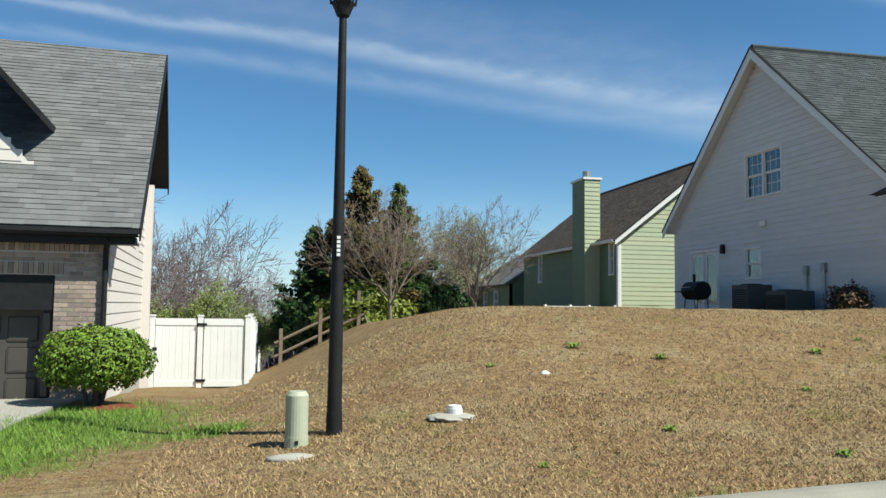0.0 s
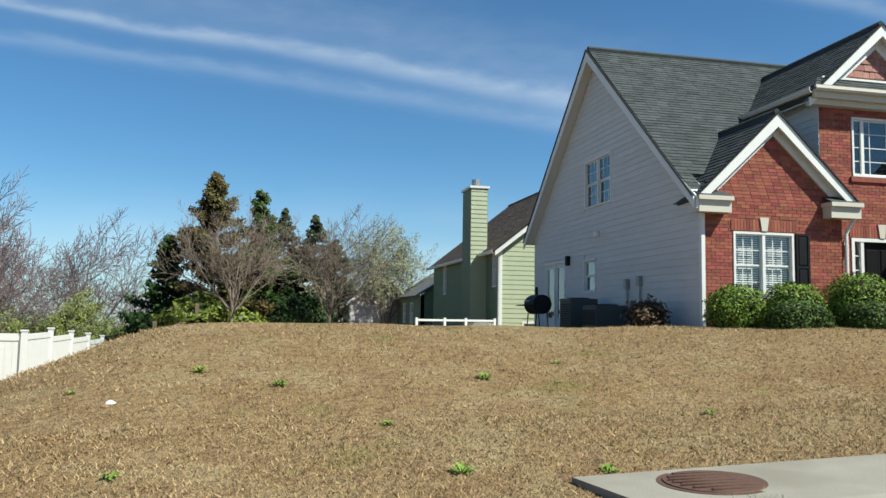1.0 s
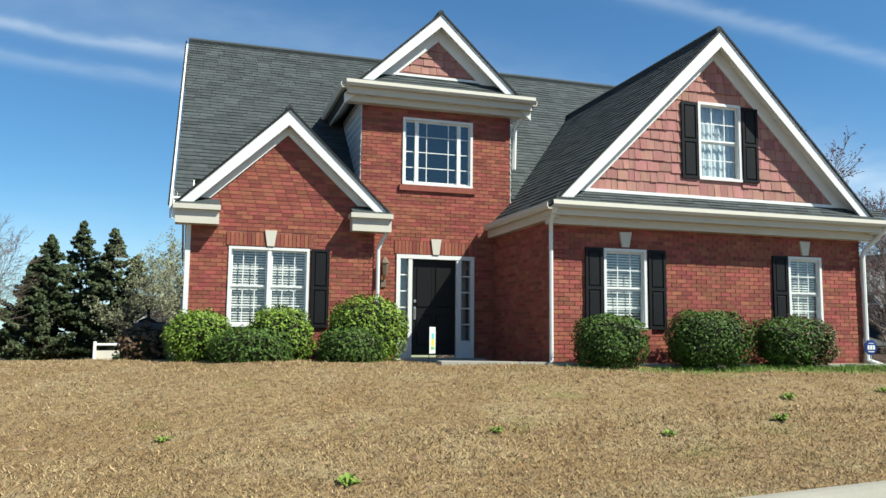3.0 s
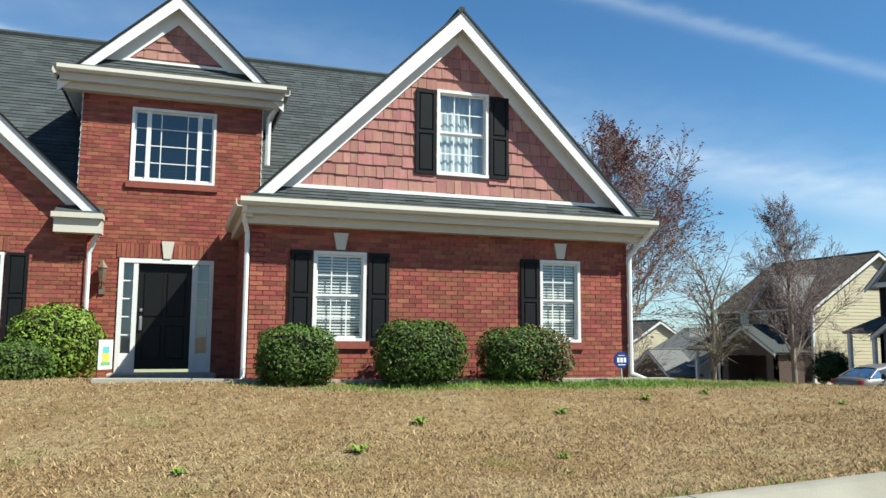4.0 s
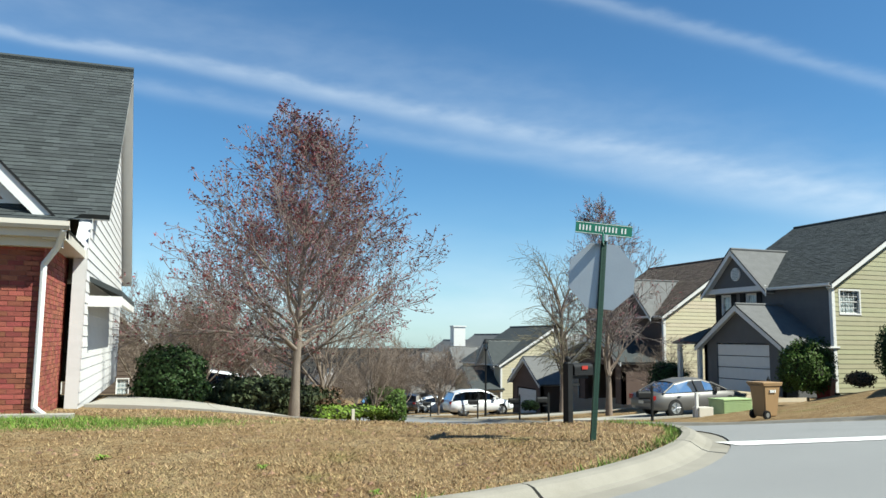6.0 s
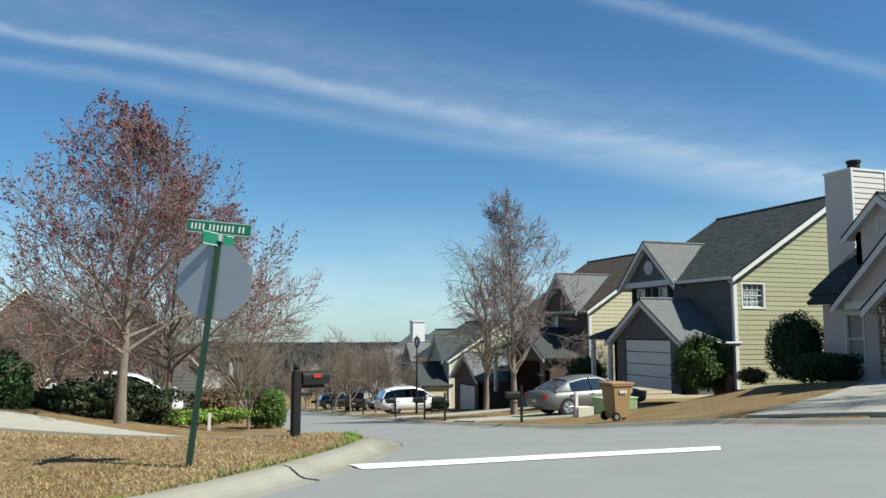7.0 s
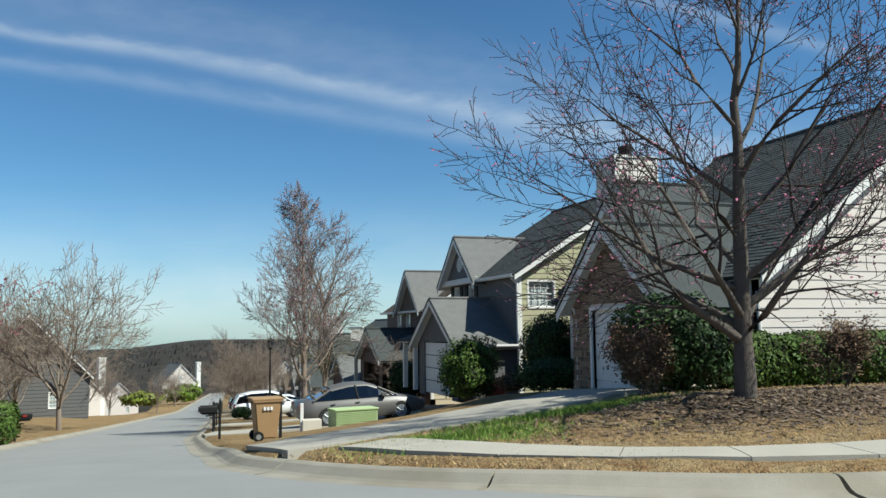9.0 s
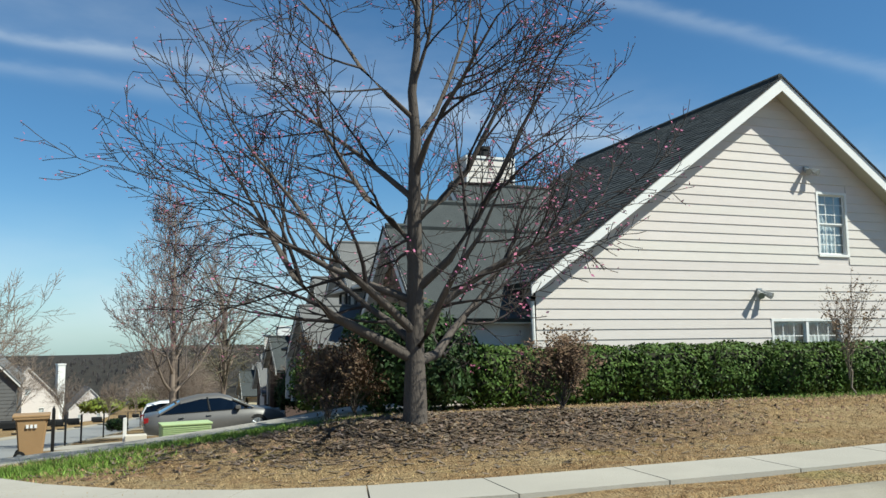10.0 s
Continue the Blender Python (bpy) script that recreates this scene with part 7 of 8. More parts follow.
# ---- parked vehicles ----
def vehicle(name, label, x, y, turn, paint, suv=False, lift=0.08):
    z = ground_z(x, y) + lift
    z2 = ground_z(x + 2.0 * math.cos(radians(turn)), y + 2.0 * math.sin(radians(turn)))
    z1 = ground_z(x - 2.0 * math.cos(radians(turn)), y - 2.0 * math.sin(radians(turn)))
    e = thing(name, (x, y, (z1 + z2) / 2 + lift), label, "car")
    e.matrix_basis = pose(x, y, (z1 + z2) / 2 + lift, 0, -math.degrees(math.atan2(z2 - z1, 4.0)), turn)
    if suv:
        st = [(-2.3, .42, .78, .72), (-2.22, .30, 1.0, .84), (-1.7, .24, 1.06, .90), (-0.6, .22, 1.04, .92), (0.6, .22, 1.03, .92), (1.2, .24, 1.02, .90), (1.9, .26, .94, .86), (2.25, .32, .80, .76), (2.33, .42, .66, .66)]
        cab = [(-2.2, 1.0, .74, 1.0), (-1.95, 1.0, .74, 1.50), (-1.2, 1.03, .70, 1.66), (0.0, 1.03, .70, 1.68), (0.55, 1.02, .72, 1.52), (1.25, 1.01, .76, 1.03)]
    else:
        st = [(-2.4, .42, .72, .70), (-2.33, .30, .90, .82), (-1.8, .22, .95, .88), (-0.6, .19, .93, .91), (0.6, .19, .92, .91), (1.2, .20, .91, .90), (1.9, .22, .80, .86), (2.3, .28, .66, .76), (2.42, .38, .56, .64)]
        cab = [(-1.9, .94, .66, .95), (-1.2, .93, .62, 1.32), (-0.5, .93, .60, 1.43), (0.15, .92, .60, 1.42), (0.55, .92, .64, 1.28), (1.25, .91, .74, .92)]
    bm = bmesh.new()
    rings = []
    for sx, zb, zt, w in st:
        zm = (zb + zt) / 2
        prof = [(-w * 0.86, zb), (-w, zb + 0.10), (-w * 1.0, zm), (-w * 0.95, zt - 0.05), (-w * 0.82, zt), (0, zt + 0.025), (w * 0.82, zt), (w * 0.95, zt - 0.05), (w * 1.0, zm), (w, zb + 0.10), (w * 0.86, zb)]
        rings.append([bm.verts.new((sx, a, b)) for a, b in prof])
    for r0, r1 in zip(rings, rings[1:]):
        for i in range(len(r0)):
            j = (i + 1) % len(r0)
            bm.faces.new((r0[i], r0[j], r1[j], r1[i]))
    bm.faces.new(rings[0][::-1])
    bm.faces.new(rings[-1])
    bmesh.ops.recalc_face_normals(bm, faces=bm.faces[:])
    part("body", bm, paint, e, smooth=True)

    def cabin(grow, z_lo, z_hi):
        bm = bmesh.new()
        rings = []
        for sx, zb, w, zt in cab:
            a = zb + (zt - zb) * z_lo
            b = zb + (zt - zb) * z_hi
            wl = 0.86 + (w - 0.86) * z_lo + grow
            wh = 0.86 + (w - 0.86) * z_hi + grow
            rings.append([bm.verts.new((sx, s, t)) for s, t in ((-wl, a), (-wh, b), (0, b + 0.03 * z_hi), (wh, b), (wl, a))])
        for r0, r1 in zip(rings, rings[1:]):
            for i in range(4):
                bm.faces.new((r0[i], r0[i + 1], r1[i + 1], r1[i]))
        return bm
    part("glasshouse", cabin(-0.02, 0.0, 0.93), CARGLASS, e, "dark tinted windows", smooth=False)
    part("cabin_lining", cabin(-0.10, 0.0, 0.80), DARK, e)
    bm = bmesh.new()
    top = [c for c in cab if c[3] > c[1] + 0.3]
    rg = []
    for sx, zb, w, zt in [(cab[0][0] + 0.25, 0, cab[1][2], cab[0][3] + (cab[1][3] - cab[0][3]) * 0.6)] * 0 + top:
        rg.append([bm.verts.new((sx, s * w, zt + o)) for s, o in ((-1.06, -0.09), (-1.0, -0.02), (-0.6, 0.02), (0, 0.035), (0.6, 0.02), (1.0, -0.02), (1.06, -0.09))])
    for r0, r1 in zip(rg, rg[1:]):
        for i in range(6):
            bm.faces.new((r0[i], r0[i + 1], r1[i + 1], r1[i]))
    part("roof", bm, paint, e, smooth=True)
    for s in (-1, 1):
        for p, q in ((0, 1), (-1, -2)):
            a, b = cab[p], cab[q]
            bm = bmesh.new()
            cyl(bm, (a[0], s * 0.84, a[1]), (b[0], s * (b[2] + 0.02), b[3] - 0.03), 0.035, n=6)
            part("pillar", bm, paint, e)
        m = cab[2]
        bm = bmesh.new()
        cyl(bm, (-0.25, s * 0.86, m[1]), (-0.3, s * (m[2] + 0.015), m[3] - 0.05), 0.03, n=6)
        part("pillar", bm, BLACK, e)
        bm = boxes((0.62, 0.80, s * 0.92 - 0.08, s * 0.92 + 0.08, 0.92, 1.05) if not suv else (0.72, 0.92, s * 0.95 - 0.08, s * 0.95 + 0.08, 1.02, 1.18), bevel=0.03)
        part("wing_mirror", bm, paint, e)
        for zz, xx in ((0.78, -0.35), (0.78, -1.25)):
            part("door_handle", boxes((xx, xx + 0.16, s * 0.905 - 0.015, s * 0.905 + 0.015, zz, zz + 0.03)), METAL, e)
        for wx in (-1.38, 1.36):
            r = 0.36 if suv else 0.33
            bm = bmesh.new()
            cyl(bm, (wx, s * 0.66, r - 0.03), (wx, s * 0.885, r - 0.03), r + 0.05, n=24)
            part("wheel_arch", bm, BLACK, e)
            bm = bmesh.new()
            cyl(bm, (wx, s * 0.68, r), (wx, s * 0.90, r), r, n=28)
            tyre = part("tyre", bm, mat("rubber", (0.02, 0.02, 0.02), 0.8), e)
            bm = bmesh.new()
            cyl(bm, (wx, s * 0.89, r), (wx, s * 0.905, r), r * 0.68, n=24)
            for k in range(5):
                a = k * 2 * math.pi / 5
                cyl(bm, (wx, s * 0.912, r), (wx + r * 0.62 * math.cos(a), s * 0.912, r + r * 0.62 * math.sin(a)), 0.03, n=6)
            part("rim", bm, ALU, tyre)
        part("tail_lamp", boxes((st[0][0] - 0.0, st[0][0] + 0.16, s * 0.70 - 0.11, s * 0.70 + 0.14, st[1][2] - 0.22, st[1][2] - 0.04), bevel=0.02), mat("tail_red", (0.22, 0.01, 0.012), 0.2, spec=0.6), e)
        part("headlight", boxes((st[-1][0] - 0.22, st[-1][0] - 0.03, s * 0.60 - 0.12, s * 0.60 + 0.10, 0.56, 0.68), bevel=0.02), METAL, e)
    part("rear_plate", boxes((st[0][0] - 0.015, st[0][0] + 0.02, -0.16, 0.16, 0.52, 0.64)), CREAMTRIM, e, "blank plate")
    return e


GREYPAINT = mat("grey_car_paint", (0.11, 0.105, 0.10), 0.42, (0.095, 0.09, 0.086), 2, 0.3, 20, 0.0, metal=0.1, spec=0.4, coat=0.25)
WHITEPAINT = mat("white_car_paint", (0.70, 0.71, 0.72), 0.25, (0.66, 0.67, 0.68), 2, 0.3, 20, 0.0, spec=0.6, coat=0.8)
DARKPAINT = mat("dark_car_paint", (0.025, 0.024, 0.026), 0.25, (0.02, 0.02, 0.021), 2, 0.3, 20, 0.0, spec=0.6, coat=0.8)
vehicle("sedan", "grey four-door sedan parked on the driveway", 49.55, 28.7, 2, GREYPAINT)
vehicle("white_suv", "white SUV parked behind the red-budded trees", 31.8, 41.0, 0, WHITEPAINT, True)
vehicle("white_crossover", "white SUV parked on a driveway down the hill", 48.9, 51.0, 0, WHITEPAINT, True)
vehicle("white_hatchback", "white car parked further down the street", 53.0, 72.0, 0, WHITEPAINT)
vehicle("dark_suv", "dark SUV parked at the kerb down the hill", 51.0, 84.0, 0, DARKPAINT, True)
vehicle("dark_pickup", "dark car parked beside the mailboxes", 50.0, 70.0, 60, DARKPAINT, True)

# ---- plants ----
def grow_tree(seed, trunk, height, spread, r0, limbs=7, kids=(6, 5, 4), fork=0.0, up=0.35, droop=0.0, low=0.3, tilts=(0.35, 1.0), minr=0.0035, stems=3, leader=0.0, bunch=1.15):
    """A bare tree: tapered limbs that fork into twigs. Returns wood and twig arrays and the twig tips."""
    rng = random.Random(seed)
    wood, twig, tips = ([], []), ([], []), []

    def tube(store, pts, radii, n):
        verts, faces = store
        base = len(verts)
        for i, (p, r) in enumerate(zip(pts, radii)):
            a, b = pts[max(0, i - 1)], pts[min(len(pts) - 1, i + 1)]
            z = (b - a).normalized() if (b - a).length else UP
            x = z.orthogonal().normalized()
            y = z.cross(x)
            for k in range(n):
                t = 2 * math.pi * k / n
                verts.append(p + (x * math.cos(t) + y * math.sin(t)) * r)
        for i in range(len(pts) - 1):
            for k in range(n):
                a, b = base + i * n + k, base + i * n + (k + 1) % n
                faces.append((a, b, b + n, a + n))

    def branch(p, d, length, r, level):
        segs = 5 if level <= 2 else 3
        pts, radii = [p.copy()], [r]
        q, dirn = p.copy(), d.normalized()
        for i in range(segs):
            wob = Vector((rng.gauss(0, 1), rng.gauss(0, 1), rng.gauss(0, 1))) * (0.13 if level else 0.03)
            lift = UP * (up * (0.5 if level < 3 else 0.35) * (0.35 if level else 0.0)) - UP * droop * (level >= 2) * 0.2
            dirn = (dirn + wob + lift).normalized()
            q = q + dirn * (length / segs)
            pts.append(q.copy())
            radii.append(max(minr, r * (1 - 0.78 * (i + 1) / segs)))
        tube(wood if level <= 1 else twig, pts, radii, 9 if level == 0 else (6 if level == 1 else (4 if level == 2 else 3)))
        if level >= len(kids) + 1:
            tips.append((pts[-1], dirn))
            tips.append((pts[-2], dirn))
            tips.append((pts[-1].lerp(pts[-2], 0.5), dirn))
            return
        n = kids[level - 1] if level else 0
        for k in range(n):
            t = 0.22 + 0.78 * (k + rng.random()) / n
            f = t * segs
            i = min(segs - 1, int(f))
            s = pts[i].lerp(pts[i + 1], f - i)
            base = (pts[i + 1] - pts[i]).normalized()
            side = base.orthogonal().normalized()
            side.rotate(Matrix.Rotation(rng.uniform(0, 2 * math.pi), 3, base))
            ang = rng.uniform(0.45, 0.95)
            dd = base * math.cos(ang) + side * math.sin(ang)
            branch(s, dd, length * rng.uniform(0.42, 0.66) * (1.15 - 0.45 * t), max(minr, radii[i] * 0.55), level + 1)
        if level:
            branch(pts[-1], dirn, length * 0.45, radii[-1] * 0.9, level + 1)

    if leader:
        # one stem to the top, limbs leaving it all the way up
        tp, tr = [], []
        tall = height * 0.86
        sway = Vector((rng.gauss(0, 0.25), rng.gauss(0, 0.25), 0))
        for i in range(13):
            t = i / 12
            tp.append(sway * t * t * 0.8 + Vector((rng.gauss(0, 0.035) * t, rng.gauss(0, 0.035) * t, -0.25 + (tall + 0.25) * t)))
            tr.append(max(minr * 2, r0 * (1.35 - 1.6 * t if t < 0.15 else 1.09 * (1 - t) ** 0.85 + 0.05)))
        tube(wood, tp, tr, 12)
        for k in range(limbs):
            f = ((k + 0.6 * rng.random()) / limbs) ** bunch
            zc = trunk + (tall - trunk) * f
            u = (zc + 0.25) / (tall + 0.25) * 12
            i = min(11, int(u))
            s = tp[i].lerp(tp[i + 1], u - i)
            a = k * 2.4 + rng.uniform(-0.5, 0.5)
            tilt = tilts[1] + (tilts[0] - tilts[1]) * f + rng.uniform(-0.15, 0.15)
            d = Vector((math.cos(a) * math.sin(tilt), math.sin(a) * math.sin(tilt), math.cos(tilt)))
            branch(s, d, leader * (1.0 - 0.66 * f ** 1.7) * rng.uniform(0.8, 1.1), max(minr * 2, tr[i] * 0.52), 1)
        branch(tp[-1], UP, height * 0.12, tr[-1], 2)
        return wood, twig, tips
    # trunk
    tp, tr = [], []
    q = Vector((0, 0, -0.25))
    for i in range(7):
        t = i / 6
        tp.append(Vector((rng.gauss(0, 0.02), rng.gauss(0, 0.02), -0.25 + (trunk + 0.25) * t)))
        tr.append(r0 * (1.35 - 0.5 * min(1, t * 3)) if t < 0.34 else r0 * (0.95 - 0.15 * t))
    tube(wood, tp, tr, 12)
    top = tp[-1]
    crown = height - trunk
    for k in range(limbs):
        a = 2 * math.pi * k / limbs + rng.uniform(-0.35, 0.35)
        tilt = rng.uniform(*tilts) if k % stems else rng.uniform(0.08, 0.3)
        d = Vector((math.cos(a) * math.sin(tilt) * spread, math.sin(a) * math.sin(tilt) * spread, math.cos(tilt)))
        s = top - UP * rng.uniform(0, low)
        branch(s, d, crown * rng.uniform(0.52, 0.68), r0 * rng.uniform(0.42, 0.62), 1)
    branch(top, UP + Vector((rng.gauss(0, 0.08), rng.gauss(0, 0.08), 0)), crown * 0.66, r0 * 0.65, 1)
    return wood, twig, tips


def quads_at(points, rng, size, jitter):
    """Small leaf quads round points."""
    verts, faces = [], []
    for p in points:
        c = p + Vector((rng.gauss(0, jitter), rng.gauss(0, jitter), rng.gauss(0, jitter)))
        u = Vector((rng.gauss(0, 1), rng.gauss(0, 1), rng.gauss(0, 1))).normalized()
        v = u.orthogonal().normalized()
        s = size * rng.uniform(0.6, 1.3)
        i = len(verts)
        verts += [c - u * s, c + v * s * 0.55, c + u * s, c - v * s * 0.55]
        faces.append((i, i + 1, i + 2, i + 3))
    return verts, faces


def tree_thing(name, label, x, y, turn, scale, arrays, barks, bud=None, bud_size=0.04, per=1, jitter=0.05, seed=1, z=None, group="", share=1.0):
    wood, twig, tips = arrays
    e = thing(name, (x, y, ground_z(x, y) if z is None else z), label, "tree", group=group)
    e.matrix_basis = pose(x, y, (ground_z(x, y) if z is None else z) - 0.03, 0, 0, turn) @ Matrix.Diagonal((scale, scale, scale, 1))
    raw("trunk", *wood, barks[0], e, True)
    raw("twig_growth", *twig, barks[1], e, True)["kind"] = "stuff"
    if bud:
        rng = random.Random(seed)
        pts = [p for p, d in tips for _ in range(per) if rng.random() < share]
        raw("bud_haze", *quads_at(pts, rng, bud_size, jitter), bud, e)["kind"] = "stuff"
    return e


def recolour(e, twigs):
    for c in e.children:
        if c.name.startswith("twig_growth"):
            c.material_slots[0].link = "OBJECT"
            c.material_slots[0].material = twigs
    return e


# corner tree, the nearest
BARKCORNER = mat("ridged_grey_bark", (0.10, 0.082, 0.07), 0.9, (0.055, 0.045, 0.038), 7, 0.8, 50, 0.7, stretch=(1, 1, 0.3))
BARKLIMB = mat("dark_limb_bark", (0.05, 0.04, 0.037), 0.9, (0.03, 0.024, 0.022), 7, 0.7, 50, 0.4)
BUDMAUVE = mat("mauve_maple_bud", (0.26, 0.07, 0.13), 0.8, (0.30, 0.12, 0.17), 3, 0.6, 30, 0.0, island=0.8)
big = grow_tree(5, 0.8, 7.9, 0.95, 0.13, limbs=20, kids=(6, 5, 4), up=0.30, tilts=(0.25, 1.15), minr=0.0055, leader=3.1, bunch=1.8)
tree_thing("corner_tree", "bare spreading maple with a few red buds on the mulched corner", 50.8, 9.0, 40, 1.0, big, (BARKCORNER, BARKLIMB), BUDMAUVE, 0.026, 1, 0.03, 2, share=0.6)
# two red-budded maples beyond the driveway
maple = grow_tree(12, 1.85, 7.9, 0.95, 0.13, limbs=22, kids=(7, 5, 4), up=0.30, tilts=(0.4, 1.15), minr=0.0075, leader=3.7, bunch=1.4)
MAPLETWIG = mat("maple_twig", (0.20, 0.155, 0.14), 0.9, (0.135, 0.105, 0.095), 5, 0.5, 40, 0.2)
BUDHAZE = mat("maple_flower_haze", (0.24, 0.07, 0.08), 0.8, (0.16, 0.05, 0.05), 3, 0.6, 30, 0.0, island=0.9)
m1 = tree_thing("maple_tree", "red-budded maple with pale trunk beside the driveway", 32.23, 23.0, 200, 1.0, maple, (BARK, MAPLETWIG), BUDHAZE, 0.046, 1, 0.04, 3, group="red maples", share=0.8)
m2 = copy_thing(m1, pose(33.47, 31.43, ground_z(33.47, 31.43) - 0.03, 0, 0, 150) @ Matrix.Diagonal((0.98, 0.98, 1.0, 1)))
# upright tree before the tan house, and its neighbour
upright = grow_tree(14, 1.5, 9.3, 0.5, 0.12, limbs=20, kids=(7, 5, 4), up=0.45, tilts=(0.3, 0.85), minr=0.008, leader=2.9, bunch=1.4)
tree_thing("upright_tree", "upright bare tree with a reddish crown on the verge", 48.12, 32.76, 60, 1.09, upright, (TWIG, mat("greyish_twig", (0.20, 0.165, 0.15), 0.9, (0.13, 0.105, 0.10), 5, 0.5, 40, 0.2)), BUD, 0.035, 1, 0.03, 5, group="street trees", share=0.28)
cypress = grow_tree(17, 6.0, 11.2, 0.9, 0.13, limbs=22, kids=(7, 5), up=-0.05, droop=0.5, low=5.0, minr=0.009)
tree_thing("cypress_tree", "bare cypress with drooping grey-brown twigs", 50.8, 42.5, 10, 1.0, cypress, (TWIG, mat("cypress_twig", (0.17, 0.15, 0.10), 0.9, (0.11, 0.10, 0.07), 5, 0.5, 40, 0.2)), group="street trees")
# smaller bare trees as repeats
small = grow_tree(23, 1.0, 5.2, 0.9, 0.075, limbs=8, kids=(6, 5, 5), up=0.3, low=0.4, minr=0.006)
s1 = tree_thing("bare_tree", "small bare tree with grey-brown twigs", 7.4, 29.0, 0, 0.9, small, (BARK, TWIG), group="bare trees")
for x, y, turn, k in ((4.1, 28.0, 70, 1.05), (29.9, 30.0, 130, 0.85), (31.4, 31.0, 20, 0.8), (37.3, 46.0, 60, 2.2), (33.0, 52.0, 140, 1.9), (31.0, 66.0, 100, 2.0), (28.0, 84.0, 10, 2.2), (36.2, 29.5, 200, 0.85), (54.4, 37.5, 30, 0.85), (30.5, 38.0, 110, 1.4), (27.5, 45.0, 260, 1.5), (24.0, 52.0, 40, 1.6), (33.0, 60.0, 190, 1.5), (20.0, 60.0, 15, 1.5), (36.0, 75.0, 80, 1.5), (31.0, 88.0, 300, 1.6), (41.5, 112.0, 300, 1.3), (35.0, 122.0, 20, 1.5), (44.0, 140.0, 20, 1.4)):
    copy_thing(s1, pose(x, y, ground_z(x, y) - 0.05, 0, 0, turn) @ Matrix.Diagonal((k, k, k, 1)))
for k, y in enumerate((56.0, 61.0, 66.0, 72.0, 78.0, 85.0, 92.0, 100.0, 108.0, 118.0, 130.0)):
    x = SIDE_E + lean_e(y) + (2.0, 3.4, 1.6, 2.8)[k % 4]
    copy_thing(s1, pose(x, y, ground_z(x, y) - 0.05, 0, 0, k * 77) @ Matrix.Diagonal((1.15 + 0.2 * (k % 3),) * 3 + (1,)))
# thicket behind the left fence: purple-grey and fresh green
LEAFSPRING = mat("spring_leaf", (0.16, 0.19, 0.045), 0.6, (0.10, 0.13, 0.03), 2, 0.6, 30, 0.0, island=0.9)
TWIGPURPLE = mat("purple_grey_twig", (0.19, 0.14, 0.14), 0.9, (0.12, 0.09, 0.09), 5, 0.5, 40, 0.2)
green_tree = tree_thing("thicket_tree", "thin tree coming into pale green leaf behind the fence", -3.0, 36.0, 0, 0.8, small, (BARK, TWIG), LEAFSPRING, 0.06, 2, 0.12, 8, group="thicket trees")
for x, y, turn, k in ((-0.8, 34.0, 90, 0.7), (-5.0, 38.0, 200, 0.95), (-1.5, 40.0, 30, 0.8), (0.6, 33.0, 250, 0.5)):
    copy_thing(green_tree, pose(x, y, ground_z(x, y) - 0.05, 0, 0, turn) @ Matrix.Diagonal((k, k, k, 1)))
purple = tree_thing("thicket_tree", "bare purple-grey tree behind the fence", -6.0, 35.0, 45, 1.35, small, (BARK, TWIGPURPLE), group="thicket trees")
for x, y, turn, k in ((-7.5, 40.0, 130, 1.4), (-4.4, 44.0, 10, 1.4), (-9.5, 37.0, 300, 1.5), (-1.6, 48.0, 220, 1.1), (-12.0, 42.0, 80, 1.7)):
    copy_thing(purple, pose(x, y, ground_z(x, y) - 0.05, 0, 0, turn) @ Matrix.Diagonal((k, k, k, 1)))
# flowering pear near the green house
PEAR = mat("pale_pear_leaf", (0.19, 0.19, 0.105), 0.7, (0.13, 0.13, 0.07), 2, 0.6, 30, 0.0, island=0.7)
pear = tree_thing("pear_tree", "round-crowned tree with pale new leaves", 13.3, 55.0, 0, 1.3, grow_tree(29, 1.2, 7.4, 0.8, 0.09, limbs=9, kids=(7, 5, 4), up=0.42, low=0.4), (BARK, TWIG), PEAR, 0.06, 2, 0.08, 6)


def conifer(name, label, x, y, h, r, seed, needle, z=None, n=5200, base=0.06, size=0.24, ragged=0.35, group="", fluff=0.0):
    """An evergreen: trunk, boughs and needle clumps set in drooping whorls."""
    rng = random.Random(seed)
    z = ground_z(x, y) if z is None else z
    e = thing(name, (x, y, z - 0.05), label, "tree", group=group)
    bm = bmesh.new()
    cyl(bm, (0, 0, -0.2), (0, 0, h * 0.97), 0.16 * h / 8, 0.02, 8)
    part("trunk", bm, BARKDARK, e)
    bv, bf, pts = [], [], []
    bm = bmesh.new()
    count = int(h * 17)
    for k in range(count):
        t = base + (1 - base) * (k / count) ** 0.92
        reach = r * (1 - t) ** 0.88 * (1 + rng.uniform(-ragged, ragged * 0.7)) + 0.06
        a = rng.uniform(0, 2 * math.pi)
        p = Vector((0, 0, h * t))
        q = p + Vector((math.cos(a) * reach, math.sin(a) * reach, reach * rng.uniform(-0.1, 0.5)))
        cyl(bm, p, q, 0.022, 0.006, 4)
        m = max(4, int(n / count * (0.4 + reach / r)))
        for _ in range(m):
            f = rng.uniform(0.2, 1.0) ** 0.7
            pts.append(p.lerp(q, f) + Vector((rng.gauss(0, 0.12), rng.gauss(0, 0.12), rng.gauss(0, 0.07))) * (reach * 0.75 * (1.05 - f) + 0.22 + fluff))
    part("bough_growth", bm, BARKDARK, e)["kind"] = "stuff"
    raw("crown", *quads_at(pts, rng, size, 0.05), needle, e)
    return e


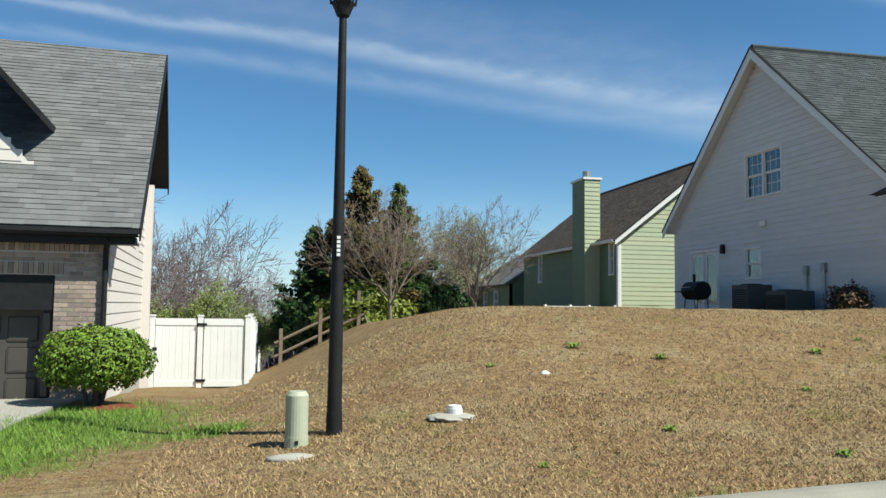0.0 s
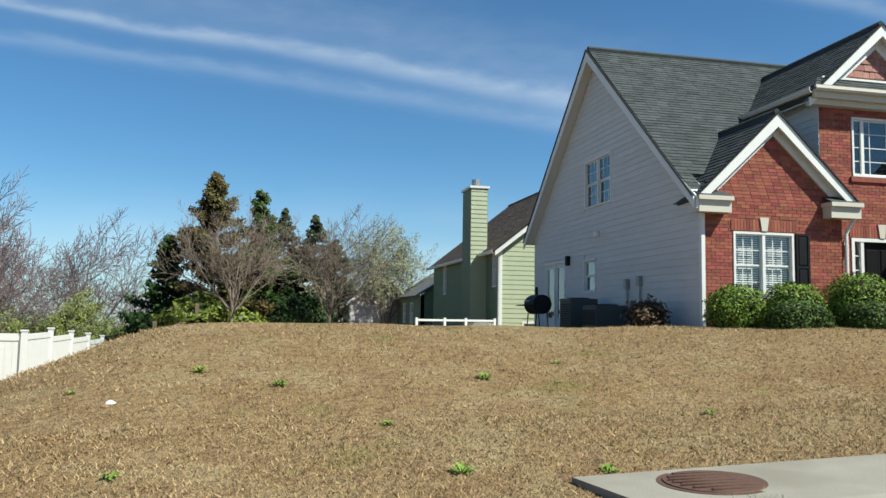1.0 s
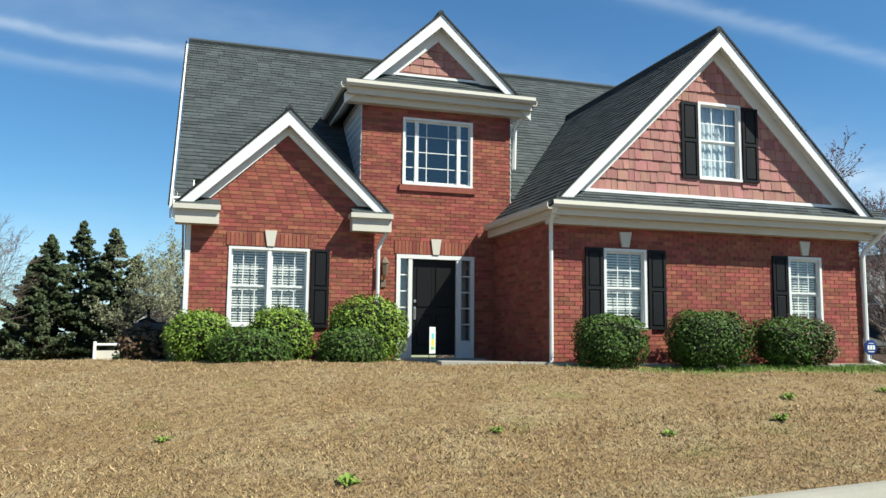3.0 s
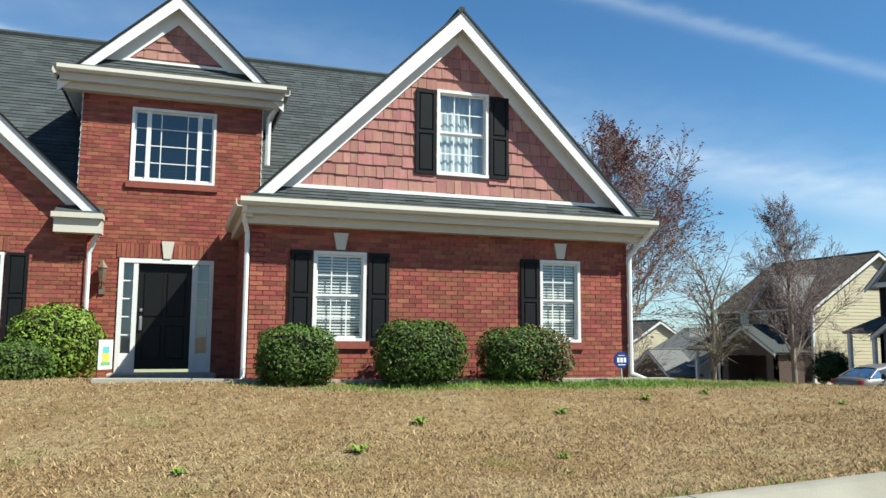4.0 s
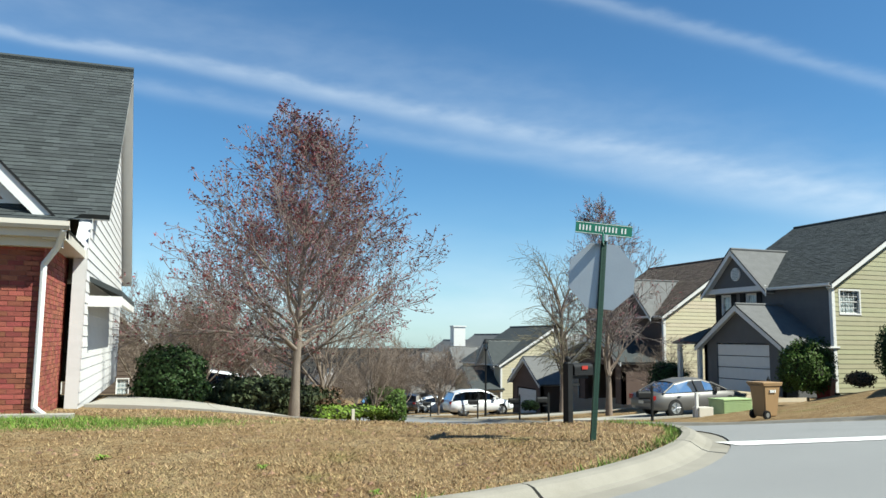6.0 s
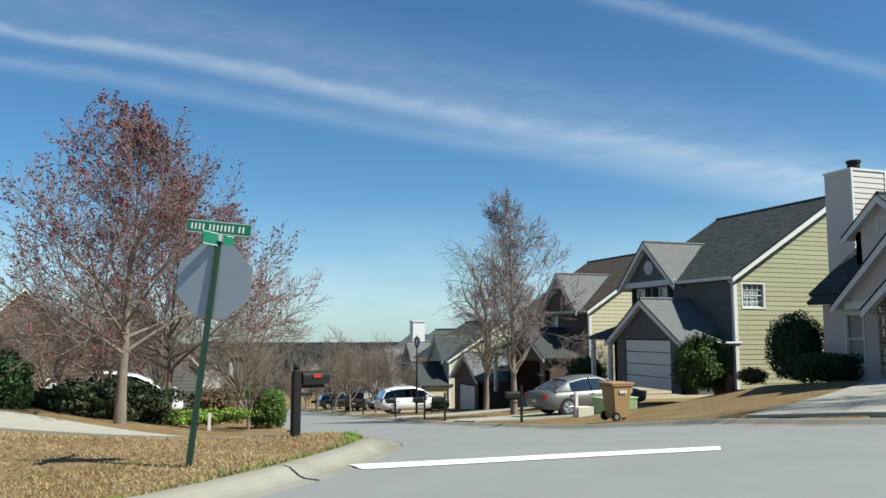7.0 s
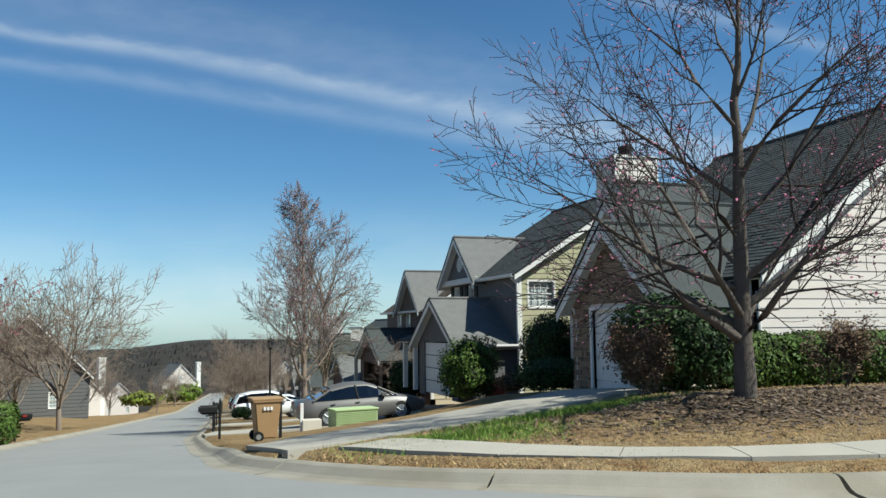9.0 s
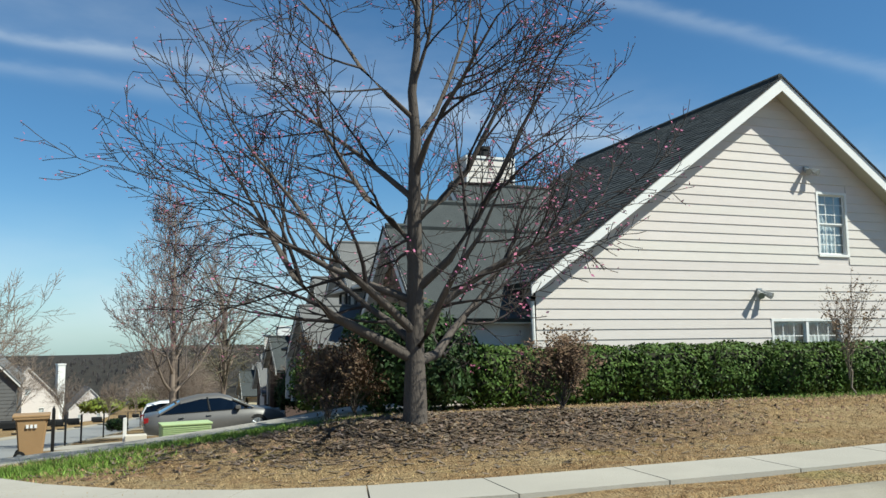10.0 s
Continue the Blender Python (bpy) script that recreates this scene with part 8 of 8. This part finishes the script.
BRONZE = mat("bronze_evergreen", (0.06, 0.066, 0.02), 0.7, (0.11, 0.065, 0.028), 0.8, 0.8, 20, 0.0, island=1.0, spec=0.15)
GREENEVER = mat("green_evergreen", (0.05, 0.075, 0.02), 0.7, (0.032, 0.05, 0.015), 0.8, 0.8, 20, 0.0, island=1.0, spec=0.15)
conifer("holly_tree", "tall dense evergreen with bronze-tinged leaves", 3.3, 30.6, 6.0, 2.2, 3, BRONZE, n=26000, size=0.075, ragged=0.5, fluff=0.25)
conifer("holly_tree", "dark bushy evergreen beside the taller one", 1.6, 31.6, 4.6, 1.5, 5, LEAFDARK, n=15000, size=0.075, ragged=0.5, fluff=0.25)
conifer("holly_tree", "bushy green evergreen with pointed tip", 4.9, 31.5, 5.5, 1.7, 6, GREENEVER, n=20000, size=0.075, ragged=0.5, fluff=0.2)
for i, (x, h) in enumerate(((4.6, 9.2), (6.4, 10.4), (8.6, 9.8), (3.4, 7.6), (10.2, 8.0))):
    conifer("pine_tree", "dark green conifer in a small group", x, 60.0 + (i % 2) * 1.5, h, 3.4, 20 + i, NEEDLE, z=2.0 + fall(x, 60), n=26000, size=0.12, ragged=0.3, group="dark conifers")


def bush(name, label, x, y, rx, ry, z0, h, leaf, n=4500, size=0.04, square=2.6, seed=1, stem=False, second=None, rough=0.07, group="", category="bush", droop=0.0):
    """A clipped shrub: stems, a solid core coloured as inner shade and thousands of small leaves with an uneven
    outline.
    """
    rng = random.Random(seed)
    z0 += fall(x, y)
    e = thing(name, (x, y, z0), label, category, group=group)

    def outline(d, k):
        q = (abs(d.x) ** square + abs(d.y) ** square + abs(d.z) ** square) ** (-1 / square)
        w = 1 + rough * 2.2 * noise.noise(Vector((d.x * 2.2 + seed, d.y * 2.2, d.z * 2.2))) + rough * noise.noise(Vector((d.x * 6 + seed, d.y * 6, d.z * 6)))
        return Vector((d.x * q * rx * w * k, d.y * q * ry * w * k, h / 2 + d.z * q * h / 2 * w * k))
    # solid core in near-black: the shade between the leaves as a colour
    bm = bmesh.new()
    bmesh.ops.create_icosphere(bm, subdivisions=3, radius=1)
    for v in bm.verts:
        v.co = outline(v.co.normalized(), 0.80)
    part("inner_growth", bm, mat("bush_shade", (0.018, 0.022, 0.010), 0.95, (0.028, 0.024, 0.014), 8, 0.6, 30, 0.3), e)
    if stem:
        bm = bmesh.new()
        for k in range(4):
            a = k * 1.7
            cyl(bm, (0.03 * math.cos(a), 0.03 * math.sin(a), -stem - 0.1), (0.22 * math.cos(a), 0.22 * math.sin(a), h * 0.3), 0.045, 0.025, 7)
        part("stem", bm, BARKDARK, e)
    verts, faces = [], []
    for i in range(n):
        d = Vector((rng.gauss(0, 1), rng.gauss(0, 1), rng.gauss(0, 1))).normalized()
        if d.z < -0.85:
            continue
        c = outline(d, rng.uniform(0.86, 1.03))
        nn = (d + Vector((rng.gauss(0, 0.5), rng.gauss(0, 0.5), rng.gauss(0, 0.5) + 0.2))).normalized()
        u = nn.orthogonal().normalized()
        u.rotate(Matrix.Rotation(rng.uniform(0, 6.28), 3, nn))
        v = nn.cross(u)
        s = size * rng.uniform(0.6, 1.35)
        j = len(verts)
        verts += [c - u * s, c + v * s * 0.5, c + u * s, c - v * s * 0.5]
        faces.append((j, j + 1, j + 2, j + 3))
    ob = raw("foliage", verts, faces, leaf, e)
    if second:
        pts = []
        for i in range(int(n * second[1])):
            d = Vector((rng.gauss(0.8, 0.6), rng.gauss(-0.4, 0.7), rng.gauss(0, 0.8))).normalized()
            pts.append(outline(d, rng.uniform(0.95, 1.06)))
        raw("tinged_leaves", *quads_at(pts, rng, size, 0.01), second[0], e)["kind"] = "stuff"
    return e


# clipped shrubs along the brick house
HEDGELEAF = mat("boxwood_leaf", (0.058, 0.098, 0.018), 0.6, (0.034, 0.06, 0.012), 1.6, 0.6, 30, 0.0, island=1.0, spec=0.15)
gx = "foundation shrubs"
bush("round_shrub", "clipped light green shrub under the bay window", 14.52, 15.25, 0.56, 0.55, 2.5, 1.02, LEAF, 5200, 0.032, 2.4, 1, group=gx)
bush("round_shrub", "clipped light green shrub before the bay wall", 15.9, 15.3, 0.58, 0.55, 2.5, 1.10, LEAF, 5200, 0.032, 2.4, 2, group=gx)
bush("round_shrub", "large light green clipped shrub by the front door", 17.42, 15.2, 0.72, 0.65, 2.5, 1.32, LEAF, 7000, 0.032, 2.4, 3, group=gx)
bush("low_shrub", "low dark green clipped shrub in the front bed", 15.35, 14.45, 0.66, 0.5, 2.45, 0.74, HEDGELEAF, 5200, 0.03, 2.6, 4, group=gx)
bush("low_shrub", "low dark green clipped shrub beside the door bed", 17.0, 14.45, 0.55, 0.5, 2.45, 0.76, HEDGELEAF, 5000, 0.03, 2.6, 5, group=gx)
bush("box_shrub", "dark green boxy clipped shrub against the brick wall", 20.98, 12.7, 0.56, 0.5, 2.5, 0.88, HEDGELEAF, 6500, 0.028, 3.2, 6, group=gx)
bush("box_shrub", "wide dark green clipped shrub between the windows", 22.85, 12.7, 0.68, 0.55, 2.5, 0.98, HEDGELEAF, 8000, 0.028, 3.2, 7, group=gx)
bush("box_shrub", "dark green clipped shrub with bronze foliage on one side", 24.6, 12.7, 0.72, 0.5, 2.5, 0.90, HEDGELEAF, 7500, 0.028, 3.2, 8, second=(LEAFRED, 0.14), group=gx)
bush("garage_shrub", "round clipped shrub on a low stem beside the garage", -2.5, 13.8, 0.79, 0.7, 1.02, 0.98, LEAF, 8000, 0.036, 2.3, 9, stem=0.35)
lump("mulch_ring", -2.2, 13.6, 0.45, 0.4, 0.06, mat("red_mulch", (0.22, 0.04, 0.025), 0.95, (0.13, 0.03, 0.02), 20, 0.7, 80, 0.6), "red bark mulch round the shrub stem", "mulch", 7)
bush("side_shrub", "straggly shrub with reddish leaves by the siding wall", 13.5, 17.1, 0.5, 0.5, 2.45, 0.9, LEAFRED, 700, 0.05, 2.0, 10, rough=0.2)
# bank of shrubs behind the lawn
bush("golden_shrub", "bright yellow-green shrub at the edge of the lawn", 3.0, 28.9, 1.2, 1.0, 1.7, 2.1, LEAFBRIGHT, 4200, 0.11, 2.0, 11, rough=0.2)
bush("golden_shrub", "yellow-green flowering shrub by the bare tree", 4.4, 29.3, 0.9, 0.8, 1.9, 1.5, LEAFBRIGHT, 3000, 0.11, 2.0, 12, rough=0.2)
bush("camellia_shrub", "dark glossy green shrub behind the lawn", 6.3, 31.0, 1.3, 1.0, 2.2, 1.9, LEAFDARK, 4200, 0.10, 2.0, 13, rough=0.18)
bush("camellia_shrub", "dark glossy shrub near the rail fence", 1.4, 31.0, 1.0, 0.9, 1.5, 2.1, LEAFDARK, 3200, 0.10, 2.0, 14, rough=0.2)
bush("deck_shrub", "small shrub beside the deck railing", 12.2, 31.2, 0.55, 0.4, 2.5, 0.4, LEAFDARK, 700, 0.07, 2.0, 15, rough=0.2)
# along the west driveway
bush("driveway_shrub", "large dense green shrub beside the driveway", 28.95, 24.2, 0.95, 0.9, 2.1, 1.85, LEAFDARK, 6500, 0.06, 2.6, 16, rough=0.12)
bush("juniper_bank", "low spreading dark juniper by the driveway", 31.0, 25.2, 1.3, 0.7, 1.95, 1.1, NEEDLE, 4500, 0.08, 2.0, 17, rough=0.3)
bush("juniper_bank", "dark spreading juniper under the maples", 32.2, 27.0, 1.5, 1.0, 1.8, 1.3, NEEDLE, 4500, 0.08, 2.0, 18, rough=0.3)
bush("ground_cover", "low green ground cover along the verge", 34.2, 27.5, 1.8, 0.9, 1.65, 0.5, LEAF, 3500, 0.06, 2.0, 19, rough=0.2)
bush("verge_hedge", "square clipped green hedge at the street", 37.05, 31.0, 0.6, 1.3, 1.35, 1.3, HEDGELEAF, 5000, 0.06, 5.0, 20, category="hedge")
bush("verge_shrub", "bronze-leaved shrub behind the hedge", 35.2, 35.0, 1.0, 1.0, 1.6, 1.1, LEAFRED, 2200, 0.06, 2.0, 21, rough=0.2)
bush("round_bush", "round green bush far down the street", 45.5, 150.0, 3.0, 2.4, -1.6, 3.0, LEAF, 1600, 0.3, 2.0, 22, rough=0.2)
bush("round_bush", "round olive bush by the far houses", 39.0, 140.0, 3.4, 2.2, -1.6, 2.2, LEAFBRIGHT, 1600, 0.3, 2.0, 23, rough=0.2)
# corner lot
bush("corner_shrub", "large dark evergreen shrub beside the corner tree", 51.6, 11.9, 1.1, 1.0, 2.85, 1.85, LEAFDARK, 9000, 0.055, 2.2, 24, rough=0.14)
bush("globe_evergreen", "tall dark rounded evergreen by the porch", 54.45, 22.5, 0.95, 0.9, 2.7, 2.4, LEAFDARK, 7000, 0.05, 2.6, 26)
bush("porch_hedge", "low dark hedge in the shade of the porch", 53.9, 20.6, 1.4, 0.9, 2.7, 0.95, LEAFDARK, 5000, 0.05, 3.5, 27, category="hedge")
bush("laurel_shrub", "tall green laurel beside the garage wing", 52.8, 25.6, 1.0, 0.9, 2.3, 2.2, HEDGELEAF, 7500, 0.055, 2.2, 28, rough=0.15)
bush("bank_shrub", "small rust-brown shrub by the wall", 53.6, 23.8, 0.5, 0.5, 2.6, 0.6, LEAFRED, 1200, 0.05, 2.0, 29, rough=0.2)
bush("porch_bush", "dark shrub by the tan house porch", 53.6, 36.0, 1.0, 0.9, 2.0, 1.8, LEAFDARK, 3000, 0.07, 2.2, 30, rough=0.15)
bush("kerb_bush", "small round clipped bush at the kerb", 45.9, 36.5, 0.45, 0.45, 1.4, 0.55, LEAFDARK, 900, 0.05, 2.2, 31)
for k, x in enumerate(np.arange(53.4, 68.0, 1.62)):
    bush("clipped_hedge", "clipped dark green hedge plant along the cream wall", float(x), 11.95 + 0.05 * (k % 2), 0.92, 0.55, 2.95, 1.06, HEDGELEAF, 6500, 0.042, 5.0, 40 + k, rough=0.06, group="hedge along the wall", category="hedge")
twiggy = grow_tree(61, 0.15, 1.25, 1.1, 0.02, limbs=9, kids=(5, 4), up=0.35, low=0.1)
RUST = mat("rust_leaf", (0.115, 0.07, 0.04), 0.8, (0.08, 0.05, 0.03), 3, 0.6, 30, 0.0, island=0.9)
tw = tree_thing("twiggy_shrub", "twiggy shrub with dry rust-brown leaves in the mulch", 53.2, 9.45, 0, 1.0, twiggy, (BARKDARK, BARKDARK), RUST, 0.028, 6, 0.06, 9)
tw["category"] = "bush"
tw2 = copy_thing(tw, pose(49.9, 10.3, ground_z(49.9, 10.3) - 0.02, 0, 0, 70) @ Matrix.Diagonal((0.95, 0.95, 1.0, 1)))
tw3 = copy_thing(tw, pose(50.5, 11.1, ground_z(50.5, 11.1) - 0.02, 0, 0, 200) @ Matrix.Diagonal((0.9, 0.9, 0.9, 1)))
sap = tree_thing("sapling", "thin sapling with a few pale leaves before the hedge", 59.9, 10.5, 0, 1.0, grow_tree(71, 0.6, 2.3, 0.4, 0.022, limbs=6, kids=(5, 3), up=0.6, low=0.3), (TWIG, TWIG), LEAFRED, 0.03, 2, 0.05, 12)


# ---- grass, weeds and litter on the lawns ----
def near_spots(rng, n, x0, x1, y0, y1):
    out = []
    while len(out) < n:
        x, y = rng.uniform(x0, x1), rng.uniform(y0, y1)
        if not on_road(x, y, -0.06):
            out.append((x, y))
    return out


def lawn_height(x, y):
    return ground_z(x, y) + 0.05 * noise.noise(Vector((x * 0.55, y * 0.55, 0)))


def blades(name, label, spots, rng, low, high, width, material, lean_by=0.6, tuft=1, spread=0.0):
    verts, faces = [], []
    for x, y in spots:
        z = lawn_height(x, y) - 0.012
        for _ in range(tuft):
            px, py = x + rng.gauss(0, spread), y + rng.gauss(0, spread)
            h = rng.uniform(low, high)
            a = rng.uniform(0, 6.28)
            ux, uy = math.cos(a) * width, math.sin(a) * width
            lx, ly = rng.gauss(0, lean_by) * h, rng.gauss(0, lean_by) * h
            i = len(verts)
            verts += [(px - ux, py - uy, z), (px + ux, py + uy, z), (px + lx, py + ly, z + h)]
            faces.append((i, i + 1, i + 2))
    ob = raw(name, verts, faces, material)
    return tagged(ob, label, "grass", kind="stuff")


STRAW = mat("straw_blade", (0.36, 0.262, 0.14), 0.9, (0.26, 0.17, 0.08), 0.9, 0.7, 8, 0.0, island=0.8, world_space=True)
FRESH = mat("fresh_blade", (0.15, 0.235, 0.035), 0.7, (0.09, 0.15, 0.024), 2, 0.6, 8, 0.0, island=0.8)


def on_east_drive(x, y):
    t = (x - 44.0) / 9.2
    return -0.05 < t < 1 and 9.4 + 2.75 * t < y < 12.8 + 4.9 * t


def scatter_lawns():
    rng = random.Random(77)
    blades("dry_grass", "dry tan grass blades of the dormant lawn", near_spots(rng, 32000, -1.0, 36.5, 5.6, 9.5) + near_spots(rng, 24000, -1.0, 36.5, 9.0, 15.5) + [p for p in near_spots(rng, 8000, 44, 66, 6.0, 11.5) if not on_east_drive(*p)], rng, 0.018, 0.052, 0.008, STRAW, 0.8, 4, 0.05)
    green = []
    for cx, cy, rx, ry, n in ((-2.6, 11.6, 1.3, 2.2, 2300), (-3.0, 9.2, 1.1, 0.8, 600), (-0.6, 10.4, 0.45, 0.4, 200), (27.2, 12.5, 2.2, 0.5, 500), (24.5, 12.35, 3.2, 0.35, 500), (48.4, 9.9, 1.6, 0.35, 1300), (46.4, 9.0, 0.9, 0.4, 450), (62, 10.3, 4.5, 0.5, 700)):
        green += [(rng.gauss(cx, rx * 0.55), rng.gauss(cy, ry * 0.55)) for _ in range(n)]
    kerbside = [(x, kerb_y(x) + abs(rng.gauss(0.05, 0.12))) for x in [rng.uniform(-1, 30) for _ in range(900)] if noise.noise(Vector((x * 0.7, 0, 0))) > -0.05]
    green += [p for p in kerbside]
    a0 = [(SIDE_W - CURVE_W + (CURVE_W - 0.1) * math.sin(t), KERB_W + CURVE_W - (CURVE_W - 0.1) * math.cos(t)) for t in [rng.uniform(0, 1.57) for _ in range(260)]]
    green += a0
    green += [(rng.uniform(44.6, 47.5), rng.uniform(8.0, 9.6)) for _ in range(200)]
    green = [p for p in green if not on_east_drive(*p)]
    green = [p for p in green if not on_road(p[0], p[1], -0.02)]
    blades("green_grass", "patches of fresh green grass in the dormant lawn", green, rng, 0.04, 0.11, 0.006, FRESH, 0.5, 5, 0.06)
    # scattered weeds, each a flat rosette
    spots = [(6.5, 9.3), (8.1, 11.2), (9.4, 11.9), (5.4, 10.9), (4.4, 11.6), (4.0, 8.0), (11.95, 8.2), (12.8, 8.3), (10.3, 9.3), (14.2, 9.9), (6.9, 7.6), (8.2, 7.5), (24.0, 10.2), (22.0, 9.8), (25.6, 10.8), (26.9, 11.2), (28.2, 9.9), (19.4, 8.6), (21.1, 8.9), (23.0, 8.2), (17.6, 9.1), (15.8, 8.0), (29.8, 9.0), (3.0, 11.0), (2.4, 7.2), (5.0, 6.8), (30.6, 7.4)]
    me_rng = random.Random(5)
    verts, faces = [Vector((0, 0, 0))], []
    for k in range(26):
        a = me_rng.uniform(0, 6.28)
        l, w = me_rng.uniform(0.07, 0.16), me_rng.uniform(0.012, 0.024)
        d, s = Vector((math.cos(a), math.sin(a), 0)), Vector((-math.sin(a), math.cos(a), 0))
        zt = me_rng.uniform(0.03, 0.10)
        i = len(verts)
        verts += [d * l * 0.6 + s * w + UP * zt, d * l * 0.6 - s * w + UP * zt, d * l + UP * zt * 0.7]
        faces.append((0, i, i + 2, i + 1))
    me = bpy.data.meshes.new("weed")
    me.from_pydata(verts, [], faces)
    me.materials.append(FRESH)
    for x, y in spots:
        if on_road(x, y, -0.15):
            continue
        ob = new("weed", me)
        k = rng.uniform(0.5, 1.05)
        ob.matrix_basis = pose(x, y, lawn_height(x, y) - 0.01, 0, 0, rng.uniform(0, 360)) @ Matrix.Diagonal((k, k, k * 0.9, 1))
        tagged(ob, "green rosette weed in the dry lawn", "weed", group="lawn weeds")
    # soil plugs and dead leaves
    verts, faces = [], []
    for x, y in near_spots(rng, 3600, -0.5, 36, 5.9, 15) + [p for p in near_spots(rng, 2200, 46, 62, 7.9, 11) if not on_east_drive(*p)]:
        z = lawn_height(x, y) + 0.004
        s = 0.008 + 0.026 * rng.random() ** 2
        i = len(verts)
        for k in range(5):
            a = k * 1.2566 + rng.uniform(-0.2, 0.2)
            verts.append((x + math.cos(a) * s * 1.5, y + math.sin(a) * s, z - 0.006))
        verts.append((x + rng.uniform(-1, 1) * s * 0.4, y, z + s * 0.9))
        faces += [(i + k, i + (k + 1) % 5, i + 5) for k in range(5)]
    ob = raw("soil_plugs", verts, faces, mat("brown_clod", (0.16, 0.10, 0.06), 0.95, (0.22, 0.14, 0.08), 9, 0.6, 40, 0.3, island=0.9))
    tagged(ob, "small brown soil clods and dead leaves on the lawn", "soil", kind="stuff")
    # bark mulch chips under the corner tree
    verts, faces = [], []
    for _ in range(5200):
        x, y = rng.gauss(51.6, 2.0), rng.gauss(8.9, 0.8)
        if on_road(x, y, -0.1) or on_east_drive(x, y) or y < 6.2 or math.hypot(x - SIDE_E - CURVE_E, y - KERB_E - CURVE_E) > CURVE_E - 1.6 and x < SIDE_E + CURVE_E:
            continue
        z = lawn_height(x, y) + 0.01
        a, l, w = rng.uniform(0, 6.28), rng.uniform(0.03, 0.08), rng.uniform(0.008, 0.02)
        dx, dy, t = math.cos(a), math.sin(a), rng.uniform(-0.015, 0.03)
        i = len(verts)
        verts += [(x - dx * l - dy * w, y - dy * l + dx * w, z), (x - dx * l + dy * w, y - dy * l - dx * w, z), (x + dx * l + dy * w, y + dy * l - dx * w, z + t), (x + dx * l - dy * w, y + dy * l + dx * w, z + t)]
        faces.append((i, i + 1, i + 2, i + 3))
    ob = raw("bark_mulch", verts, faces, mat("mulch_chip", (0.16, 0.12, 0.09), 0.95, (0.09, 0.066, 0.052), 3, 0.7, 20, 0.0, island=1.0))
    tagged(ob, "loose bark mulch and dead leaves under the tree", "mulch", kind="stuff")


scatter_lawns()


def far_woods():
    """Bare winter woods on the ridge and between the far houses."""
    rng = random.Random(91)
    verts, faces = [], []
    def sprig(x, y, z, h):
        a = rng.uniform(0, 3.14)
        for k in range(3):
            t = a + k * 1.05
            w = h * rng.uniform(0.16, 0.3)
            dx, dy = math.cos(t) * w, math.sin(t) * w
            i = len(verts)
            verts.extend([(x - dx * 0.5, y - dy * 0.5, z), (x + dx * 0.5, y + dy * 0.5, z), (x + dx, y + dy, z + h * rng.uniform(0.5, 0.75)), (x + dx * rng.uniform(-0.4, 0.4), y, z + h), (x - dx, y - dy, z + h * rng.uniform(0.5, 0.75))])
            faces.append((i, i + 1, i + 2, i + 3, i + 4))
    for _ in range(4200):
        x, y = rng.uniform(-520, 620), rng.uniform(300, 900)
        sprig(x, y, ground_z(x, y) - 0.8, rng.uniform(2.2, 4.2))
    for _ in range(1500):
        x, y = rng.uniform(-140, 25), rng.uniform(140, 330)
        sprig(x, y, ground_z(x, y) - 0.5, rng.uniform(4, 9))
    for _ in range(900):
        x, y = rng.uniform(75, 200), rng.uniform(120, 330)
        sprig(x, y, ground_z(x, y) - 0.5, rng.uniform(5, 10))
    ob = raw("far_woods", verts, faces, mat("winter_woods", (0.095, 0.085, 0.082), 0.95, (0.07, 0.063, 0.06), 0.02, 0.8, 0.3, 0.0, island=0.2, world_space=True))
    tagged(ob, "grey-brown leafless woods covering the far ridge", "woods", kind="stuff")


far_woods()
